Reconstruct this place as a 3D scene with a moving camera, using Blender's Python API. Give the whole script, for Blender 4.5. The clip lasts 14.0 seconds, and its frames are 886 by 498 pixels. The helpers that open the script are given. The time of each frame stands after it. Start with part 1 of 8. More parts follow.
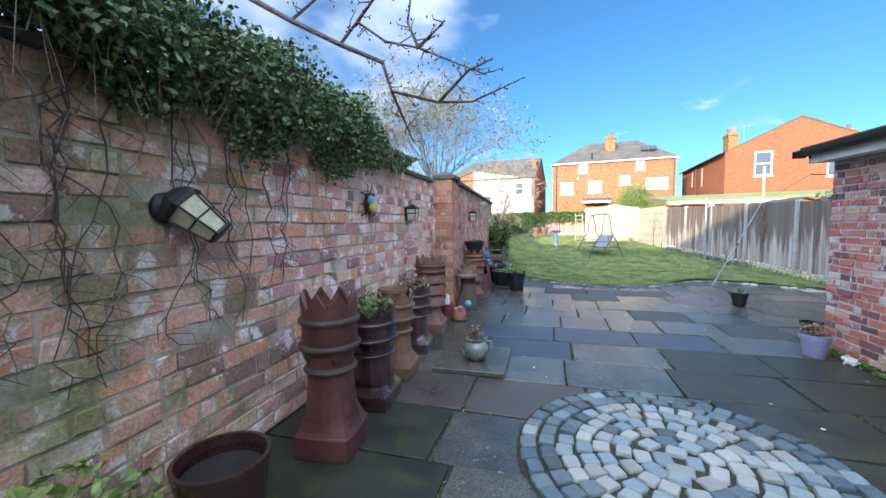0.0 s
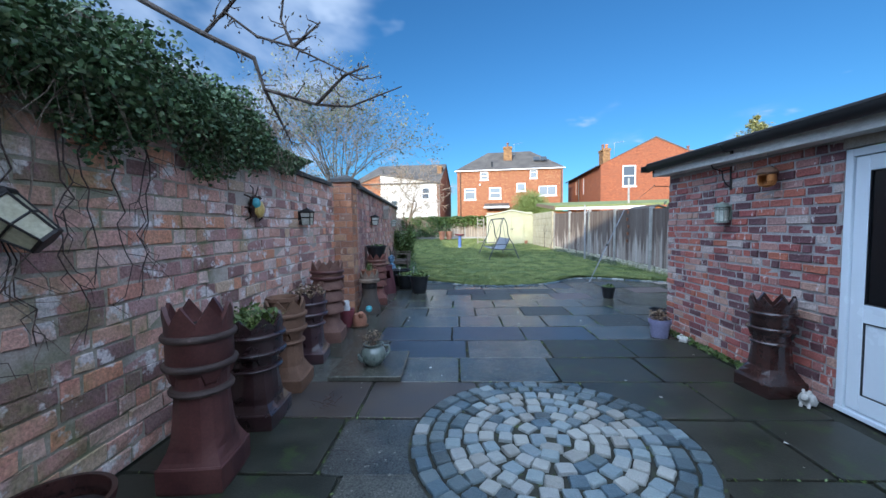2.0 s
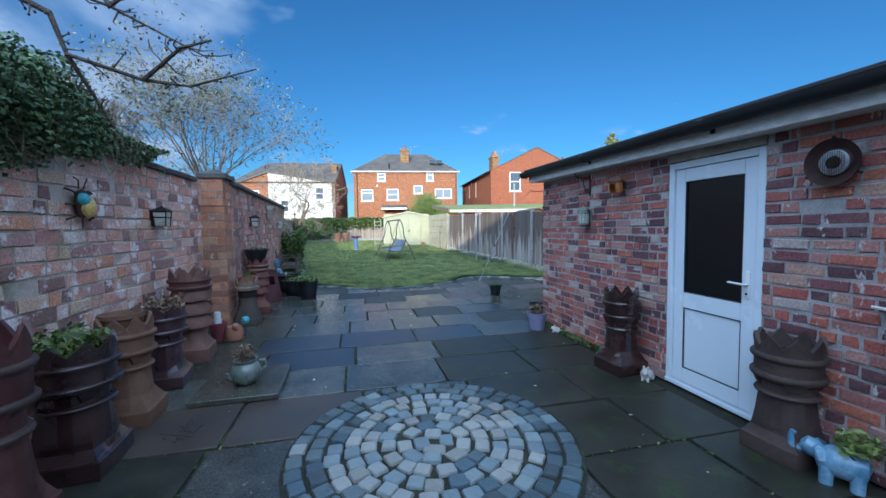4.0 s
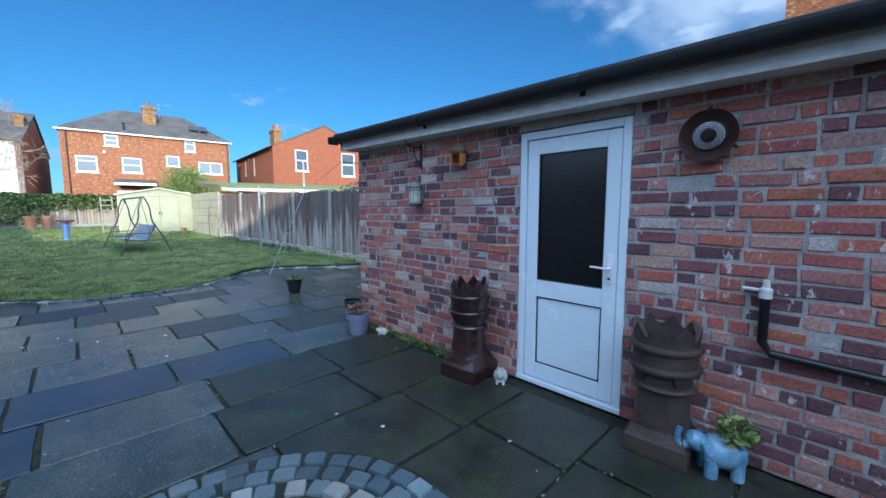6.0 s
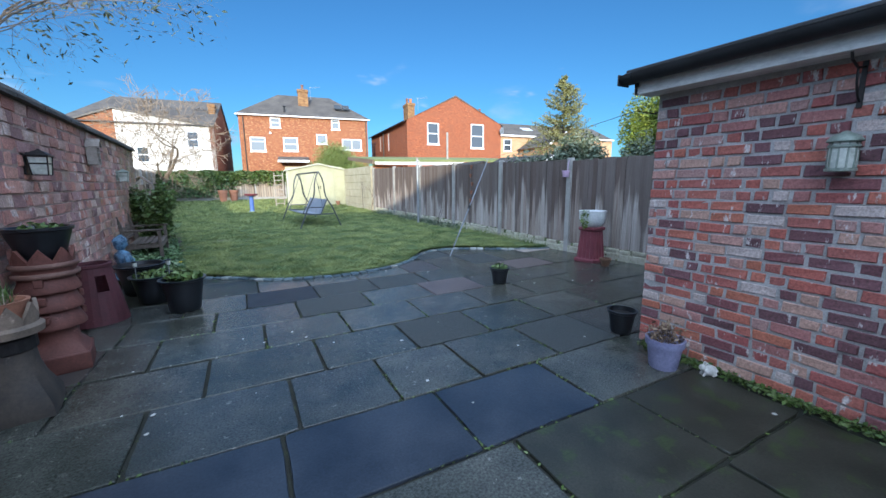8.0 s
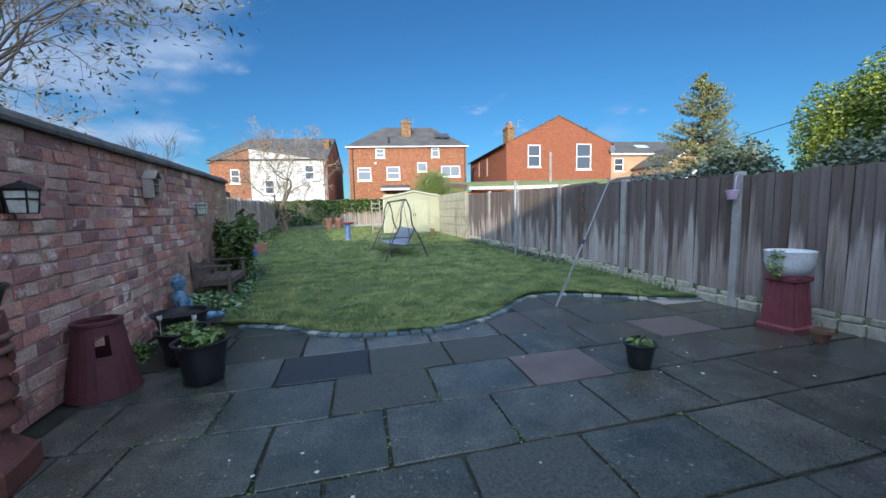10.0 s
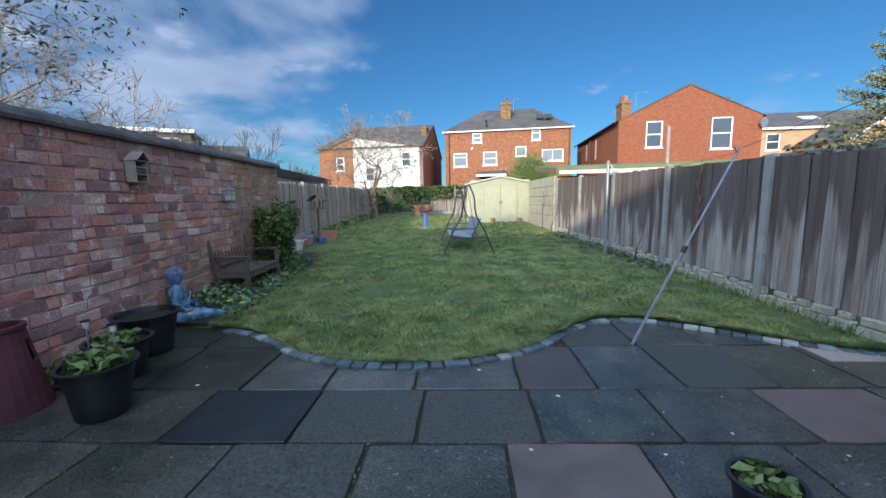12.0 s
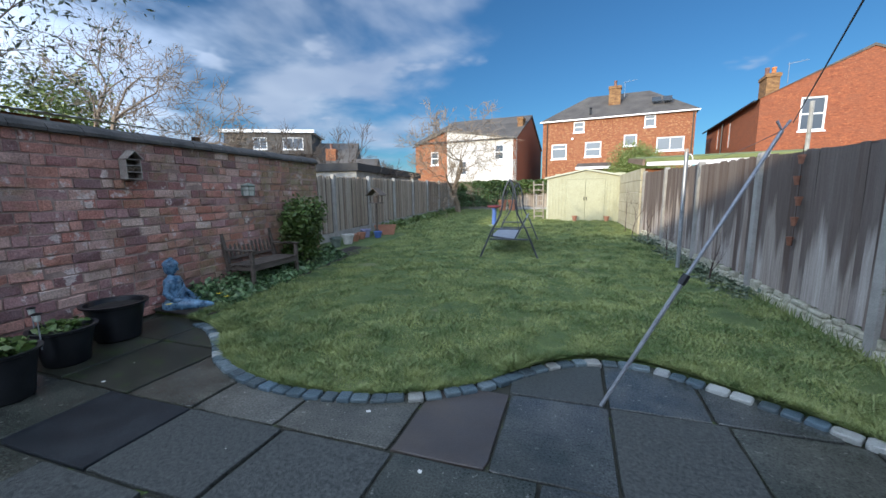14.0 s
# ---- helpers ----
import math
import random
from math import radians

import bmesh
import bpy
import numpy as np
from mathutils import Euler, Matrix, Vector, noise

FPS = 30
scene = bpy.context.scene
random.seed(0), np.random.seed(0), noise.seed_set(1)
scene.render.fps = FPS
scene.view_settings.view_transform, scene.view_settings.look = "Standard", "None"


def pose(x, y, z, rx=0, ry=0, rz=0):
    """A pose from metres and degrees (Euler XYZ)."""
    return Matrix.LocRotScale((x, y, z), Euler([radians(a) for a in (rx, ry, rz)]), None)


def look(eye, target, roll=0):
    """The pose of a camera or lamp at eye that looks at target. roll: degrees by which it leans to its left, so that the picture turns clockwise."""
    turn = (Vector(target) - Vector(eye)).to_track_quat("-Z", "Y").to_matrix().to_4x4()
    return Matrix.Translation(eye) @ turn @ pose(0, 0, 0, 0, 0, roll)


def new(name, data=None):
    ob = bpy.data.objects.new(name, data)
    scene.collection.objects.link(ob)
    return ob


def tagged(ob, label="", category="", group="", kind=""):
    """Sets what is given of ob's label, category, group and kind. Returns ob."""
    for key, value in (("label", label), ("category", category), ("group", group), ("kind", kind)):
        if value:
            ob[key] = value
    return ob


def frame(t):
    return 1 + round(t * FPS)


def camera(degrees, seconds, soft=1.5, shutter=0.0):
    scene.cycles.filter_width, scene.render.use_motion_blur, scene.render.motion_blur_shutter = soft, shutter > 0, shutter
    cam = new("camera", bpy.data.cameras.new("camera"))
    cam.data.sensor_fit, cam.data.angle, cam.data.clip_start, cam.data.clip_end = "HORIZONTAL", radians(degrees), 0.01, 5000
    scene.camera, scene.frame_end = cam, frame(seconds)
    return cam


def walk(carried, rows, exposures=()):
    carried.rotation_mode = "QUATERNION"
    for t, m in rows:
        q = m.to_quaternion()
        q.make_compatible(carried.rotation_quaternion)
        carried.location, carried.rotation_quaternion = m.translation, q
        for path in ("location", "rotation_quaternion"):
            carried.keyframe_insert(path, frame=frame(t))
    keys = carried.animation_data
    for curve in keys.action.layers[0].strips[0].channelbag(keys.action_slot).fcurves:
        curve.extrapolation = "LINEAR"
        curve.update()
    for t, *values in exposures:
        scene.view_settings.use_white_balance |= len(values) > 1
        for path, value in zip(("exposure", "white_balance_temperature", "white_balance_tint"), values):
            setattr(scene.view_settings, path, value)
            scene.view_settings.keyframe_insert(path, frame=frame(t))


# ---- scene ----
cam = camera(98.9, 14.0)
PATH = [
    (0, (0.28, 0.218, 1.538), (-0.267, 2.137, 1.406), -0.6),
    (0.5, (0.31, 0.21, 1.545), (-0.134, 2.157, 1.427), -0.5),
    (1, (0.347, 0.205, 1.549), (0.024, 2.176, 1.44), -0.7),
    (1.5, (0.392, 0.206, 1.544), (0.187, 2.192, 1.44), -0.8),
    (2, (0.429, 0.211, 1.539), (0.351, 2.206, 1.423), -0.8),
    (2.5, (0.456, 0.212, 1.545), (0.507, 2.208, 1.428), -0.7),
    (3, (0.48, 0.217, 1.545), (0.648, 2.206, 1.428), -0.8),
    (3.5, (0.505, 0.224, 1.547), (0.786, 2.201, 1.434), -0.8),
    (4, (0.573, 0.289, 1.536), (1.018, 2.236, 1.421), -0.8),
    (4.2, (0.604, 0.342, 1.522), (1.146, 2.263, 1.395), -0.9),
    (6.3, (0.803, 1.825, 1.479), (2.225, 3.215, 1.269), 0.2),
    (6.5, (0.765, 2.048, 1.48), (2.19, 3.435, 1.267), 0.3),
    (7, (0.534, 2.616, 1.452), (1.939, 4.018, 1.211), 0.3),
    (7.5, (0.32, 3.186, 1.43), (1.546, 4.732, 1.101), 0.0),
    (8, (0.245, 3.682, 1.495), (1.155, 5.429, 1.153), -0.5),
    (8.5, (0.253, 4.125, 1.537), (0.93, 5.987, 1.265), -0.5),
    (8.7, (0.317, 4.27, 1.542), (0.927, 6.156, 1.276), -0.7),
    (10.8, (1.33, 5.883, 1.554), (1.606, 7.855, 1.37), -0.9),
    (11, (1.404, 6.06, 1.544), (1.602, 8.041, 1.354), -0.7),
    (11.5, (1.765, 6.342, 1.533), (1.773, 8.322, 1.252), -1.0),
    (12, (2.204, 6.575, 1.543), (2.093, 8.554, 1.281), -1.0),
    (12.5, (2.586, 6.847, 1.528), (2.366, 8.811, 1.222), -0.7),
    (13, (2.991, 7.071, 1.536), (2.657, 9.016, 1.216), -0.7),
    (13.5, (3.363, 7.29, 1.583), (2.846, 9.198, 1.284), -0.6),
    (14, (3.717, 7.587, 1.582), (3.058, 9.453, 1.294), -0.5),
]
EXPOSURES = [(0.0, 1.66, 6350, 9), (1.5, 1.22, 5900, 7), (3.0, 0.80, 5450, 4), (6.5, 0.90, 5350, 3), (8.0, 0.98, 5750, 6), (8.5, 0.94, 5750, 6), (11.0, 0.60, 5750, 6), (14.0, 0.62, 6100, 8)]
walk(cam, [(t, look(eye, target, roll)) for t, eye, target, roll in PATH], EXPOSURES)

# ---- light ----
SUN_EL, SUN_AZ = 14.2, 24.0  # low winter sun behind the walker, a little to the left
SUN_DIR = Vector((math.sin(radians(SUN_AZ)) * math.cos(radians(SUN_EL)), math.cos(radians(SUN_AZ)) * math.cos(radians(SUN_EL)), -math.sin(radians(SUN_EL))))
sun_data = bpy.data.lights.new("sun", "SUN")
sun_data.energy, sun_data.angle, sun_data.color = 3.3, radians(0.6), (1.0, 0.84, 0.62)
sun_ob = new("sun", sun_data)
sun_ob.rotation_euler = SUN_DIR.to_track_quat("-Z", "Y").to_euler()


def build_world():
    world = bpy.data.worlds.new("sky")
    scene.world = world
    world.use_nodes = True
    nt = world.node_tree
    N, L = nt.nodes, nt.links
    N.clear()
    out = N.new("ShaderNodeOutputWorld")
    bg = N.new("ShaderNodeBackground")
    bg.inputs["Strength"].default_value = 0.085
    L.new(bg.outputs[0], out.inputs[0])
    sky = N.new("ShaderNodeTexSky")
    sky.sky_type = "NISHITA"
    sky.sun_disc = False
    sky.sun_elevation, sky.sun_rotation = radians(SUN_EL), radians(180 + SUN_AZ)
    sky.air_density, sky.dust_density, sky.ozone_density = 1.0, 0.3, 2.2
    tc = N.new("ShaderNodeTexCoord")
    sep = N.new("ShaderNodeSeparateXYZ")
    L.new(tc.outputs["Generated"], sep.inputs[0])
    # clouds lie on a flat layer: the direction divided by its height
    den = N.new("ShaderNodeMath"); den.operation = "ADD"; den.inputs[1].default_value = 0.22
    L.new(sep.outputs["Z"], den.inputs[0])
    dv = N.new("ShaderNodeVectorMath"); dv.operation = "DIVIDE"
    comb = N.new("ShaderNodeCombineXYZ")
    for k in range(3):
        L.new(den.outputs[0], comb.inputs[k])
    L.new(tc.outputs["Generated"], dv.inputs[0]); L.new(comb.outputs[0], dv.inputs[1])
    nz = N.new("ShaderNodeTexNoise")
    nz.inputs["Scale"].default_value, nz.inputs["Detail"].default_value, nz.inputs["Roughness"].default_value = 1.6, 5.0, 0.5
    nz.inputs["Distortion"].default_value = 0.25
    L.new(dv.outputs[0], nz.inputs["Vector"])
    # unseen cloud added to the south and overhead, nearer the sun, as fill light
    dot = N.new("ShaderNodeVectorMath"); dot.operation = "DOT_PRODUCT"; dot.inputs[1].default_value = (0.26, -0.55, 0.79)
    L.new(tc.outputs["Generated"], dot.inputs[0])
    fill_cloud = N.new("ShaderNodeMapRange"); fill_cloud.interpolation_type = "SMOOTHSTEP"
    fill_cloud.inputs["From Min"].default_value, fill_cloud.inputs["From Max"].default_value = 0.02, 0.70
    fill_cloud.inputs["To Min"].default_value, fill_cloud.inputs["To Max"].default_value = 0.0, 0.40
    L.new(dot.outputs["Value"], fill_cloud.inputs["Value"])
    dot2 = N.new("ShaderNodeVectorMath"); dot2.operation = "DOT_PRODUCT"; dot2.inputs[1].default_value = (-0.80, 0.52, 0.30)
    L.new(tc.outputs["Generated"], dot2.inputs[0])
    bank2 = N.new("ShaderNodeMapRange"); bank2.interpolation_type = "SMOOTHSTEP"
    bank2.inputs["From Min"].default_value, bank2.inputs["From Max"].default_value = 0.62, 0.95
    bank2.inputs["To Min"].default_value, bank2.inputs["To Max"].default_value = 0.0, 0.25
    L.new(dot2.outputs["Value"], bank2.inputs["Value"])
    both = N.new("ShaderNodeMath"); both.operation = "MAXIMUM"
    L.new(fill_cloud.outputs[0], both.inputs[0]); L.new(bank2.outputs[0], both.inputs[1])
    puff = N.new("ShaderNodeTexNoise")
    puff.inputs["Scale"].default_value, puff.inputs["Detail"].default_value = 4.2, 3.0
    L.new(dv.outputs[0], puff.inputs["Vector"])
    pr = N.new("ShaderNodeMapRange"); pr.interpolation_type = "SMOOTHSTEP"
    pr.inputs["From Min"].default_value, pr.inputs["From Max"].default_value = 0.58, 0.76
    pr.inputs["To Max"].default_value = 0.16
    L.new(puff.outputs["Fac"], pr.inputs["Value"])
    sum1 = N.new("ShaderNodeMath"); sum1.operation = "ADD"
    L.new(both.outputs[0], sum1.inputs[0]); L.new(pr.outputs[0], sum1.inputs[1])
    add = N.new("ShaderNodeMath"); add.operation = "ADD"
    L.new(nz.outputs["Fac"], add.inputs[0]); L.new(sum1.outputs[0], add.inputs[1])
    ramp = N.new("ShaderNodeMapRange"); ramp.interpolation_type = "SMOOTHSTEP"
    ramp.inputs["From Min"].default_value, ramp.inputs["From Max"].default_value = 0.60, 0.86
    ramp.inputs["To Max"].default_value = 0.85
    L.new(add.outputs[0], ramp.inputs["Value"])
    # clouds: pale, with greyer folds
    shade = N.new("ShaderNodeValToRGB")
    shade.color_ramp.elements[0].position, shade.color_ramp.elements[1].position = 0.3, 0.7
    shade.color_ramp.elements[0].color, shade.color_ramp.elements[1].color = (3.1, 3.8, 5.2, 1), (4.9, 5.5, 6.6, 1)
    nz2 = N.new("ShaderNodeTexNoise"); nz2.inputs["Scale"].default_value = 2.3
    L.new(dv.outputs[0], nz2.inputs["Vector"]); L.new(nz2.outputs["Fac"], shade.inputs[0])
    tint = N.new("ShaderNodeMix"); tint.data_type = "RGBA"; tint.blend_type = "MULTIPLY"; tint.inputs[0].default_value = 1.0
    tint.inputs[7].default_value = (0.37, 0.66, 0.89, 1)
    L.new(sky.outputs[0], tint.inputs[6])
    mix = N.new("ShaderNodeMix"); mix.data_type = "RGBA"
    # cloud shines more towards the sun, raised further to fill the shaded yard
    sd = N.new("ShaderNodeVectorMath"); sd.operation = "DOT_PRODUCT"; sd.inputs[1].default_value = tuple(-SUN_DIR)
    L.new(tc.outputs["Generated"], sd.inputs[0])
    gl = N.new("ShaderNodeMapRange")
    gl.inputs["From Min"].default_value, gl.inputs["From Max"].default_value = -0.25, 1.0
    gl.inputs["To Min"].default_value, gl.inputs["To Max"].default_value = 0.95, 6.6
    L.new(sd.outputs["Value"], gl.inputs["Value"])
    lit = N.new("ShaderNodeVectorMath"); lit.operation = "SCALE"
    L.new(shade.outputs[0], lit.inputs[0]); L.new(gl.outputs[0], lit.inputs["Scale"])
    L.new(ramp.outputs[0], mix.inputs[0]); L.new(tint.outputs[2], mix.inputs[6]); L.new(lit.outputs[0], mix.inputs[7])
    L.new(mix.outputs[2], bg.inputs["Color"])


build_world()

# ---- materials ----


def ramp_of(N, stops, constant=False):
    r = N.new("ShaderNodeValToRGB")
    cr = r.color_ramp
    if constant:
        cr.interpolation = "CONSTANT"
    while len(cr.elements) < len(stops):
        cr.elements.new(0.5)
    for e, (p, c) in zip(cr.elements, stops):
        e.position, e.color = p, (*c, 1)
    return r


def surface(name, c1, c2, rough=0.7, scale=6.0, fine=70.0, bump=0.25, depth=0.004, metal=0.0, fleck=None, fleck_at=0.66, fleck_scale=9.0, pick=None, palette=None, vary=0.35, coat=0.0, stretch=None, stain=None, grit=1.0, moss=None, top=None, fleck_stretch=None):
    """A weathered surface: two colours in broad patches, fine grain, flecks or stains of a third, and relief.
    pick: 'object' or 'island' takes a colour from the palette for each piece."""
    m = bpy.data.materials.new(name)
    m.use_nodes = True
    nt = m.node_tree
    N, L = nt.nodes, nt.links
    b = N["Principled BSDF"]
    tc = N.new("ShaderNodeTexCoord")
    geo = N.new("ShaderNodeNewGeometry")
    vec = geo.outputs["Position"]
    if stretch:
        mp = N.new("ShaderNodeMapping")
        mp.inputs["Scale"].default_value = stretch
        L.new(vec, mp.inputs["Vector"])
        vec = mp.outputs[0]

    def tex(s, detail=4.0, r=0.6, off=0.0):
        n = N.new("ShaderNodeTexNoise")
        n.inputs["Scale"].default_value, n.inputs["Detail"].default_value, n.inputs["Roughness"].default_value = s, detail, r
        L.new(vec, n.inputs["Vector"])
        return n.outputs["Fac"]

    def blend(kind, fac, a, c):
        x = N.new("ShaderNodeMix"); x.data_type = "RGBA"; x.blend_type = kind
        for sock, v in ((x.inputs[0], fac), (x.inputs[6], a), (x.inputs[7], c)):
            if isinstance(v, (int, float)):
                sock.default_value = v
            elif isinstance(v, tuple):
                sock.default_value = (*v, 1)
            else:
                L.new(v, sock)
        return x.outputs[2]

    broad, grain = tex(scale), tex(fine, 3.0, 0.7)
    r1 = ramp_of(N, [(0.33, c1), (0.67, c2)])
    L.new(broad, r1.inputs[0])
    col = r1.outputs[0]
    if palette:
        pr = ramp_of(N, [(i / len(palette), c) for i, c in enumerate(palette)], True)
        if pick == "object":
            src = N.new("ShaderNodeObjectInfo").outputs["Random"]
        else:
            src = geo.outputs["Random Per Island"]
        L.new(src, pr.inputs[0])
        col = blend("MIX", vary, pr.outputs[0], col)
    if fleck:
        vv = tex(fleck_scale, 5.0, 0.65)
        if fleck_stretch:
            fm = N.new("ShaderNodeMapping")
            fm.inputs["Scale"].default_value = fleck_stretch
            L.new(vec, fm.inputs["Vector"]); L.new(fm.outputs[0], vv.node.inputs["Vector"])
        fr = ramp_of(N, [(fleck_at, (0, 0, 0)), (fleck_at + 0.05, (1, 1, 1))])
        L.new(vv, fr.inputs[0])
        col = blend("MIX", fr.outputs[0], col, fleck)
    if stain:
        sv = tex(1.1, 4.0, 0.6)
        sr = ramp_of(N, [(0.42, (0, 0, 0)), (0.72, (0.8, 0.8, 0.8))])
        L.new(sv, sr.inputs[0])
        col = blend("MIX", sr.outputs[0], col, stain)
    if top:  # (colour, from, to): darker rain-soaked wood in the upper part, with a ragged lower edge
        sz = N.new("ShaderNodeSeparateXYZ")
        L.new(geo.outputs["Position"], sz.inputs[0])
        tr = N.new("ShaderNodeMapRange")
        tr.inputs["From Min"].default_value, tr.inputs["From Max"].default_value = top[1], top[2]
        L.new(sz.outputs["Z"], tr.inputs["Value"])
        lump = N.new("ShaderNodeTexNoise")
        lump.inputs["Scale"].default_value, lump.inputs["Detail"].default_value = 1.0, 3.0
        mp2 = N.new("ShaderNodeMapping")
        mp2.inputs["Scale"].default_value = (5.0, 5.0, 0.30)
        L.new(geo.outputs["Position"], mp2.inputs["Vector"]); L.new(mp2.outputs[0], lump.inputs["Vector"])
        ta = N.new("ShaderNodeMath"); ta.operation = "MULTIPLY_ADD"; ta.inputs[1].default_value = 1.9
        each = N.new("ShaderNodeObjectInfo")
        te = N.new("ShaderNodeMath"); te.operation = "MULTIPLY_ADD"; te.inputs[1].default_value = 0.62; te.inputs[2].default_value = -0.30
        L.new(each.outputs["Random"], te.inputs[0])
        tf = N.new("ShaderNodeMath"); tf.operation = "ADD"
        L.new(te.outputs[0], tf.inputs[0]); L.new(tr.outputs[0], tf.inputs[1])
        L.new(lump.outputs["Fac"], ta.inputs[0]); L.new(tf.outputs[0], ta.inputs[2])
        tq = ramp_of(N, [(0.0, (0, 0, 0)), (1.0, (0.74, 0.74, 0.74))])
        mr3 = N.new("ShaderNodeMapRange")
        mr3.inputs["From Min"].default_value, mr3.inputs["From Max"].default_value = 1.14, 1.36
        L.new(ta.outputs[0], mr3.inputs["Value"]); L.new(mr3.outputs[0], tq.inputs[0])
        col = blend("MIX", tq.outputs[0], col, top[0])
    if moss:  # (colour, y from, y to): algae that thins out along the wall
        sx = N.new("ShaderNodeSeparateXYZ")
        L.new(geo.outputs["Position"], sx.inputs[0])
        mr = N.new("ShaderNodeMapRange")
        mr.inputs["From Min"].default_value, mr.inputs["From Max"].default_value = moss[2], moss[1]
        mr.inputs["To Min"].default_value, mr.inputs["To Max"].default_value = 0.0, 0.30
        L.new(sx.outputs["Y"], mr.inputs["Value"])
        av = tex(2.6, 5.0, 0.65)
        ad = N.new("ShaderNodeMath"); ad.operation = "ADD"
        L.new(mr.outputs[0], ad.inputs[0]); L.new(av, ad.inputs[1])
        ar = ramp_of(N, [(0.56, (0, 0, 0)), (0.80, (0.80, 0.80, 0.80))])
        L.new(ad.outputs[0], ar.inputs[0])
        col = blend("MIX", ar.outputs[0], col, moss[0])
    gr = ramp_of(N, [(0.25, (1 - 0.28 * grit,) * 3), (0.75, (1 + 0.18 * grit,) * 3)])
    L.new(grain, gr.inputs[0])
    col = blend("MULTIPLY", 1.0, col, gr.outputs[0])
    L.new(col, b.inputs["Base Color"])
    rr = N.new("ShaderNodeMapRange")
    rr.inputs["To Min"].default_value, rr.inputs["To Max"].default_value = max(0.03, rough - 0.14), min(1.0, rough + 0.12)
    L.new(broad, rr.inputs["Value"])
    L.new(rr.outputs[0], b.inputs["Roughness"])
    b.inputs["Metallic"].default_value = metal
    b.inputs["Coat Weight"].default_value = coat
    b.inputs["Coat Roughness"].default_value = 0.15
    if bump:
        ma = N.new("ShaderNodeMath"); ma.operation = "ADD"
        L.new(grain, ma.inputs[0]); L.new(broad, ma.inputs[1])
        bp = N.new("ShaderNodeBump")
        bp.inputs["Strength"].default_value, bp.inputs["Distance"].default_value = bump, depth
        L.new(ma.outputs[0], bp.inputs["Height"]); L.new(bp.outputs[0], b.inputs["Normal"])
    return m


BRICK_OLD = [(0.62, 0.29, 0.20), (0.70, 0.42, 0.32), (0.50, 0.25, 0.22), (0.74, 0.53, 0.43), (0.68, 0.37, 0.27), (0.20, 0.12, 0.115), (0.62, 0.48, 0.32), (0.68, 0.31, 0.16), (0.76, 0.60, 0.52), (0.45, 0.28, 0.26), (0.70, 0.42, 0.34), (0.60, 0.34, 0.25), (0.30, 0.17, 0.16), (0.72, 0.50, 0.42), (0.62, 0.42, 0.36), (0.16, 0.10, 0.095)]
BRICK_RED = [(0.54, 0.22, 0.16), (0.62, 0.32, 0.25), (0.36, 0.15, 0.14), (0.64, 0.43, 0.35), (0.58, 0.25, 0.18), (0.17, 0.095, 0.10), (0.62, 0.38, 0.30), (0.50, 0.18, 0.12), (0.42, 0.24, 0.23), (0.66, 0.50, 0.40), (0.28, 0.15, 0.15), (0.62, 0.31, 0.23), (0.22, 0.10, 0.10), (0.56, 0.25, 0.17)]
BRICK_OUT = [(0.40, 0.113, 0.085), (0.32, 0.092, 0.085), (0.45, 0.150, 0.100), (0.105, 0.052, 0.064), (0.36, 0.16, 0.146), (0.18, 0.069, 0.078), (0.46, 0.27, 0.225), (0.34, 0.106, 0.088), (0.080, 0.046, 0.058), (0.39, 0.13, 0.096), (0.40, 0.205, 0.18), (0.14, 0.071, 0.085), (0.52, 0.46, 0.42), (0.42, 0.145, 0.085), (0.092, 0.054, 0.067), (0.38, 0.24, 0.215), (0.34, 0.115, 0.095), (0.47, 0.31, 0.24)]
GREEN_ALGAE = (0.21, 0.22, 0.07)
MAT = {}
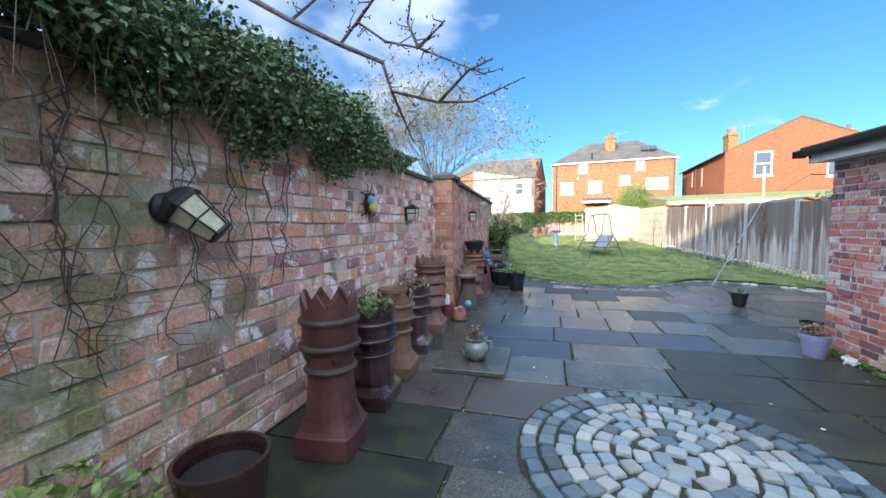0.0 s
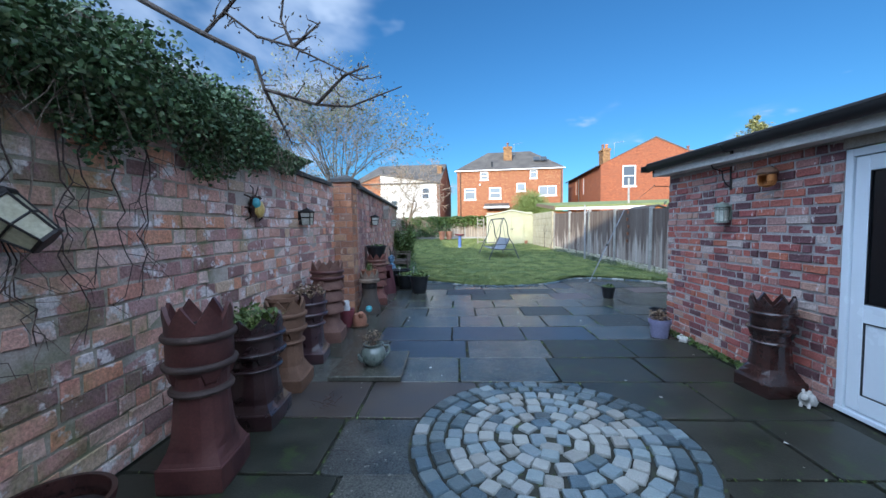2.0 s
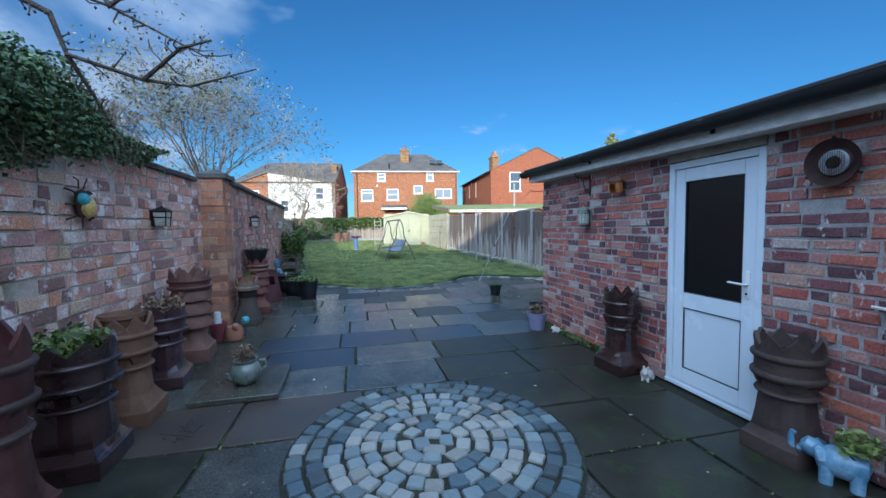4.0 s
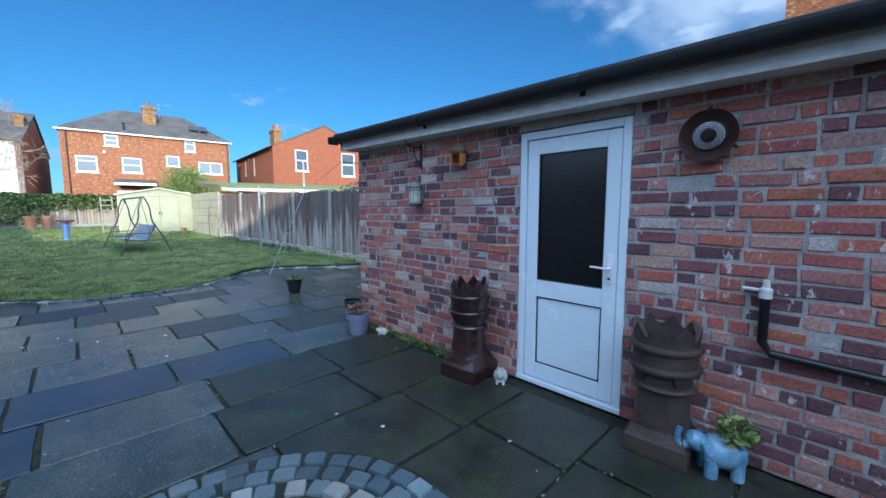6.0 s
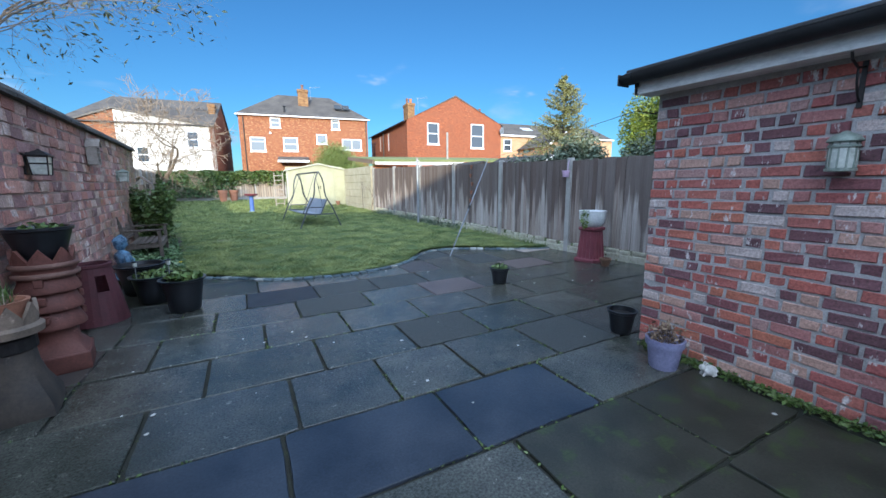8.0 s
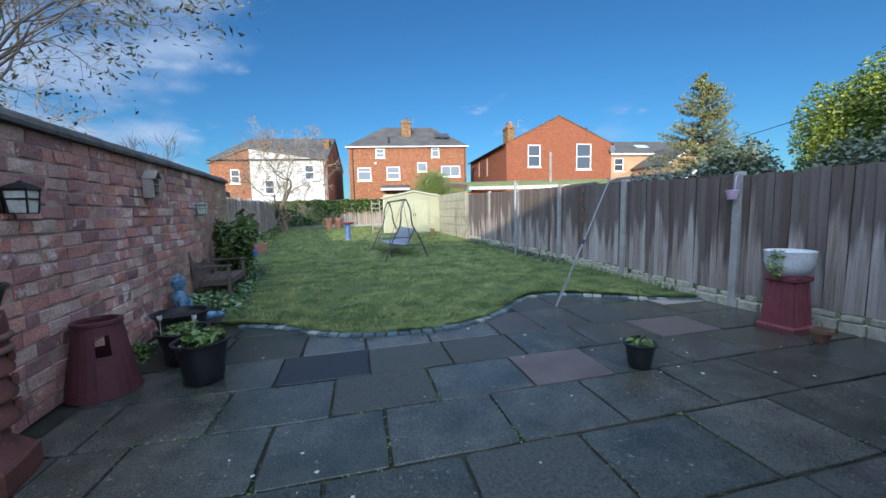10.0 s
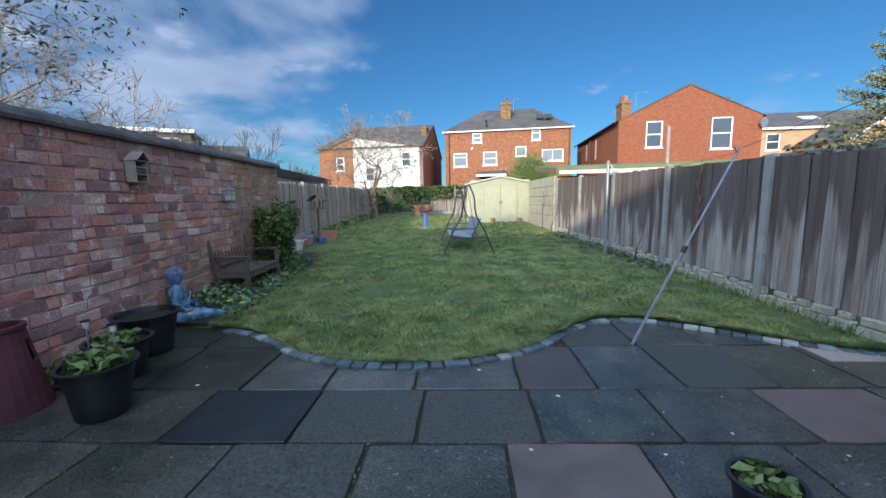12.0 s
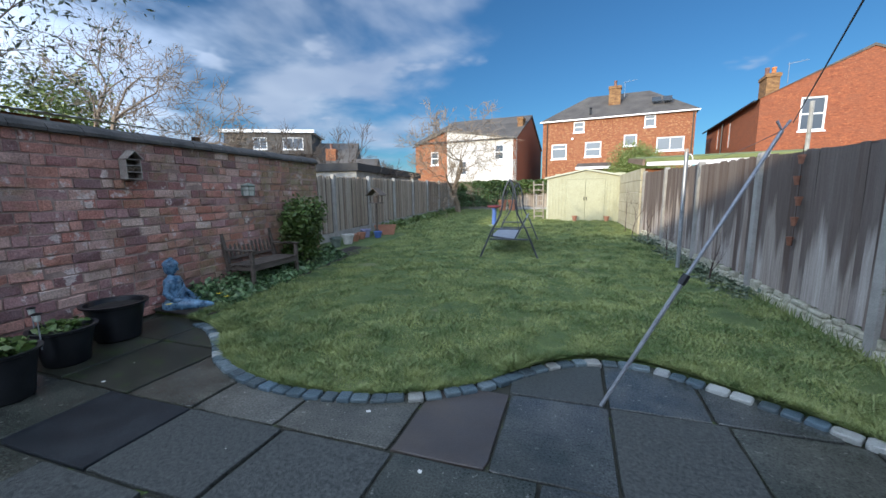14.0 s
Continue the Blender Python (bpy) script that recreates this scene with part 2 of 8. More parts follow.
for pick in ("object", "island"):
    MAT["brick_old_" + pick] = surface("old_brick_" + pick, (0.56, 0.25, 0.19), (0.72, 0.47, 0.40), 0.88, 7.0, 55, 0.9, 0.010, pick=pick, palette=BRICK_OLD, vary=0.26, fleck=(0.80, 0.71, 0.67), fleck_at=0.55, fleck_scale=4.5, grit=1.7, moss=(GREEN_ALGAE, 0.2, 3.2))
    MAT["brick_red_" + pick] = surface("red_garden_brick_" + pick, (0.44, 0.20, 0.16), (0.64, 0.43, 0.38), 0.88, 7.0, 55, 0.9, 0.010, pick=pick, palette=BRICK_RED, vary=0.24, fleck=(0.72, 0.58, 0.52), fleck_at=0.585, fleck_scale=4.5, grit=1.8, stain=(0.24, 0.13, 0.115), moss=((0.25, 0.21, 0.10), 15.5, 10.5))
    MAT["brick_out_" + pick] = surface("outhouse_brick_" + pick, (0.28, 0.075, 0.06), (0.46, 0.19, 0.15), 0.85, 5.0, 60, 0.5, 0.006, pick=pick, palette=BRICK_OUT, vary=0.16, fleck=(0.60, 0.54, 0.51), fleck_at=0.605, fleck_scale=7.0, fleck_stretch=(2.2, 2.2, 0.9), grit=1.8)
    MAT["slab_" + pick] = surface("stone_flag_" + pick, (0.050, 0.054, 0.043), (0.150, 0.149, 0.120), 0.21, 3.4, 75, 0.5, 0.004, pick=pick, palette=[(0.046, 0.052, 0.044), (0.074, 0.075, 0.064), (0.038, 0.044, 0.050), (0.060, 0.056, 0.045), (0.095, 0.095, 0.083), (0.046, 0.048, 0.052), (0.030, 0.035, 0.030)], vary=0.40, grit=2.5, fleck=(0.19, 0.185, 0.16), fleck_at=0.62, fleck_scale=20.0, stain=(0.030, 0.035, 0.026))
    MAT["board_" + pick] = surface("weathered_board_" + pick, (0.105, 0.078, 0.060), (0.50, 0.45, 0.405), 0.85, 3.0, 60, 0.6, 0.004, pick=pick, grit=1.5, palette=[(0.25, 0.19, 0.15), (0.39, 0.345, 0.305), (0.30, 0.25, 0.21), (0.48, 0.435, 0.395), (0.14, 0.095, 0.072), (0.36, 0.32, 0.285)], vary=0.42, stretch=(20, 20, 0.55), top=((0.060, 0.037, 0.029), 0.55, 2.0))
MAT["board_pale_object"] = surface("pale_weathered_board", (0.24, 0.18, 0.13), (0.46, 0.40, 0.32), 0.85, 3.0, 60, 0.6, 0.004, pick="object", grit=1.5, palette=[(0.30, 0.235, 0.175), (0.42, 0.36, 0.28), (0.36, 0.29, 0.22), (0.48, 0.42, 0.35), (0.24, 0.18, 0.13)], vary=0.45, stretch=(12, 12, 0.55))
MAT["slab_slate"] = surface("dark_slate_flag", (0.007, 0.010, 0.013), (0.020, 0.025, 0.028), 0.46, 4, 70, 0.4, 0.003, grit=2.2, fleck=(0.07, 0.075, 0.07), fleck_at=0.66, fleck_scale=40.0)
BRICK_PIER = [(0.46, 0.20, 0.10), (0.36, 0.15, 0.085), (0.52, 0.27, 0.15), (0.24, 0.12, 0.08), (0.48, 0.31, 0.19), (0.42, 0.17, 0.09), (0.30, 0.17, 0.12)]
MAT["brick_pier_island"] = MAT["brick_pier_object"] = surface("pier_brick", (0.34, 0.16, 0.09), (0.50, 0.30, 0.19), 0.88, 7.0, 55, 0.9, 0.010, pick="island", palette=BRICK_PIER, vary=0.25, fleck=(0.58, 0.45, 0.34), fleck_at=0.62, fleck_scale=5.0, grit=1.7)
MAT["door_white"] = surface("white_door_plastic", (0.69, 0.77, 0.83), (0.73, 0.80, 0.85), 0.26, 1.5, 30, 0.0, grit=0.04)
MAT["prop_tube"] = surface("dull_galvanised_tube", (0.20, 0.215, 0.235), (0.30, 0.315, 0.335), 0.5, 12, 60, 0.2, 0.001, metal=0.35)
MAT["mortar_red"] = surface("brick_dust_mortar", (0.25, 0.165, 0.135), (0.42, 0.31, 0.26), 0.95, 7, 80, 0.7, 0.006)
MAT["slab_blue"] = surface("blue_slate_flag", (0.020, 0.026, 0.037), (0.044, 0.053, 0.068), 0.34, 2.5, 60, 0.3, 0.003, grit=1.5, fleck=(0.40, 0.42, 0.44), fleck_at=0.78, fleck_scale=9.0)
# green algae, with the shade at the wall foot mixed into the colour
MAT["slab_mossy_shade"] = surface("algae_and_shade_flag", (0.016, 0.018, 0.012), (0.042, 0.042, 0.030), 0.45, 3, 70, 0.5, 0.004, fleck=(0.035, 0.05, 0.018), fleck_at=0.56, fleck_scale=5.0, grit=1.8)
MAT["slab_pink"] = surface("pink_flag", (0.085, 0.066, 0.062), (0.13, 0.103, 0.095), 0.5, 3, 110, 0.35, 0.003)
MAT["slab_brown"] = surface("brown_flag", (0.050, 0.039, 0.031), (0.092, 0.074, 0.058), 0.4, 2, 90, 0.35, 0.004, stain=(0.050, 0.050, 0.056))
MAT["slab_gravel"] = surface("exposed_gravel_flag", (0.013, 0.016, 0.015), (0.082, 0.088, 0.080), 0.55, 45, 130, 0.8, 0.006)
MAT["slab_sand"] = surface("sand_flag", (0.26, 0.22, 0.185), (0.34, 0.29, 0.25), 0.7, 3, 90)
MAT["joint"] = surface("mossy_joint_sand", (0.014, 0.014, 0.010), (0.034, 0.036, 0.022), 0.95, 9, 90, 0.8, 0.01, fleck=(0.06, 0.085, 0.02), fleck_at=0.6)
MAT["mortar"] = surface("lime_mortar", (0.40, 0.335, 0.275), (0.56, 0.49, 0.42), 0.95, 7, 80, 0.7, 0.006, moss=((0.13, 0.15, 0.045), -1.0, 6.0))
MAT["mortar_grey"] = surface("grey_mortar", (0.29, 0.275, 0.262), (0.44, 0.425, 0.41), 0.95, 7, 80, 0.7, 0.006)
SETT_PAL = [(0.30, 0.33, 0.32), (0.17, 0.245, 0.28), (0.36, 0.365, 0.33), (0.22, 0.285, 0.30), (0.40, 0.405, 0.37), (0.14, 0.20, 0.235), (0.31, 0.325, 0.315), (0.27, 0.265, 0.235)]
SETT_DARK = [(0.066, 0.105, 0.13), (0.10, 0.14, 0.155), (0.05, 0.082, 0.10), (0.14, 0.18, 0.19), (0.078, 0.128, 0.165), (0.044, 0.062, 0.068)]
MAT["sett"] = surface("granite_sett", (0.19, 0.23, 0.225), (0.38, 0.38, 0.345), 0.42, 22, 120, 0.9, 0.008, pick="object", palette=SETT_PAL, vary=0.3)
MAT["sett_dark"] = surface("dark_granite_sett", (0.066, 0.098, 0.11), (0.135, 0.175, 0.185), 0.36, 22, 120, 0.9, 0.008, pick="object", palette=SETT_DARK, vary=0.3)
MAT["coping"] = surface("dark_coping_stone", (0.05, 0.048, 0.045), (0.115, 0.105, 0.095), 0.9, 4, 60, 0.7, 0.01, fleck=(0.16, 0.15, 0.12), fleck_at=0.62)
MAT["soil"] = surface("dark_soil", (0.013, 0.010, 0.008), (0.035, 0.027, 0.02), 0.95, 12, 80, 1.0, 0.02)
MAT["grass"] = surface("lawn_ground", (0.055, 0.095, 0.024), (0.115, 0.155, 0.045), 0.9, 1.1, 60, 1.0, 0.03, fleck=(0.16, 0.175, 0.08), fleck_at=0.60, fleck_scale=2.2)
MAT["blade"] = surface("grass_blade", (0.048, 0.098, 0.022), (0.34, 0.37, 0.13), 0.6, 2.3, 30, 0.0, pick="island", palette=[(0.085, 0.145, 0.036), (0.13, 0.195, 0.052), (0.20, 0.25, 0.085), (0.11, 0.165, 0.042), (0.30, 0.30, 0.14)], vary=0.68)
MAT["ground"] = surface("rough_ground", (0.06, 0.07, 0.03), (0.12, 0.11, 0.07), 0.95, 0.4, 20, 0.6, 0.03)
MAT["concrete"] = surface("weathered_concrete", (0.27, 0.26, 0.235), (0.38, 0.365, 0.335), 0.9, 4, 90, 0.5, 0.004, fleck=(0.16, 0.17, 0.11), fleck_at=0.64)
MAT["concrete_panel"] = surface("cream_concrete_panel", (0.38, 0.335, 0.22), (0.50, 0.455, 0.33), 0.9, 2, 50, 0.5, 0.006)
MAT["stone"] = surface("rubble_stone", (0.36, 0.345, 0.25), (0.58, 0.55, 0.44), 0.95, 9, 60, 1.0, 0.02, fleck=(0.13, 0.15, 0.05), fleck_at=0.60)
MAT["upvc"] = surface("white_upvc", (0.79, 0.79, 0.78), (0.82, 0.82, 0.81), 0.28, 1.5, 30, 0.0, grit=0.04)
MAT["white_paint"] = surface("old_white_paint", (0.62, 0.60, 0.56), (0.78, 0.77, 0.74), 0.55, 3, 40, 0.3, 0.003, fleck=(0.36, 0.32, 0.27), fleck_at=0.70, fleck_scale=5, stretch=(1, 0.3, 1))
MAT["render_white"] = surface("white_render", (0.58, 0.55, 0.49), (0.68, 0.65, 0.59), 0.85, 1, 30, 0.2, 0.004)
MAT["gutter"] = surface("black_plastic_gutter", (0.009, 0.010, 0.011), (0.017, 0.018, 0.020), 0.5, 5, 60, 0.1, 0.002)
MAT["black_plastic"] = surface("black_plastic", (0.008, 0.009, 0.011), (0.016, 0.018, 0.021), 0.38, 6, 60, 0.1, 0.002)
MAT["black_iron"] = surface("black_iron", (0.016, 0.015, 0.015), (0.035, 0.030, 0.028), 0.55, 20, 90, 0.3, 0.001, metal=0.4)
MAT["felt"] = surface("roof_felt", (0.03, 0.03, 0.031), (0.055, 0.053, 0.052), 0.95, 2, 80, 0.6, 0.004)
MAT["felt_green"] = surface("mossy_roof_felt", (0.14, 0.18, 0.06), (0.22, 0.24, 0.10), 0.95, 1.5, 60, 0.6, 0.01)
MAT["slate"] = surface("slate_roof", (0.062, 0.054, 0.047), (0.112, 0.100, 0.086), 0.75, 1.2, 14, 0.5, 0.02, fleck=(0.15, 0.15, 0.09), fleck_at=0.68, fleck_scale=1.4)
MAT["sheet_roof"] = surface("pale_sheet_roof", (0.42, 0.46, 0.50), (0.60, 0.64, 0.68), 0.35, 1.2, 20, 0.2, 0.004)
MAT["wood_dark"] = surface("old_teak", (0.060, 0.045, 0.034), (0.14, 0.112, 0.09), 0.85, 5, 60, 0.5, 0.003, stretch=(6, 1, 6))
MAT["wood_grey"] = surface("silvered_wood", (0.24, 0.20, 0.165), (0.40, 0.36, 0.31), 0.85, 5, 60, 0.5, 0.003)
MAT["wood_post"] = surface("brown_wood", (0.15, 0.10, 0.065), (0.24, 0.17, 0.12), 0.85, 5, 60, 0.5, 0.003)
MAT["shed"] = surface("pale_green_metal_shed", (0.34, 0.335, 0.21), (0.40, 0.395, 0.26), 0.55, 1.4, 30, 0.15, 0.003)
MAT["shed_trim"] = surface("cream_metal_trim", (0.40, 0.40, 0.29), (0.47, 0.47, 0.36), 0.5, 2, 30, 0.1, 0.002)
MAT["steel"] = surface("galvanised_steel", (0.34, 0.36, 0.38), (0.46, 0.48, 0.50), 0.45, 8, 60, 0.2, 0.001, metal=0.7)
MAT["frame_grey"] = surface("grey_tube", (0.055, 0.060, 0.068), (0.09, 0.095, 0.105), 0.42, 8, 60, 0.1, 0.001, metal=0.3)
MAT["fabric"] = surface("grey_mesh_fabric", (0.19, 0.21, 0.24), (0.26, 0.28, 0.31), 0.85, 5, 200, 0.5, 0.002)
MAT["bark"] = surface("bark", (0.060, 0.046, 0.036), (0.125, 0.10, 0.08), 0.92, 12, 80, 0.9, 0.006)
MAT["bark_pale"] = surface("pale_bark", (0.20, 0.15, 0.105), (0.31, 0.24, 0.17), 0.92, 9, 60, 0.8, 0.006)
MAT["stem"] = surface("dry_stem", (0.17, 0.125, 0.09), (0.30, 0.24, 0.18), 0.9, 15, 80, 0.4, 0.002)
MAT["stem_dark"] = surface("dark_stem", (0.050, 0.032, 0.028), (0.11, 0.075, 0.06), 0.9, 15, 80, 0.4, 0.002)
LEAF = dict(rough=0.5, scale=3.0, fine=40, bump=0.0, pick="island", vary=0.35)
MAT["ivy"] = surface("ivy_leaf", (0.040, 0.08, 0.03), (0.085, 0.14, 0.05), palette=[(0.05, 0.11, 0.04), (0.09, 0.17, 0.06), (0.14, 0.24, 0.09), (0.07, 0.13, 0.045), (0.24, 0.32, 0.15), (0.035, 0.07, 0.025)], **LEAF)
MAT["leaf"] = surface("garden_leaf", (0.06, 0.105, 0.022), (0.11, 0.165, 0.04), palette=[(0.05, 0.095, 0.02), (0.09, 0.15, 0.03), (0.14, 0.19, 0.055), (0.10, 0.13, 0.03)], **LEAF)
MAT["leaf_lime"] = surface("pale_leaf", (0.13, 0.18, 0.040), (0.23, 0.28, 0.08), palette=[(0.10, 0.155, 0.03), (0.18, 0.24, 0.06), (0.26, 0.31, 0.10)], **LEAF)
MAT["leaf_grey"] = surface("grey_green_leaf", (0.055, 0.08, 0.05), (0.11, 0.14, 0.09), palette=[(0.06, 0.09, 0.05), (0.12, 0.155, 0.09), (0.22, 0.24, 0.15)], **LEAF)
MAT["leaf_conifer"] = surface("yellow_conifer", (0.13, 0.18, 0.025), (0.23, 0.27, 0.045), palette=[(0.14, 0.21, 0.025), (0.22, 0.29, 0.035), (0.30, 0.34, 0.05), (0.10, 0.15, 0.02)], **LEAF)
MAT["leaf_spruce"] = surface("spruce_needle", (0.14, 0.16, 0.06), (0.24, 0.24, 0.09), palette=[(0.18, 0.19, 0.055), (0.27, 0.26, 0.08), (0.32, 0.29, 0.10), (0.15, 0.18, 0.08)], **LEAF)
MAT["leaf_dry"] = surface("dry_leaf", (0.15, 0.09, 0.05), (0.26, 0.17, 0.10), palette=[(0.12, 0.075, 0.045), (0.22, 0.15, 0.09), (0.30, 0.22, 0.14)], **LEAF)
MAT["house_brick"] = surface("orange_house_brick", (0.19, 0.058, 0.026), (0.36, 0.145, 0.062), 0.88, 5.0, 16, 0.7, 0.02, fleck=(0.48, 0.29, 0.14), fleck_at=0.565, fleck_scale=5.5, stretch=(1, 1, 3), grit=1.8)
MAT["chimney_brick"] = surface("sooty_chimney_brick", (0.13, 0.062, 0.026), (0.34, 0.19, 0.075), 0.9, 3.0, 14, 0.7, 0.02, stretch=(1, 1, 3), grit=1.8)
MAT["house_brick_red"] = surface("red_house_brick", (0.19, 0.050, 0.020), (0.36, 0.115, 0.046), 0.88, 4.5, 16, 0.7, 0.02, stretch=(1, 1, 3), fleck=(0.42, 0.19, 0.09), fleck_at=0.60, fleck_scale=6.0, grit=1.8, stain=(0.25, 0.085, 0.040))
MAT["house_brick_tan"] = surface("tan_house_brick", (0.42, 0.25, 0.13), (0.52, 0.34, 0.20), 0.88, 2.0, 14, 0.5, 0.02, stretch=(1, 1, 3))
MAT["house_wall"] = MAT["house_brick_red"]
POT_COLOURS = dict(red=((0.060, 0.021, 0.020), (0.11, 0.042, 0.036)), dark=((0.020, 0.010, 0.011), (0.048, 0.024, 0.023)), buff=((0.12, 0.062, 0.036), (0.20, 0.11, 0.066)), plum=((0.032, 0.017, 0.021), (0.075, 0.038, 0.040)), rust=((0.090, 0.030, 0.022), (0.17, 0.062, 0.045)), tan=((0.13, 0.062, 0.046), (0.21, 0.115, 0.085)), stone=((0.12, 0.092, 0.068), (0.25, 0.185, 0.135)), soot=((0.020, 0.018, 0.016), (0.070, 0.054, 0.040)), terracotta=((0.29, 0.125, 0.075), (0.38, 0.18, 0.11)), maroon=((0.060, 0.014, 0.018), (0.095, 0.024, 0.029)), oxblood=((0.150, 0.036, 0.048), (0.22, 0.058, 0.070)), brown=((0.022, 0.010, 0.009), (0.048, 0.021, 0.017)), umber=((0.040, 0.025, 0.021), (0.078, 0.052, 0.043)))
for key, (a, c) in POT_COLOURS.items():
    gloss = {"dark": 0.30, "plum": 0.32, "brown": 0.20, "red": 0.45, "oxblood": 0.5}.get(key, 0.7)
    MAT["pot_" + key] = surface(key + "_fired_clay", a, c, gloss, 5, 60, 0.3, 0.003, coat=0.35 if gloss < 0.35 else 0.0, fleck=tuple(min(1, v * 1.6 + 0.03) for v in c), fleck_at=0.66, fleck_scale=4)
MAT["glaze_grey"] = surface("celadon_glaze", (0.085, 0.115, 0.10), (0.19, 0.22, 0.19), 0.3, 7, 60, 0.2, 0.002, coat=0.5)
MAT["statue_blue"] = surface("blue_grey_statue", (0.022, 0.060, 0.115), (0.17, 0.31, 0.45), 0.3, 14, 60, 0.6, 0.004)
MAT["elephant"] = surface("pale_blue_glaze", (0.10, 0.23, 0.36), (0.26, 0.42, 0.55), 0.35, 10, 60, 0.3, 0.003, coat=0.4)
MAT["white_stone"] = surface("white_cast_stone", (0.42, 0.40, 0.36), (0.62, 0.60, 0.55), 0.85, 12, 80, 0.6, 0.003)
MAT["white_glaze"] = surface("white_glaze", (0.60, 0.62, 0.62), (0.74, 0.75, 0.74), 0.4, 4, 40, 0.1, 0.002, fleck=(0.40, 0.42, 0.38), fleck_at=0.66)
MAT["lavender"] = surface("lavender_plastic", (0.20, 0.20, 0.32), (0.27, 0.27, 0.40), 0.45, 5, 50, 0.1, 0.002)
MAT["pink_plastic"] = surface("pale_pink_plastic", (0.52, 0.36, 0.50), (0.60, 0.44, 0.57), 0.5, 5, 50, 0.1, 0.002)
MAT["orange_clay"] = surface("orange_clay", (0.50, 0.20, 0.055), (0.60, 0.28, 0.09), 0.6, 9, 70, 0.4, 0.003)
MAT["orange_tile"] = surface("orange_tin", (0.42, 0.14, 0.045), (0.55, 0.22, 0.07), 0.8, 5, 50, 0.3, 0.003)
MAT["lamp_green"] = surface("sage_metal", (0.20, 0.24, 0.20), (0.29, 0.33, 0.28), 0.5, 8, 60, 0.2, 0.002, metal=0.2)
MAT["lamp_glass"] = surface("frosted_lamp_glass", (0.40, 0.42, 0.36), (0.58, 0.60, 0.54), 0.3, 6, 40, 0.1, 0.002)
MAT["lamp_cream"] = surface("yellowed_lamp_glass", (0.36, 0.33, 0.20), (0.50, 0.48, 0.34), 0.35, 6, 40, 0.1, 0.002)
MAT["rust"] = surface("rusted_wire", (0.030, 0.016, 0.014), (0.07, 0.032, 0.022), 0.75, 20, 90, 0.4, 0.002, metal=0.3)
MAT["rust_red"] = surface("rust_chain", (0.17, 0.07, 0.04), (0.28, 0.12, 0.07), 0.8, 20, 90, 0.4, 0.002)
MAT["blue_paint"] = surface("blue_paint", (0.06, 0.12, 0.36), (0.10, 0.18, 0.46), 0.5, 5, 50, 0.2, 0.002)
MAT["turquoise"] = surface("turquoise_glaze", (0.05, 0.30, 0.36), (0.12, 0.42, 0.46), 0.35, 9, 50, 0.1, 0.002)
MAT["yellow_glaze"] = surface("yellow_glaze", (0.58, 0.38, 0.10), (0.70, 0.52, 0.18), 0.35, 9, 50, 0.1, 0.002)
MAT["petal"] = surface("yellow_petal", (0.70, 0.52, 0.02), (0.80, 0.62, 0.05), 0.6, 9, 50, 0.0)
MAT["cable"] = surface("line_cord", (0.07, 0.08, 0.10), (0.11, 0.12, 0.14), 0.6, 30, 90, 0.1, 0.001)
MAT["curtain"] = surface("net_curtain", (0.55, 0.56, 0.55), (0.68, 0.69, 0.68), 0.9, 5, 20, 0.2, 0.01)
MAT["interior"] = surface("dark_interior", (0.03, 0.03, 0.035), (0.06, 0.058, 0.055), 0.9, 2, 20, 0.0)
MAT["red_cloth"] = surface("red_cloth", (0.40, 0.03, 0.06), (0.48, 0.05, 0.08), 0.9, 5, 20, 0.1)


def glass_material(name, rough, tint, dark):
    m = bpy.data.materials.new(name)
    m.use_nodes = True
    N, L = m.node_tree.nodes, m.node_tree.links
    b = N["Principled BSDF"]
    b.inputs["Base Color"].default_value = (*tint, 1)
    b.inputs["Roughness"].default_value = rough
    b.inputs["Transmission Weight"].default_value = 0.0 if dark else 1.0
    b.inputs["IOR"].default_value = 1.5
    if rough > 0.1:
        geo, n = N.new("ShaderNodeNewGeometry"), N.new("ShaderNodeTexNoise")
        n.inputs["Scale"].default_value = 160
        bp = N.new("ShaderNodeBump")
        bp.inputs["Strength"].default_value, bp.inputs["Distance"].default_value = 0.35, 0.002
        L.new(geo.outputs["Position"], n.inputs["Vector"]); L.new(n.outputs["Fac"], bp.inputs["Height"]); L.new(bp.outputs[0], b.inputs["Normal"])
    return m


MAT["glass"] = glass_material("window_glass", 0.02, (0.95, 0.97, 0.97), False)
MAT["glass_dark"] = glass_material("obscured_door_glass", 0.16, (0.010, 0.011, 0.012), True)
MAT["glass_net"] = glass_material("net_curtained_glass", 0.05, (0.17, 0.19, 0.20), True)
MAT["glass_far"] = glass_material("far_window_glass", 0.05, (0.05, 0.06, 0.07), True)

# ---- mesh tools ----


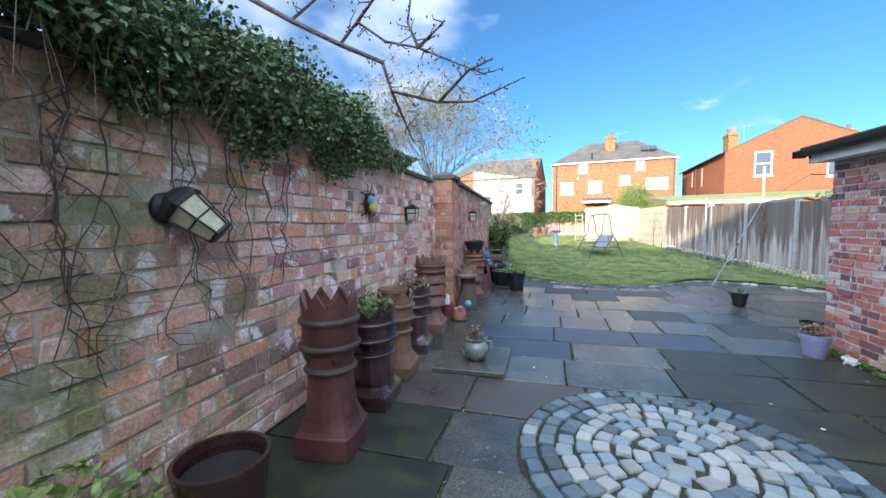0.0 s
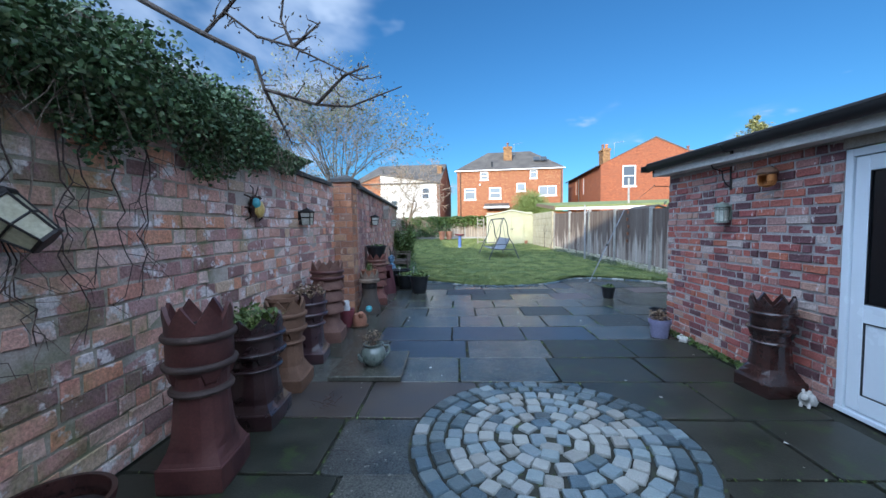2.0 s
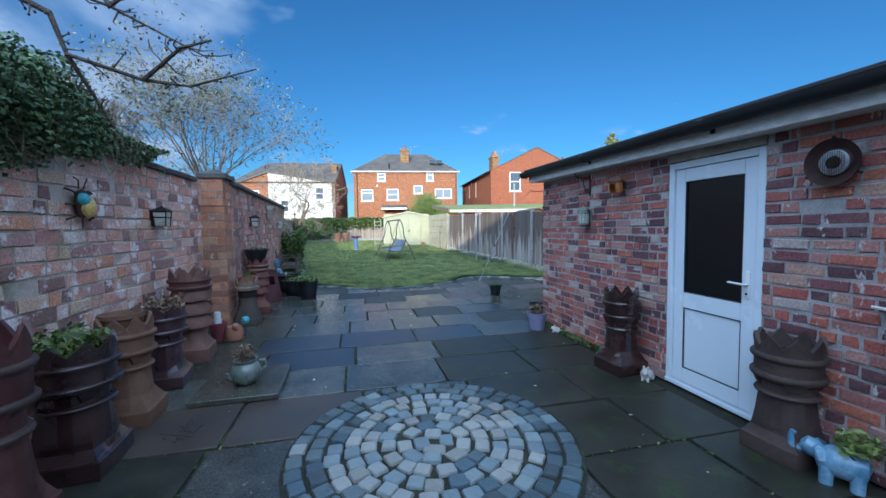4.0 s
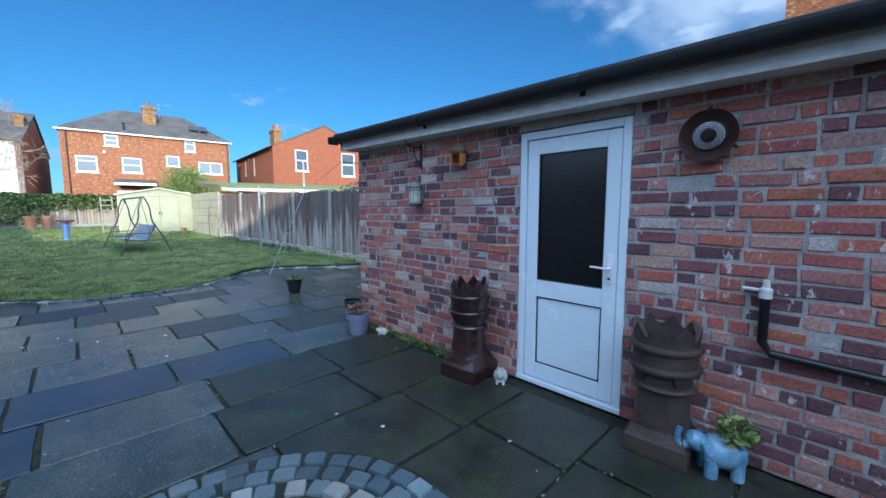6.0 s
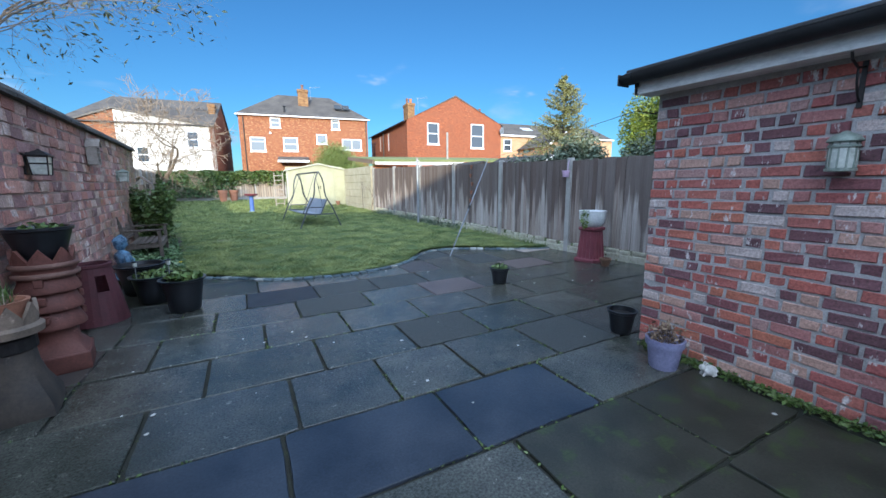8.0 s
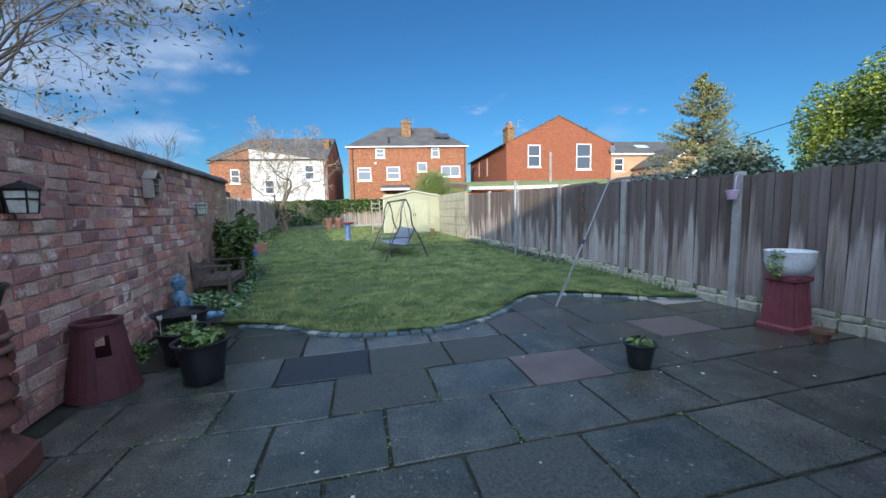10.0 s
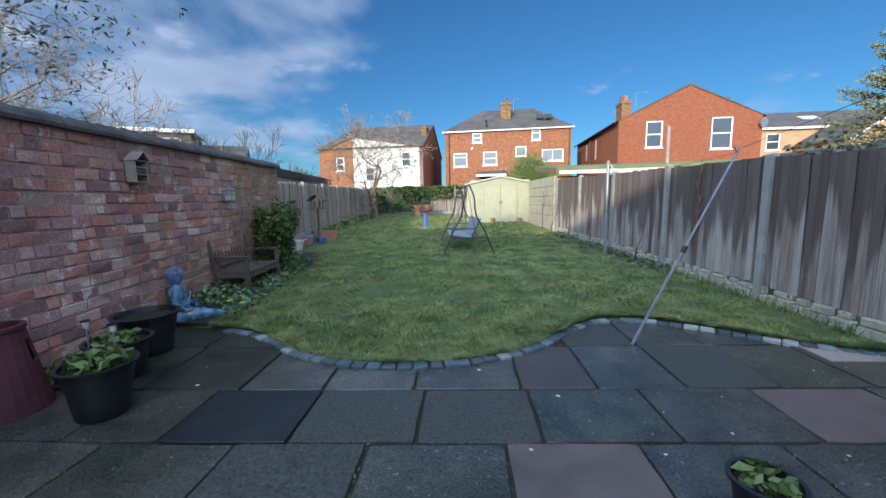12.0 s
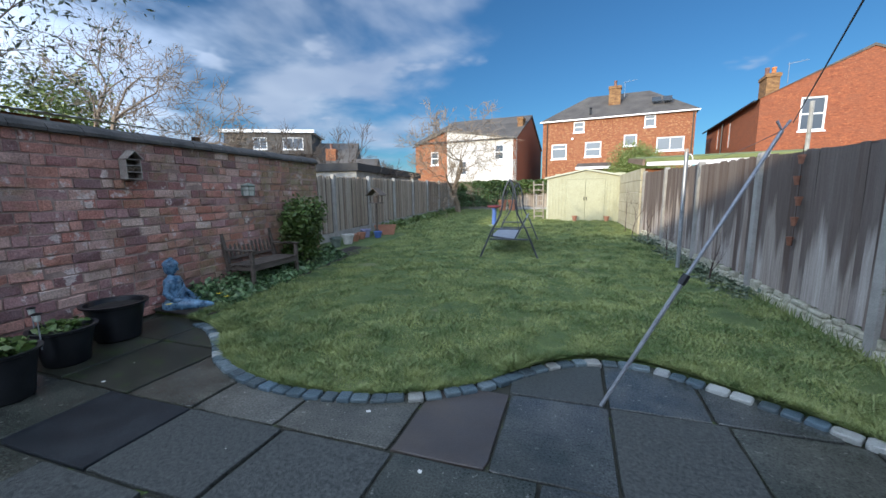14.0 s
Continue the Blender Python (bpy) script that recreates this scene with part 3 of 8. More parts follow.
class Shape:
    """Vertices and faces of one mesh, gathered from simple solids."""

    def __init__(self):
        self.v, self.f = [], []

    def add(self, verts, faces, m=None):
        k = len(self.v)
        self.v.extend([tuple(m @ Vector(p)) for p in verts] if m else [tuple(p) for p in verts])
        self.f.extend([tuple(i + k for i in f) for f in faces])
        return self

    def box(self, x0, x1, y0, y1, z0, z1, m=None, c=0.0):
        """A box, with its edges chamfered by c."""
        if c <= 0:
            vs = [(x, y, z) for x in (x0, x1) for y in (y0, y1) for z in (z0, z1)]
            return self.add(vs, [(0, 1, 3, 2), (4, 6, 7, 5), (0, 4, 5, 1), (2, 3, 7, 6), (0, 2, 6, 4), (1, 5, 7, 3)], m)
        X, Y, Z = (x0, x1), (y0, y1), (z0, z1)
        vs, idx = [], {}
        for i in (0, 1):
            for j in (0, 1):
                for k in (0, 1):
                    for a in range(3):
                        p = [X[i], Y[j], Z[k]]
                        for b, s in enumerate((i, j, k)):
                            if b != a:
                                p[b] += c if s == 0 else -c
                        idx[i, j, k, a] = len(vs)
                        vs.append(p)
        fs = []
        for a in range(3):
            o = [b for b in range(3) if b != a]
            for s in (0, 1):
                q = []
                for u, w in ((0, 0), (1, 0), (1, 1), (0, 1)):
                    key = [0, 0, 0]
                    key[a], key[o[0]], key[o[1]] = s, u, w
                    q.append(idx[(*key, a)])
                fs.append(q if (s == 1) != (a == 1) else q[::-1])
        for a in range(3):
            o = [b for b in range(3) if b != a]
            for u in (0, 1):
                for w in (0, 1):
                    q = []
                    for s, part_axis in ((0, o[0]), (1, o[0]), (1, o[1]), (0, o[1])):
                        key = [0, 0, 0]
                        key[a], key[o[0]], key[o[1]] = s, u, w
                        q.append(idx[(*key, part_axis)])
                    flip = (u == w) != (a == 1)
                    fs.append(q if not flip else q[::-1])
        for i in (0, 1):
            for j in (0, 1):
                for k in (0, 1):
                    q = [idx[i, j, k, 0], idx[i, j, k, 1], idx[i, j, k, 2]]
                    fs.append(q if (i + j + k) % 2 else q[::-1])
        return self.add(vs, fs, m)

    def lathe(self, prof, n=24, m=None, cap=True, wave=None):
        """Turn a profile of (radius, height) round the z axis. wave(a) lifts the last ring."""
        vs, fs = [], []
        for k, (r, z) in enumerate(prof):
            for i in range(n):
                a = 2 * math.pi * i / n
                dz = wave(i) if wave and k in wave_rows(prof) else 0.0
                vs.append((r * math.cos(a), r * math.sin(a), z + dz))
        for k in range(len(prof) - 1):
            for i in range(n):
                j = (i + 1) % n
                fs.append((k * n + i, k * n + j, (k + 1) * n + j, (k + 1) * n + i))
        if cap:
            fs.append(tuple(range(n - 1, -1, -1)))
            fs.append(tuple(range((len(prof) - 1) * n, len(prof) * n)))
        return self.add(vs, fs, m)

    def tube(self, pts, radii, n=6, m=None):
        pts = [Vector(p) for p in pts]
        if isinstance(radii, (int, float)):
            radii = [radii] * len(pts)
        vs, fs = [], []
        side = None
        for k, p in enumerate(pts):
            d = (pts[min(k + 1, len(pts) - 1)] - pts[max(k - 1, 0)])
            d = d.normalized() if d.length > 1e-9 else Vector((0, 0, 1))
            if side is None:
                side = d.orthogonal().normalized()
            side = (side - d * side.dot(d))
            side = side.normalized() if side.length > 1e-6 else d.orthogonal().normalized()
            up = d.cross(side)
            for i in range(n):
                a = 2 * math.pi * i / n
                vs.append(p + (side * math.cos(a) + up * math.sin(a)) * radii[k])
        for k in range(len(pts) - 1):
            for i in range(n):
                j = (i + 1) % n
                fs.append((k * n + i, k * n + j, (k + 1) * n + j, (k + 1) * n + i))
        fs.append(tuple(range(n - 1, -1, -1)))
        fs.append(tuple(range((len(pts) - 1) * n, len(pts) * n)))
        return self.add(vs, fs, m)

    def rings(self, loops, m=None, cap=True):
        """Skin a stack of loops with the same number of points."""
        n = len(loops[0])
        vs = [p for l in loops for p in l]
        fs = [(k * n + i, k * n + (i + 1) % n, (k + 1) * n + (i + 1) % n, (k + 1) * n + i) for k in range(len(loops) - 1) for i in range(n)]
        if cap:
            fs += [tuple(range(n - 1, -1, -1)), tuple(range((len(loops) - 1) * n, len(loops) * n))]
        return self.add(vs, fs, m)

    def panel(self, w, h, t, holes=(), m=None):
        """An upright panel, x 0..w, z 0..h, y 0..t, with rectangular openings (x0, x1, z0, z1) through it."""
        xs = sorted({0, w, *[v for q in holes for v in q[:2]]})
        zs = sorted({0, h, *[v for q in holes for v in q[2:]]})

        def solid(i, k):
            if not (0 <= i < len(xs) - 1 and 0 <= k < len(zs) - 1):
                return False
            cx, cz = (xs[i] + xs[i + 1]) / 2, (zs[k] + zs[k + 1]) / 2
            return not any(q[0] < cx < q[1] and q[2] < cz < q[3] for q in holes)
        vs, fs = [], []

        def quad(*p):
            fs.append(tuple(range(len(vs), len(vs) + 4)))
            vs.extend(p)
        for i in range(len(xs) - 1):
            for k in range(len(zs) - 1):
                if not solid(i, k):
                    continue
                a, b, c, d = xs[i], xs[i + 1], zs[k], zs[k + 1]
                quad((a, 0, c), (b, 0, c), (b, 0, d), (a, 0, d))
                quad((b, t, c), (a, t, c), (a, t, d), (b, t, d))
                if not solid(i - 1, k):
                    quad((a, t, c), (a, 0, c), (a, 0, d), (a, t, d))
                if not solid(i + 1, k):
                    quad((b, 0, c), (b, t, c), (b, t, d), (b, 0, d))
                if not solid(i, k - 1):
                    quad((a, 0, c), (a, t, c), (b, t, c), (b, 0, c))
                if not solid(i, k + 1):
                    quad((a, 0, d), (b, 0, d), (b, t, d), (a, t, d))
        return self.add(vs, fs, m)

    def mesh(self, name, mat=None, smooth=False):
        me = bpy.data.meshes.new(name)
        me.from_pydata(self.v, [], self.f)
        if mat:
            me.materials.append(MAT[mat])
        if smooth:
            me.shade_smooth()
            me.set_sharp_from_angle(angle=radians(38))
        me.update()
        return me


def wave_rows(prof):
    return (len(prof) - 1,)


def part(name, shape, mat, parent=None, label="", smooth=False, m=None):
    """One mesh object under a thing or under a part (or a thing of its own with no parent)."""
    ob = new(name, shape.mesh(name, mat, smooth))
    if parent:
        ob.parent = parent
    if m is not None:
        ob.matrix_basis = m
    if label:
        tagged(ob, label)
    return ob


def thing(name, m, label, category, group="", kind=""):
    ob = new(name)
    ob.matrix_basis = m
    ob.empty_display_size = 0.1
    return tagged(ob, label, category, group, kind)


def solo(name, shape, mat, label, category, m=None, group="", kind="", smooth=False):
    return tagged(part(name, shape, mat, None, "", smooth, m), label, category, group, kind)


def cloud_mesh(name, centres, mat, size, rng, flat=0.5, long=1.6, droop=0.0):
    """Many small pointed leaves, each a folded pair of faces, about the given places."""
    c = np.asarray(centres, dtype=np.float64)
    n = len(c)
    d = rng.normal(size=(n, 3)); d[:, 2] = d[:, 2] * flat - droop
    d /= np.linalg.norm(d, axis=1)[:, None]
    s = np.cross(d, rng.normal(size=(n, 3))); s /= np.linalg.norm(s, axis=1)[:, None]
    u = np.cross(d, s)
    k = size * rng.uniform(0.6, 1.4, n)[:, None]
    tip, base = c + d * k * long * 0.5, c - d * k * long * 0.5
    left, right = c + s * k * 0.42 + u * k * 0.12, c - s * k * 0.42 + u * k * 0.12
    v = np.stack([base, left, tip, right], 1).reshape(-1, 3)
    f = (np.arange(n)[:, None] * 4 + np.array([0, 1, 2, 0, 2, 3])).reshape(-1, 3)
    me = bpy.data.meshes.new(name)
    me.vertices.add(len(v)); me.vertices.foreach_set("co", v.ravel())
    me.loops.add(f.size); me.loops.foreach_set("vertex_index", f.ravel().astype(np.int32))
    me.polygons.add(len(f)); me.polygons.foreach_set("loop_start", (np.arange(len(f)) * 3).astype(np.int32))
    me.materials.append(MAT[mat])
    me.update(calc_edges=True)
    return me


def leaves(name, centres, mat, size, seed, parent=None, label="", category="", kind="", **kw):
    ob = new(name, cloud_mesh(name, centres, mat, size, np.random.default_rng(seed), **kw))
    if parent:
        ob.parent = parent
        if label:
            tagged(ob, label)
    else:
        tagged(ob, label, category, "", kind)
    return ob


GARDEN = 4.1  # degrees by which the back garden leans from the yard


def lawn_z(y):
    return 0.018 + 0.075 * (1 - math.exp(-max(0.0, y - 10.2) / 2.2)) + 0.0142 * max(0.0, y - 10.2)


EDGE = [(-1.9, 10.95), (-0.9, 10.90), (-0.35, 10.78), (0.1, 10.5), (0.5, 10.2), (0.9, 10.02), (1.35, 9.93), (1.9, 9.95), (2.5, 10.13), (3.0, 10.45), (3.35, 10.85), (3.8, 11.2), (4.3, 11.26), (4.7, 11.1), (5.2, 10.8), (5.7, 10.45), (6.5, 10.15)]


def edge_y(x):
    """The lawn's near edge, a smooth wave."""
    p = EDGE
    if x <= p[0][0]:
        return p[0][1]
    for k in range(len(p) - 1):
        if x <= p[k + 1][0]:
            (x0, y0), (x1, y1) = p[k], p[k + 1]
            s = (x - x0) / (x1 - x0)
            ya, yb = p[max(k - 1, 0)], p[min(k + 2, len(p) - 1)]
            m0 = (y1 - ya[1]) / (x1 - ya[0]) * (x1 - x0)
            m1 = (yb[1] - y0) / (yb[0] - x0) * (x1 - x0)
            return (2 * s ** 3 - 3 * s ** 2 + 1) * y0 + (s ** 3 - 2 * s ** 2 + s) * m0 + (-2 * s ** 3 + 3 * s ** 2) * y1 + (s ** 3 - s ** 2) * m1
    return p[-1][1]


def fence_x(y):
    """The face of the long fence, which leans with the garden."""
    return 6.30 + 0.072 * (12.0 - y)


def wall2_x(y):
    """The face of the garden wall past the pier."""
    return -1.50 - 0.068 * (y - 8.58)


def left_fence_x(y):
    return -3.05 - 0.085 * (y - 15.0)


# ---- ground, lawn, paving ----
g = Shape()
ground_rings = [0.0, 30, 80, 250, 900, 3000]
loops = [[(r * math.cos(a) + 1, r * math.sin(a) + 20, -0.06) for a in [2 * math.pi * k / 48 for k in range(48)]] for r in ground_rings[1:]]
g.rings(loops[::-1], cap=False)
g.add(loops[0], [tuple(range(48))])
solo("ground", g, "ground", "rough earth and grass that runs on past the houses", "ground", kind="structure")

lawn = Shape()
NX, NY = 70, 60
for j in range(NY + 1):
    for i in range(NX + 1):
        x = -5.4 + 12.6 * i / NX
        e = edge_y(x) + 0.06
        y = e + (34.6 - e) * (j / NY) ** 1.7
        z = lawn_z(y) + 0.016 * noise.noise((x * 1.6, y * 1.6, 0)) * min(1, j / 4)
        lawn.v.append((x, y, z if j else 0.0))
for j in range(NY):
    for i in range(NX):
        a = j * (NX + 1) + i
        lawn.f.append((a, a + 1, a + NX + 2, a + NX + 1))
solo("lawn", lawn, "grass", "short damp green lawn with yellowish patches", "lawn", kind="structure", smooth=True)

rng = np.random.default_rng(5)
NB = 380000
bx = rng.uniform(-1.6, 6.9, NB)
t = rng.uniform(0, 1, NB) ** 2.1
by = np.array([edge_y(v) for v in bx]) + 0.03 + t * 16.0
wx = np.array([wall2_x(v) for v in by]); fx = np.array([fence_x(v) for v in by])
keep = (bx < fx - 0.1) & ((bx > wx + 0.75) | (by > 15))
bx, by = bx[keep], by[keep]
NF = 150000
fy = rng.uniform(19.5, 34.2, NF)
fxx = rng.uniform(-4.3, 6.2, NF)
keep = (fxx < np.array([fence_x(v) for v in fy]) - 0.1) & (fxx > np.array([left_fence_x(v) for v in fy]) + 0.1)
bx, by = np.concatenate([bx, fxx[keep]]), np.concatenate([by, fy[keep]])
bz = np.array([lawn_z(v) for v in by])
n = len(bx)
clump = np.array([noise.noise((a * 2.6, b * 2.6, 1.7)) + 0.6 * noise.noise((a * 7.0, b * 7.0, 4.1)) for a, b in zip(bx, by)])
hgt = rng.uniform(0.014, 0.036, n) * (1 + 0.3 * (by - 10 < 1.2)) * np.clip(1.0 + 1.5 * clump, 0.25, 2.4)
yaw = rng.uniform(0, 2 * math.pi, n)
hgt *= 1 + 0.9 * np.clip((by - 16.0) / 6.0, 0, 1)
wid = rng.uniform(0.003, 0.007, n) * (1 + np.clip(by - 9.5, 0, 14) * 0.22)
lean = rng.normal(size=(n, 2)) * 0.9 * hgt[:, None]
p0 = np.stack([bx - np.cos(yaw) * wid, by - np.sin(yaw) * wid, bz - 0.01], 1)
p1 = np.stack([bx + np.cos(yaw) * wid, by + np.sin(yaw) * wid, bz - 0.01], 1)
p2 = np.stack([bx + lean[:, 0], by + lean[:, 1], bz + hgt], 1)
v = np.stack([p0, p1, p2], 1).reshape(-1, 3)
me = bpy.data.meshes.new("grass")
me.vertices.add(len(v)); me.vertices.foreach_set("co", v.ravel())
me.loops.add(3 * n); me.loops.foreach_set("vertex_index", np.arange(3 * n, dtype=np.int32))
me.polygons.add(n); me.polygons.foreach_set("loop_start", np.arange(0, 3 * n, 3, dtype=np.int32))
me.materials.append(MAT["blade"]); me.update(calc_edges=True)
tagged(new("grass", me), "short blades of damp lawn grass", "grass", "", "stuff")

CIRCLE = (1.08, 2.86, 1.0)
patio = thing("patio", pose(0, 0, 0), "yard paved with worn grey stone flags in mossy joints", "patio", kind="structure")
bed = Shape().box(-2.1, 7.2, -2.4, 11.6, -0.08, -0.022)
part("joint_bed", bed, "joint", patio, "dark sand and moss in the joints")

# rows of flags: near and far line of each row and the joints across it
ROWS_OF_FLAGS = [
    (-1.77, -1.06, (-1.2, -0.3, 0.6, 1.5, 2.4, 3.3)), (-1.06, -0.36, (-0.8, 0.1, 1.0, 1.9, 2.8)), (-0.36, 0.36, (-1.1, -0.25, 0.6, 1.5, 2.35, 3.2)),
    (0.36, 1.06, (-0.7, 0.2, 1.1, 2.0, 2.9)), (1.06, 1.77, (-1.1, -0.2, 0.7, 1.6, 2.5, 3.3)), (1.77, 2.47, (-0.32, 0.6, 1.5, 1.95, 2.85)),
    (2.47, 3.18, (-0.48, 0.5, 1.5, 2.70)), (3.18, 3.90, (-0.42, 0.6, 1.6, 2.60)), (3.90, 4.60, (-0.60, 0.43, 1.43, 2.43)),
    (4.60, 5.29, (-0.5, 0.53, 1.53, 2.51)), (5.29, 5.98, (-0.7, 0.33, 1.35, 2.32, 3.25)), (5.98, 6.69, (-0.45, 0.44, 1.12, 1.80, 2.62, 3.40, 4.2, 5.0, 5.8)),
    (6.69, 7.38, (-1.0, -0.13, 0.73, 1.57, 2.40, 3.28, 4.1, 4.95, 5.75)), (7.38, 8.08, (-1.0, -0.58, 0.32, 1.12, 2.00, 2.85, 3.70, 4.55, 5.4)),
    (8.08, 8.76, (-0.95, -0.15, 0.72, 1.58, 2.45, 3.28, 4.15, 5.0, 5.85)), (8.76, 9.45, (-0.5, 0.17, 1.04, 1.88, 2.70, 3.58, 4.45, 5.35)),
    (9.45, 10.35, (-0.55, 0.32, 1.02, 1.78, 2.66, 3.28, 4.00, 4.75, 5.5)), (10.35, 11.25, (-0.6, 0.3, 3.25, 3.99, 4.68, 5.4))]
SPECIAL = {(10, 1): "slab_blue", (10, 2): "slab_blue", (10, 3): "slab_blue", (9, 1): "slab_blue", (15, 2): "slab_slate", (15, 3): "slab_gravel", (15, 4): "slab_gravel", (14, 3): "slab_gravel", (14, 5): "slab_pink", (15, 7): "slab_pink", (7, 1): "slab_brown", (7, 0): "slab_brown", (16, 5): "slab_brown", (17, 3): "slab_gravel", (12, 4): "slab_gravel", (13, 0): "slab_brown", (16, 7): "slab_gravel", (11, 5): "slab_gravel"}
rs = random.Random(11)


def skew(x, y):
    k = min(1.0, max(0.0, (y - 5.5) / 2.0))
    return y + 0.030 * (x - 0.6) * k * (1 if x > 0.6 else 0.3)


for r, (ya, yb, joints) in enumerate(ROWS_OF_FLAGS):
    left = -1.74 if ya < 7.0 else wall2_x(ya) + 0.16
    right = 3.36 if yb < 5.9 else fence_x(ya) - 0.05
    xs = [left, *[j for j in joints if left + 0.15 < j < right - 0.15], right]
    for k in range(len(xs) - 1):
        x0, x1 = xs[k] + rs.uniform(0.008, 0.015), xs[k + 1] - rs.uniform(0.008, 0.015)
        y0, y1 = ya + rs.uniform(0.008, 0.015), yb - rs.uniform(0.008, 0.015)
        if min(edge_y(x0), edge_y(x1), edge_y((x0 + x1) / 2)) + 0.1 < y0 - 0.05:
            continue
        cx, cy, _ = CIRCLE
        if all(math.hypot(px - cx, py - cy) < 0.97 for px in (x0, x1) for py in (y0, y1)):
            continue
        z = rs.uniform(-0.004, 0.003)
        c = 0.006
        s = Shape()
        lo = []
        tx, ty = rs.uniform(-0.004, 0.004), rs.uniform(-0.004, 0.004)
        corners = ((x0, y0), (x1, y0), (x1, y1), (x0, y1))
        for q in range(4):  # edges worn a little out of true
            (ax, ay), (bx_, by_) = corners[q], corners[(q + 1) % 4]
            for w in (0.0, 0.08, 0.3, 0.52, 0.74, 0.93):
                px, py = ax + (bx_ - ax) * w, ay + (by_ - ay) * w
                jx, jy = rs.uniform(-0.004, 0.004), rs.uniform(-0.004, 0.004)
                if w == 0.0:
                    jx += math.copysign(rs.uniform(0, 0.009), (x0 + x1) / 2 - px)
                    jy += math.copysign(rs.uniform(0, 0.009), (y0 + y1) / 2 - py)
                ux = 0.6 * math.copysign(1, (x0 + x1) / 2 - px) if abs(px - (x0 + x1) / 2) > (x1 - x0) * 0.4 else 0.0
                uy = 0.6 * math.copysign(1, (y0 + y1) / 2 - py) if abs(py - (y0 + y1) / 2) > (y1 - y0) * 0.4 else 0.0
                tz = z + tx * (px - x0) / (x1 - x0) + ty * (py - y0) / (y1 - y0)
                lo.append((px + jx, skew(px, py) + jy, -0.045, ux, uy, tz))
        s.rings([[(a, b, q) for a, b, q, *_ in lo], [(a, b, tz - c) for a, b, q, ux, uy, tz in lo], [(a + ux * c, b + uy * c, tz) for a, b, q, ux, uy, tz in lo]])
        # flags by the walls: algae, darkened further to stand in for shade
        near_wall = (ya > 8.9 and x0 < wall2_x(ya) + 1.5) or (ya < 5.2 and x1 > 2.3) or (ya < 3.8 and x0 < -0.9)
        part("paving_slab", s, SPECIAL.get((r, k)) or ("slab_mossy_shade" if near_wall else "slab_object"), patio)
# pale flag by the long fence
part("paving_slab", Shape().box(fence_x(10.3) - 0.85, fence_x(10.3) - 0.1, 10.08, 10.46, -0.03, 0.009, pose(0, 0, 0, 0, 0, 0), 0.006), "slab_sand", patio, "pale sand-coloured flag")

circle = thing("cobble_circle", pose(CIRCLE[0], CIRCLE[1], 0), "round patch of pale and blue-grey granite setts in rings", "paving", kind="structure")
part("sett_bed", Shape().lathe([(1.02, -0.02), (1.02, 0.004), (0.0, 0.005)], 64, cap=False), "joint", circle, "mossy sand bed of the circle")


def sett(parent, mat, x, y, z, length, width, turn, rs, h=0.016):
    """One rounded block: length across, width along the course."""
    a, b = length / 2, width / 2
    c = 0.11
    lo = [(-a, -b + 2 * b * c), (-a + 2 * a * c, -b), (a - 2 * a * c, -b), (a, -b + 2 * b * c), (a, b - 2 * b * c), (a - 2 * a * c, b), (-a + 2 * a * c, b), (-a, b - 2 * b * c)]
    corner = [(rs.uniform(0.88, 1.09), rs.uniform(0.88, 1.09)) for _ in range(4)]
    lo = [(px * corner[((i + 1) // 2 + 3) % 4][0] * rs.uniform(0.97, 1.03), py * corner[((i + 1) // 2 + 3) % 4][1] * rs.uniform(0.97, 1.03)) for i, (px, py) in enumerate(lo)]
    t = rs.uniform(-0.005, 0.005)
    s = Shape().rings([[(px, py, -0.02) for px, py in lo], [(px, py, h * 0.35) for px, py in lo], [(px * 0.96, py * 0.96, h * 0.78 + t) for px, py in lo], [(px * 0.87, py * 0.87, h + t + rs.uniform(-0.002, 0.002)) for px, py in lo]])
    return part("sett", s, mat, parent, m=pose(x, y, z, 0, 0, turn), smooth=False)


rs = random.Random(3)
ring_r = [0.055 + 0.1205 * k for k in range(8)]
for k, r in enumerate(ring_r):
    count = max(4, round(2 * math.pi * r / (0.118 if k < 6 else 0.130)))
    off = rs.random() * 6
    for i in range(count):
        a = off + 2 * math.pi * (i + rs.uniform(-0.14, 0.14)) / count
        rr = r + 0.04 + rs.uniform(-0.012, 0.012) * (1 if k < 6 else 0.4)
        sett(circle, "sett_dark" if rs.random() < (0.92 if k >= 6 else 0.14) else "sett", rr * math.cos(a), rr * math.sin(a), 0.003, 0.108 * rs.uniform(0.93, 1.03), (2 * math.pi * rr / count - 0.010) * rs.uniform(0.92, 1.0), math.degrees(a) + rs.uniform(-9, 9) * (1 if k < 6 else 0.4), rs, 0.024)

edging = thing("sett_edging", pose(0, 0, 0), "wavy edging of blue-grey granite setts along the lawn", "edging", kind="structure")
x, rs = -0.62, random.Random(8)
while x < 6.35:
    y = edge_y(x)
    slope = (edge_y(x + 0.02) - edge_y(x - 0.02)) / 0.04
    w = rs.uniform(0.11, 0.15)
    th = math.atan(slope)
    sett(edging, "sett" if rs.random() < 0.24 else "sett_dark", x - math.sin(th) * -0.0, y - 0.04, 0.006, w, 0.115, math.degrees(th), rs, 0.022)
    x += (w + 0.012) * math.cos(th)

# ---- brick walls ----


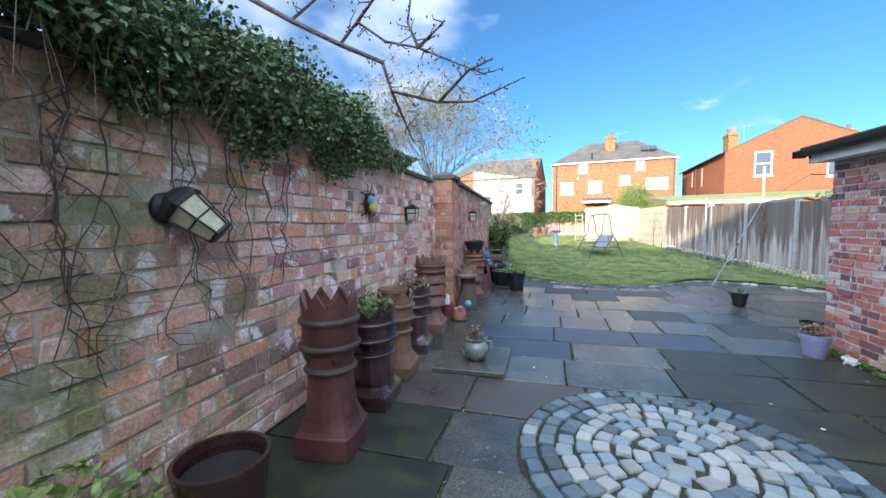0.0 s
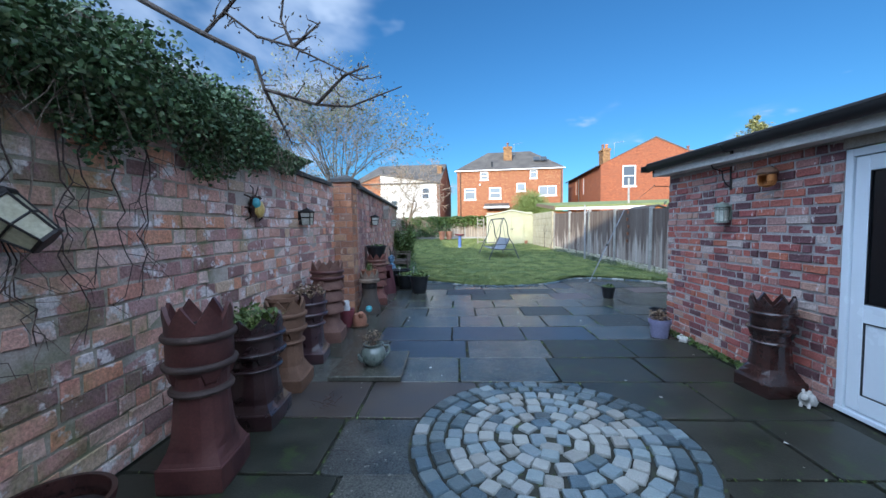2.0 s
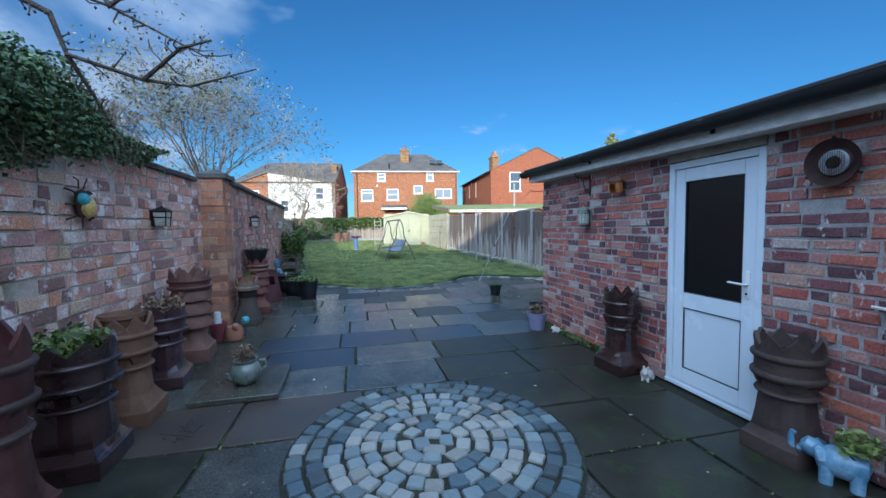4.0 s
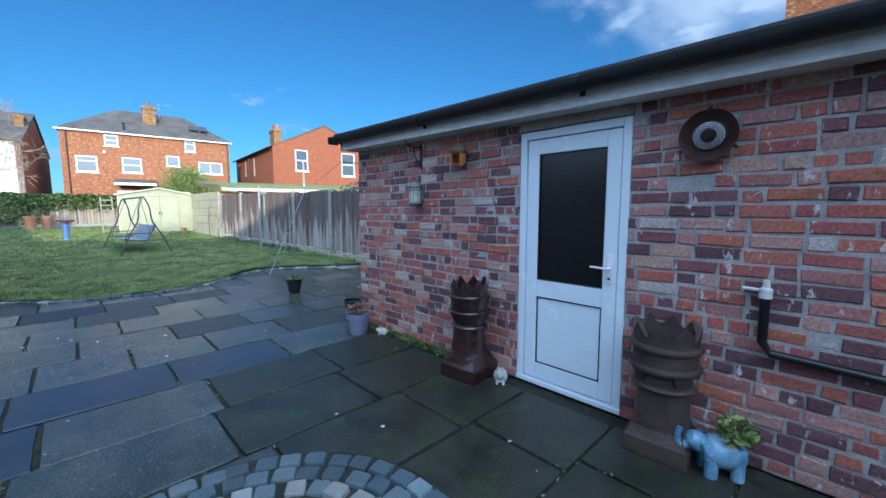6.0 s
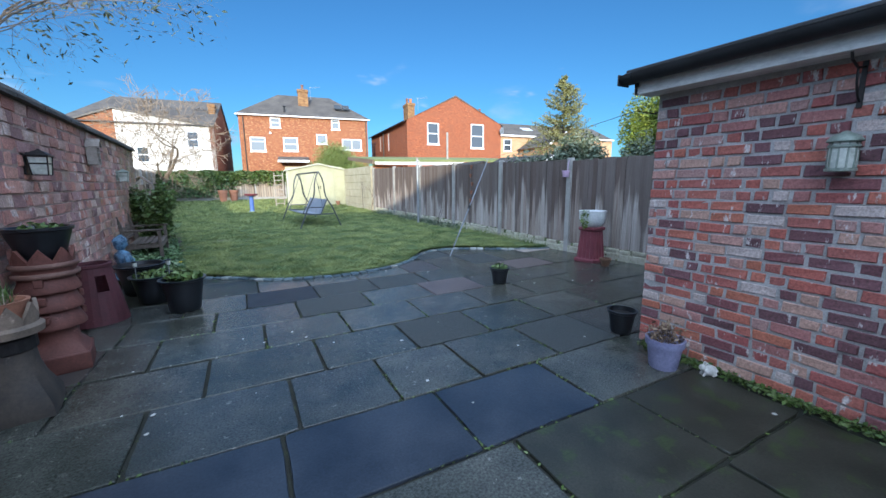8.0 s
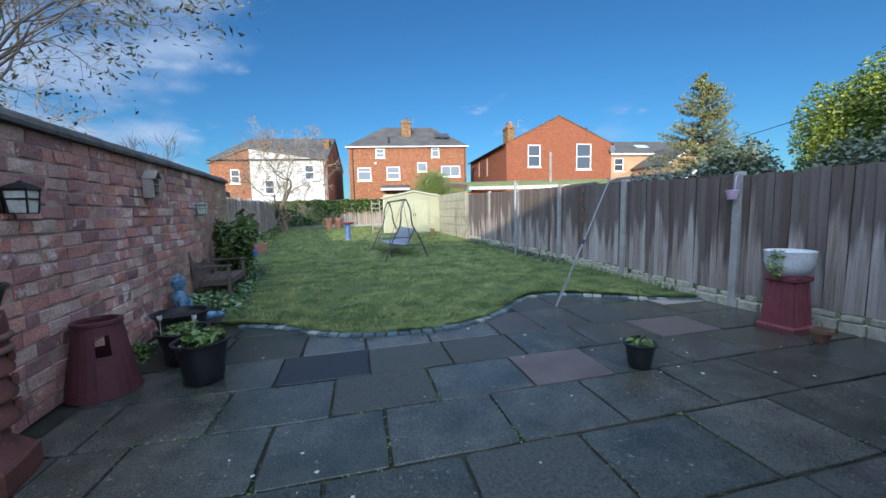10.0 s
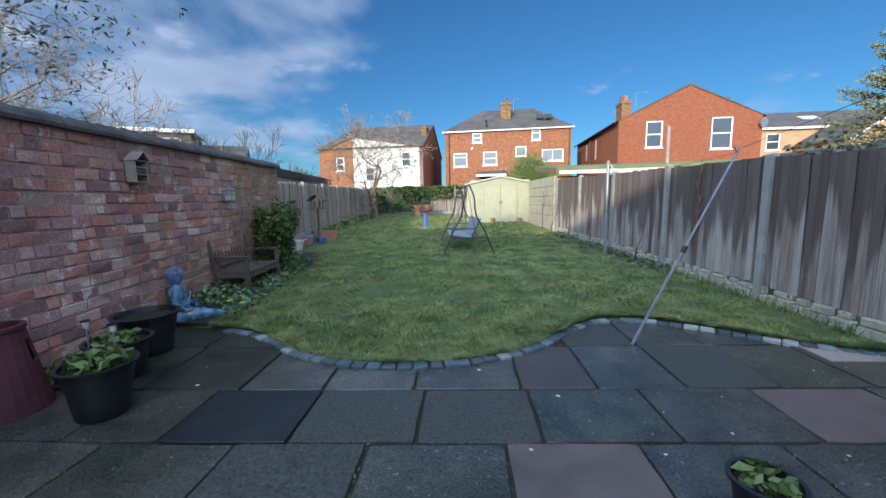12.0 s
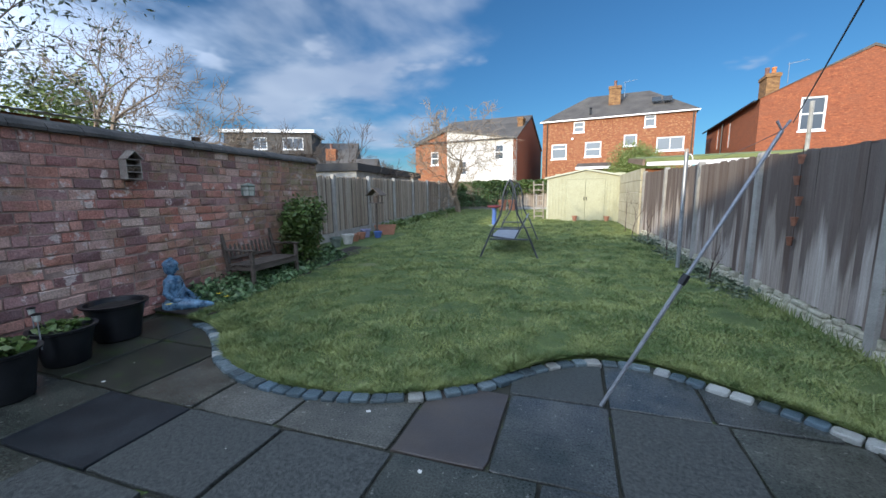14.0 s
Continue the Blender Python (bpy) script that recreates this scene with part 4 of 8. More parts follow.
def brick_shape(w, h, d, rs, c=0.005):
    """A worn brick, front towards -y: 18 triangles."""
    j = lambda: rs.uniform(-0.1, 0.1) * 0.075 * min(1.0, h / 0.1)
    q = [(-w / 2 + j(), -h / 2 + j()), (w / 2 + j(), -h / 2 + j()), (w / 2 + j(), h / 2 + j()), (-w / 2 + j(), h / 2 + j())]
    back = [(a, d, b) for a, b in q]
    mid = [(a, c, b) for a, b in q]
    front = [(a - math.copysign(c, a), j(), b - math.copysign(c, b)) for a, b in q]
    return [back, mid, front]


def brick_wall(name, label, m, length, height, thick, mat, mortar, course, blen, holes=(), picked=(0, 0, 0, 0), seed=1, headers=0.2, wobble=0.004, category="wall", joint=0.012):
    """A wall along local x whose face looks to local -y. Bricks inside `picked` (x0, x1, z0, z1) are parts of their own."""
    rs = random.Random(seed)
    root = thing(name, m, label, category, kind="structure")
    part("mortar_core", Shape().panel(length, height, thick, holes, pose(0, 0.009, 0)), mortar, root)
    rest = Shape()
    pool = {}
    rows = int(height / course)
    for r in range(rows):
        z = (r + 0.5) * course
        x = -rs.uniform(0.0, blen) if r % 2 else -rs.uniform(0, blen) * 0.5
        while x < length:
            w = blen if rs.random() > headers else blen * 0.47
            a, b = max(0.0, x), min(length, x + w - joint)
            x += w
            for h in holes:  # cut at openings
                if h[2] - 0.02 < z < h[3] + 0.02:
                    if a < h[0] < b:
                        b = h[0]
                    elif a < h[1] < b:
                        a = h[1]
                    elif h[0] <= a and b <= h[1]:
                        a = b
            if b - a < 0.03:
                continue
            cx, bw, bh = (a + b) / 2, b - a, course - joint - rs.uniform(-0.003, 0.003)
            place = pose(cx, rs.uniform(-wobble, wobble), z + rs.uniform(-0.003, 0.003), rs.uniform(-0.5, 0.5), rs.uniform(-0.7, 0.7), rs.uniform(-0.5, 0.5))
            if picked[0] < cx < picked[1] and picked[2] < z < picked[3]:
                key = (round(bw, 2), rs.randrange(3))
                if key not in pool:
                    pool[key] = Shape().rings(brick_shape(key[0], course - joint, 0.06, rs)).mesh("brick", mat + "_object")
                ob = new("brick", pool[key])
                ob.parent, ob.matrix_basis = root, place
            else:
                rest.rings(brick_shape(bw, bh, 0.06, rs), place)
    tagged(part("brickwork", rest, mat + "_island", root), kind="stuff")
    return root


COURSE = 0.084
OLD = 0.1195  # the old wall's bricks are large and hand-made

# ---- the old garden wall ----
W1_H, W2_H = 19 * OLD, 19 * OLD
Y0 = -2.2
wall_1 = brick_wall("wall_west", "old red brick garden wall with pale bloom and green algae", pose(-1.75, Y0, 0, 0, 0, 90), 6.86 - Y0, W1_H, 0.22, "brick_old", "mortar", OLD, 0.278, picked=(2.9, 6.6, 0.35, 2.0), seed=4, headers=0.36, wobble=0.007, joint=0.017)
cop = Shape()
for k in range(38):
    a = k * 0.24
    if a + 0.232 > 6.86 - Y0:
        break
    prof = [(-0.035, W1_H), (-0.04, W1_H + 0.05), (0.03, W1_H + 0.085), (0.19, W1_H + 0.085), (0.26, W1_H + 0.05), (0.255, W1_H)]
    cop.rings([[(a + d, py, pz + 0.003 * ((k * 7) % 3)) for py, pz in prof] for d in (0.0, 0.233)])
part("coping", cop, "coping", wall_1, "dark rounded coping")

pier = brick_wall("pier", "square red brick pier with a stone cap", pose(-1.43, 6.86, 0, 0, 0, 90), 0.40, 20 * OLD, 0.3, "brick_pier", "mortar_red", OLD, 0.26, joint=0.016, seed=9, headers=0.3, category="pier")
side = Shape()
rs = random.Random(21)
for r in range(20):
    for a, b in (((0.0, 0.21), (0.222, 0.325)) if r % 2 else ((0.0, 0.10), (0.112, 0.325))):
        side.rings(brick_shape(b - a, OLD - 0.016, 0.05, rs), pose(-1.753 + (a + b) / 2, 6.852, (r + 0.5) * OLD))
sb = part("south_brickwork", side, "brick_pier_island", None)
sb.parent = pier
sb.matrix_parent_inverse = pose(-1.43, 6.86, 0, 0, 0, 90).inverted()
tagged(sb, kind="stuff")
cap = Shape().rings([[(-0.04, -0.05, 2.35), (0.44, -0.05, 2.35), (0.44, 0.36, 2.35), (-0.04, 0.36, 2.35)], [(-0.04, -0.05, 2.41), (0.44, -0.05, 2.41), (0.44, 0.36, 2.41), (-0.04, 0.36, 2.41)], [(0.15, 0.1, 2.49), (0.25, 0.1, 2.49), (0.25, 0.2, 2.49), (0.15, 0.2, 2.49)]])
part("cap", cap, "coping", pier, "weathered stone cap")

W2_M = pose(wall2_x(7.2), 7.2, 0, 0, 0, 90 + math.degrees(math.atan(0.068)))
W2_L = 7.75
wall_2 = brick_wall("wall_north_west", "old red brick garden wall under a sloping stone coping", W2_M, W2_L, W2_H, 0.24, "brick_red", "mortar_red", OLD, 0.278, picked=(1.7, 5.6, 0.7, 2.2), seed=14, headers=0.32, wobble=0.006, joint=0.016)
cop = Shape()
rs = random.Random(2)
a = 0.0
while a < W2_L:
    w = rs.uniform(0.26, 0.38)
    b = min(W2_L + 0.02, a + w)
    o, z = rs.uniform(-0.008, 0.008), W2_H + rs.uniform(-0.004, 0.006)
    prof = [(-0.06 + o, z), (-0.062 + o, z + 0.035), (-0.02, z + 0.085), (0.06, z + 0.13), (0.15, z + 0.14), (0.25, z + 0.09), (0.3, z + 0.035), (0.3, z)]
    cop.rings([[(d, py, pz) for py, pz in prof] for d in (a + 0.003, b - 0.004)])
    a = b
part("coping", cop, "coping", wall_2, "sloping dark stone coping")

# ---- outhouse ----
OH_Y, OH_S = 5.87, 5.87 + 2.2
DOOR = (2.497, 3.386, 0.0, 2.185)
outhouse = thing("outhouse", pose(0, 0, 0), "low red brick outhouse with black gutter and white door", "outhouse", kind="structure")
oh_wall = brick_wall("wall_east", "patched red brick outhouse wall with paint flecks", pose(3.5, OH_Y, 0, 0, 0, -90), OH_S, 26.5 * COURSE, 0.22, "brick_out", "mortar_grey", COURSE, 0.238, holes=[DOOR], picked=(0.05, 2.45, 0.6, 1.95), seed=31, headers=0.5, joint=0.018, wobble=0.007)
oh_north = brick_wall("wall_outhouse_north", "red brick end wall of the outhouse", pose(6.6, OH_Y, 0, 0, 0, 180), 3.09, 26.5 * COURSE, 0.2, "brick_out", "mortar_grey", COURSE, 0.238, seed=32, headers=0.5, joint=0.018, wobble=0.007)
part("back_wall", Shape().box(6.4, 6.6, -2.2, OH_Y - 0.22, 0, 2.9), "house_brick_red", outhouse)
roof = Shape().rings([[(3.27, y, 2.345), (6.75, y, 3.05), (6.75, y, 3.11), (3.27, y, 2.405)] for y in (-2.25, OH_Y + 0.13)])
part("roof", roof, "felt", outhouse, "dark felt lean-to roof")
fas = Shape().box(3.315, 3.34, -2.25, OH_Y + 0.10, 2.225, 2.355, c=0.003)
part("fascia", fas, "white_paint", outhouse, "flaking white fascia board")
part("soffit", Shape().box(3.342, 3.52, -2.25, OH_Y + 0.09, 2.228, 2.242), "white_paint", outhouse)
verge = Shape().rings([[(3.315, y, 2.228), (6.75, y, 2.93), (6.75, y, 3.045), (3.315, y, 2.343)] for y in (OH_Y + 0.075, OH_Y + 0.105)])
part("verge_board", verge, "white_paint", outhouse, "flaking white verge board")
gut = Shape()
loops = []
for y in (-2.25, OH_Y + 0.16):
    outer = [(3.245 + 0.068 * math.cos(a), y, 2.378 + 0.072 * math.sin(a)) for a in [math.pi + math.pi * k / 8 for k in range(9)]]
    inner = [(3.245 + 0.062 * math.cos(a), y, 2.378 + 0.064 * math.sin(a)) for a in [2 * math.pi - math.pi * k / 8 for k in range(9)]]
    loops.append(outer + inner)
gut.rings(loops)
gutter = part("gutter", gut, "gutter", outhouse, "black half-round plastic gutter", smooth=True)
for y in (5.95, 4.35, 2.75, 1.15, -0.4):
    br = Shape()
    br.rings([[(3.245 + r * math.cos(a), y + d, 2.379 + r * 1.06 * math.sin(a)) for a in [math.pi + math.pi * k / 8 for k in range(9)]] + [(3.245 + 0.06, y + d, 2.388), (3.245 - 0.06, y + d, 2.388)] for d, r in ((-0.03, 0.075), (0.03, 0.075))])
    br.box(3.305, 3.316, y - 0.018, y + 0.018, 2.285, 2.36)
    part("bracket", br, "gutter", gutter)
part("stop_end", Shape().box(3.172, 3.316, OH_Y + 0.16, OH_Y + 0.172, 2.30, 2.39, c=0.004), "gutter", gutter)
part("felt_edge", Shape().box(3.235, 3.28, -2.25, OH_Y + 0.14, 2.395, 2.425, c=0.006), "felt", outhouse)

# the eaves drop a little towards the house
for o in [ob for ob in outhouse.children_recursive if ob.name.split(".")[0] in ("roof", "fascia", "soffit", "gutter", "bracket", "stop_end", "felt_edge")]:
    for vert in o.data.vertices:
        vert.co.z -= 0.016 * (OH_Y - vert.co.y)
# door, set in its opening (local x along the wall, face to -y)
DM = pose(3.5, OH_Y, 0, 0, 0, -90)
door = thing("door_1", DM @ pose(DOOR[0], 0.02, 0), "white plastic half-glazed door with a lever handle", "door", kind="structure")
W = DOOR[1] - DOOR[0]
fr = Shape()
for q in ((0.004, 0.062, 0.03, 2.10), (W - 0.062, W - 0.004, 0.03, 2.10)):
    fr.box(q[0], q[1], -0.012, 0.06, q[2], q[3], c=0.004)
fr.box(0.062, W - 0.062, -0.012, 0.06, 2.04, 2.10, c=0.004)
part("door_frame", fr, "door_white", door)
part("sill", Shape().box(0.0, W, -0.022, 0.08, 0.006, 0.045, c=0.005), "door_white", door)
leaf = Shape()
a, b = 0.068, W - 0.068
leaf.box(a, a + 0.105, 0.004, 0.058, 0.058, 2.035, c=0.005)
leaf.box(b - 0.105, b, 0.004, 0.058, 0.058, 2.035, c=0.005)
for z0, z1 in ((0.058, 0.19), (0.76, 0.90), (1.92, 2.035)):
    leaf.box(a + 0.105, b - 0.105, 0.0042, 0.058, z0, z1, c=0.003)
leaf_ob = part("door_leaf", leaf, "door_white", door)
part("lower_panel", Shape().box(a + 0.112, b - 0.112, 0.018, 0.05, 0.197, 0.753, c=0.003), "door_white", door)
gasket = Shape()
for z0, z1 in ((0.19, 0.76), (0.90, 1.92)):
    for q in ((a + 0.105, a + 0.112, z0, z1), (b - 0.112, b - 0.105, z0, z1), (a + 0.112, b - 0.112, z0, z0 + 0.007), (a + 0.112, b - 0.112, z1 - 0.007, z1)):
        gasket.box(q[0], q[1], 0.008, 0.05, q[2], q[3])
part("gasket", gasket, "black_plastic", door, "black rubber gasket")
part("glass_pane", Shape().box(a + 0.112, b - 0.112, 0.022, 0.032, 0.907, 1.913), "glass_dark", door, "dark obscured glass")
hd = Shape().box(b - 0.068, b - 0.036, -0.008, 0.004, 0.945, 1.165, c=0.004)
hd.tube([(b - 0.052, -0.006, 1.06), (b - 0.052, -0.048, 1.06), (b - 0.075, -0.052, 1.062), (b - 0.175, -0.05, 1.066)], [0.009, 0.009, 0.009, 0.007], 8)
handle = part("door_handle", hd, "upvc", door, "white lever handle", smooth=True)
part("lock_cylinder", Shape().lathe([(0.009, 0), (0.009, 0.006)], 12, pose(b - 0.052, -0.0095, 0.985, 90, 0, 0)), "black_plastic", handle)
part("head_board", Shape().box(-0.005, W + 0.005, -0.03, 0.02, 2.107, 2.222, c=0.004), "wood_grey", door, "bare grey timber above the door")
part("dark_room", Shape().panel(1.6, 2.1, 0.05, (), pose(-0.4, 0.6, 0)), "interior", door)

# ---- the long close-boarded fence ----


def board_fence(name, label, m, length, height, bay, base, board_w, seed, post_h, parts=True, z_at=None, base_mat="stone", board="board_object"):
    """Vertical lapped boards between concrete posts, over a low base. Local x along it, face to -y."""
    rs = random.Random(seed)
    root = thing(name, m, label, "fence", kind="structure")
    posts = []
    x = 0.0
    while x < length + 0.05:
        z = z_at(x) if z_at else 0.0
        s = Shape().rings([[(x - 0.055, -0.05, z - 0.3), (x + 0.055, -0.05, z - 0.3), (x + 0.055, 0.07, z - 0.3), (x - 0.055, 0.07, z - 0.3)], [(x - 0.052, -0.048, z + post_h - 0.03), (x + 0.052, -0.048, z + post_h - 0.03), (x + 0.052, 0.07, z + post_h - 0.03), (x - 0.052, 0.07, z + post_h - 0.03)], [(x - 0.045, -0.03, z + post_h), (x + 0.045, -0.03, z + post_h), (x + 0.045, 0.06, z + post_h), (x - 0.045, 0.06, z + post_h)]])
        part("concrete_post", s, "concrete", root)
        posts.append(x)
        x += bay
    mesh_pool = []
    for k in range(6):
        w = board_w
        s = Shape()
        h = height - base
        cols = 5
        n = 7
        pts = [[], []]
        for q in range(n):
            zz = h * q / (n - 1)
            dx, dy = 0.004 * noise.noise((k * 9.1, zz * 2, 3)), 0.006 * noise.noise((k * 5.3, zz * 1.6, 8))
            pts[0].append((dx, dy, zz))
        loops = [[(p[0], p[1] + 0.004, p[2]), (p[0], p[1] - 0.022, p[2]), (p[0] + w * 0.88, p[1] - 0.002, p[2]), (p[0] + w * 0.88, p[1] + 0.004, p[2])] for p in pts[0]]
        s.rings(loops)
        mesh_pool.append(s.mesh("fence_board", board))
    x, turn_of = 0.058, 0
    while x < length - 0.02:
        if any(abs(x + board_w / 2 - p) < 0.055 + board_w * 0.4 for p in posts):
            x += 0.02
            continue
        z = z_at(x) if z_at else 0.0
        ob = new("fence_board", mesh_pool[rs.randrange(6)])
        ob.parent = root
        ob.matrix_basis = pose(x, 0.018 + (0.004 if turn_of % 2 else -0.006) + rs.uniform(-0.004, 0.004), z + base + rs.uniform(-0.02, 0.015), rs.uniform(-0.4, 0.4), rs.uniform(-0.6, 0.6), rs.uniform(-1.5, 1.5))
        turn_of += 1
        x += board_w * rs.uniform(0.96, 1.06)
    for p in posts[:-1]:
        z = z_at(p) if z_at else 0.0
        # dark sheet that closes the gaps and stands in for their shadow lines
        part("backing", Shape().box(p + 0.056, min(length, p + bay - 0.056), 0.034, 0.044, z + base, z + height - 0.03), "wood_dark", root)
    rails = Shape()
    for zz in (0.35, 1.0, 1.65):
        for p in posts[:-1]:
            z = z_at(p) if z_at else 0.0
            rails.box(p + 0.06, min(length, p + bay - 0.06), 0.046, 0.09, z + zz, z + zz + 0.07)
    part("rails", rails, "wood_post", root)
    if base_mat == "stone":
        st = Shape()
        x = 0.0
        while x < length:
            w = rs.uniform(0.16, 0.42)
            z = z_at(x) if z_at else 0.0
            hh = rs.uniform(0.07, 0.12)
            st.box(x, x + w - 0.012, -0.035 + rs.uniform(-0.03, 0.01), 0.06, z - 0.08, z + hh, c=0.016)
            st.box(x + rs.uniform(0, 0.1), x + w * rs.uniform(0.7, 0.98), -0.025 + rs.uniform(-0.02, 0.01), 0.06, z + hh + 0.004, z + base - rs.uniform(0, 0.03), c=0.014)
            x += w
        tagged(part("rubble_base", st, "stone", root, "low rubble base with moss"), kind="stuff")
    else:
        for p in posts[:-1]:
            z = z_at(p) if z_at else 0.0
            part("gravel_board", Shape().box(p + 0.056, min(length, p + bay - 0.056), -0.006, 0.05, z - 0.06, z + base, c=0.006), "concrete", root)
    return root


FL = math.degrees(math.atan(0.072))
F0 = 7.48 - 2.24
FENCE_END = 20.92
fence_m = pose(fence_x(FENCE_END), FENCE_END, 0, 0, 0, -90 + FL)
LEN = (FENCE_END - F0) / math.cos(radians(FL))
fence_east = board_fence("fence_east", "tall weathered grey-brown boarded fence between concrete posts", fence_m, LEN, 1.93, 2.245, 0.2, 0.100, 6, 1.98, z_at=lambda s: lawn_z(FENCE_END - s) if FENCE_END - s > 10.2 else 0.02)
lf_len = 19.6
LFA = math.degrees(math.atan(0.085))
fence_west = board_fence("fence_west", "weathered brown boarded fence between concrete posts", pose(left_fence_x(15.0), 15.0, 0, 0, 0, 90 + LFA), lf_len, 1.95, 2.45, 0.28, 0.14, 16, 2.0, z_at=lambda s: lawn_z(15 + s), base_mat="board", board="board_pale_object")
fence_north = board_fence("fence_north", "old boarded back fence under ivy", pose(-4.9, 34.6, 0, 0, 0, -GARDEN), 12.2, 1.9, 2.0, 0.2, 0.15, 26, 2.0, z_at=lambda s: lawn_z(34.5), base_mat="board", board="board_pale_object")

# ---- shed, garage, houses ----


def window(parent, x, z, w, h, y, bars="v", pane="glass_far", blind=True):
    """A white window set back in its opening; x, z of its lower left corner, face at y."""
    s = Shape()
    e = min(0.10, w * 0.12)
    for q in ((0, w, 0, e), (0, w, h - e, h), (0, e, e, h - e), (w - e, w, e, h - e)):
        s.box(x + q[0], x + q[1], y + 0.05, y + 0.13, z + q[2], z + q[3])
    if "h" in bars:
        s.box(x + e, x + w - e, y + 0.055, y + 0.125, z + h * 0.5 - e * 0.4, z + h * 0.5 + e * 0.4)
    if "t" in bars:
        s.box(x + e, x + w - e, y + 0.055, y + 0.125, z + h * 0.68 - e * 0.3, z + h * 0.68 + e * 0.3)
    if "v" in bars:
        s.box(x + w * 0.5 - e * 0.3, x + w * 0.5 + e * 0.3, y + 0.055, y + 0.125, z + e, z + h - e)
    win = part("window", s, "upvc", parent)
    part("pane", Shape().box(x + e, x + w - e, y + 0.085, y + 0.095, z + e, z + h - e), pane, win)
    part("sill", Shape().box(x - 0.06, x + w + 0.06, y - 0.05, y + 0.1, z - 0.09, z), "upvc", win)
    return win


def chimney(parent, x, y, z0, z1, w, d, pots, mat="chimney_brick"):
    s = Shape().box(x - w / 2, x + w / 2, y - d / 2, y + d / 2, z0, z1)
    s.box(x - w / 2 - 0.06, x + w / 2 + 0.06, y - d / 2 - 0.06, y + d / 2 + 0.06, z1 - 0.25, z1 - 0.05)
    c = part("chimney", s, mat, parent)
    for k in range(pots):
        px = x + (k - (pots - 1) / 2) * 0.36
        part("chimney_pot", Shape().lathe([(0.14, z1), (0.12, z1 + 0.3), (0.15, z1 + 0.45), (0.13, z1 + 0.5)], 10, pose(px, y, 0)), "orange_tile" if k % 2 else "pot_tan", c)
    return c


def aerial(parent, x, y, z):
    s = Shape().tube([(x, y, z - 0.6), (x, y, z + 0.7)], 0.02, 5)
    s.tube([(x - 0.1, y, z + 0.6), (x + 1.0, y, z + 0.75)], 0.015, 5)
    for k in range(5):
        s.tube([(x + 0.2 * k, y - 0.2, z + 0.63 + 0.03 * k), (x + 0.2 * k, y + 0.2, z + 0.63 + 0.03 * k)], 0.01, 4)
    return part("aerial", s, "steel", parent)


# semi-detached house straight behind the garden
H1 = pose(0.44, 45.1, -0.06, 0, 0, -6.6) @ Matrix.Diagonal((0.965, 1, 1, 1))
house_1 = thing("house", H1, "orange brick semi-detached house with a hipped slate roof", "house")
WINS = [(0.85, 4.72, 1.40, 1.33, "t"), (3.87, 4.80, 1.40, 1.30, "h"), (2.80, 6.98, 0.95, 0.92, "h"), (8.65, 7.0, 0.85, 0.98, "t"), (7.10, 5.55, 1.05, 0.95, "n"), (9.66, 5.0, 2.05, 1.12, "v")]
HW, HD, HE = 12.4, 8.0, 8.1
s = Shape().panel(HW, HE, 0.3, [(x, x + w, z, z + h) for x, z, w, h, _ in WINS])
s.panel(HW, HE, 0.3, (), pose(0, HD - 0.3, 0))
s.box(0, 0.3, 0.3, HD - 0.3, 0, HE).box(HW - 0.3, HW, 0.3, HD - 0.3, 0, HE)
part("wall", s, "house_brick", house_1)
for x, z, w, h, bars in WINS:
    window(house_1, x, z, w, h, 0.0, bars, "glass_net")
part("room_dark", Shape().box(0.3, HW - 0.3, 0.7, 0.8, 0.2, HE - 0.1), "curtain", house_1)
o, rz = 0.25, 10.8
A = [(-o, -o, HE), (HW + o, -o, HE), (HW + o, HD + o, HE), (-o, HD + o, HE), (3.6, HD / 2, rz), (HW - 3.4, HD / 2, rz)]
part("roof", Shape().add(A, [(0, 1, 5, 4), (1, 2, 5), (2, 3, 4, 5), (3, 0, 4), (3, 2, 1, 0)]), "slate", house_1, "dark slate hipped roof")
part("eaves_board", Shape().box(-o, HW + o, -o - 0.03, -o + 0.02, HE - 0.11, HE - 0.004), "upvc", house_1, "white eaves board and gutter")
chimney(house_1, 6.1, 2.2, 9.0, 11.05, 1.0, 0.8, 1)
aerial(house_1, 6.9, 2.6, 10.8)
for x in (9.15, 10.0):
    part("rooflight", Shape().box(x, x + 0.7, -0.05, 0.03, 0, 0.75, pose(0, 0.9, 9.15, -51, 0, 0)), "glass_far", house_1)
part("canopy", Shape().rings([[(x, -1.2, 3.75), (x, -1.2, 3.92), (x, 0, 4.25), (x, 0, 3.75)] for x in (3.3, 6.2)]), "slate", house_1)
part("canopy_board", Shape().box(3.28, 6.22, -1.25, -1.19, 3.66, 3.86), "upvc", house_1)
for x in (0.42, 12.22):
    part("drainpipe", Shape().tube([(x, -0.08, 0.2), (x, -0.08, 7.9)], 0.045, 6), "gutter", house_1)
part("vent_cap", Shape().lathe([(0.1, 8.5), (0.1, 8.95), (0.16, 9.0), (0.02, 9.1)], 8, pose(4.2, 0.3, 0)), "gutter", house_1)
part("bathroom_vent", Shape().lathe([(0.1, 0), (0.1, 0.06)], 10, pose(2.75, -0.01, 6.45, 90, 0, 0)), "upvc", house_1)

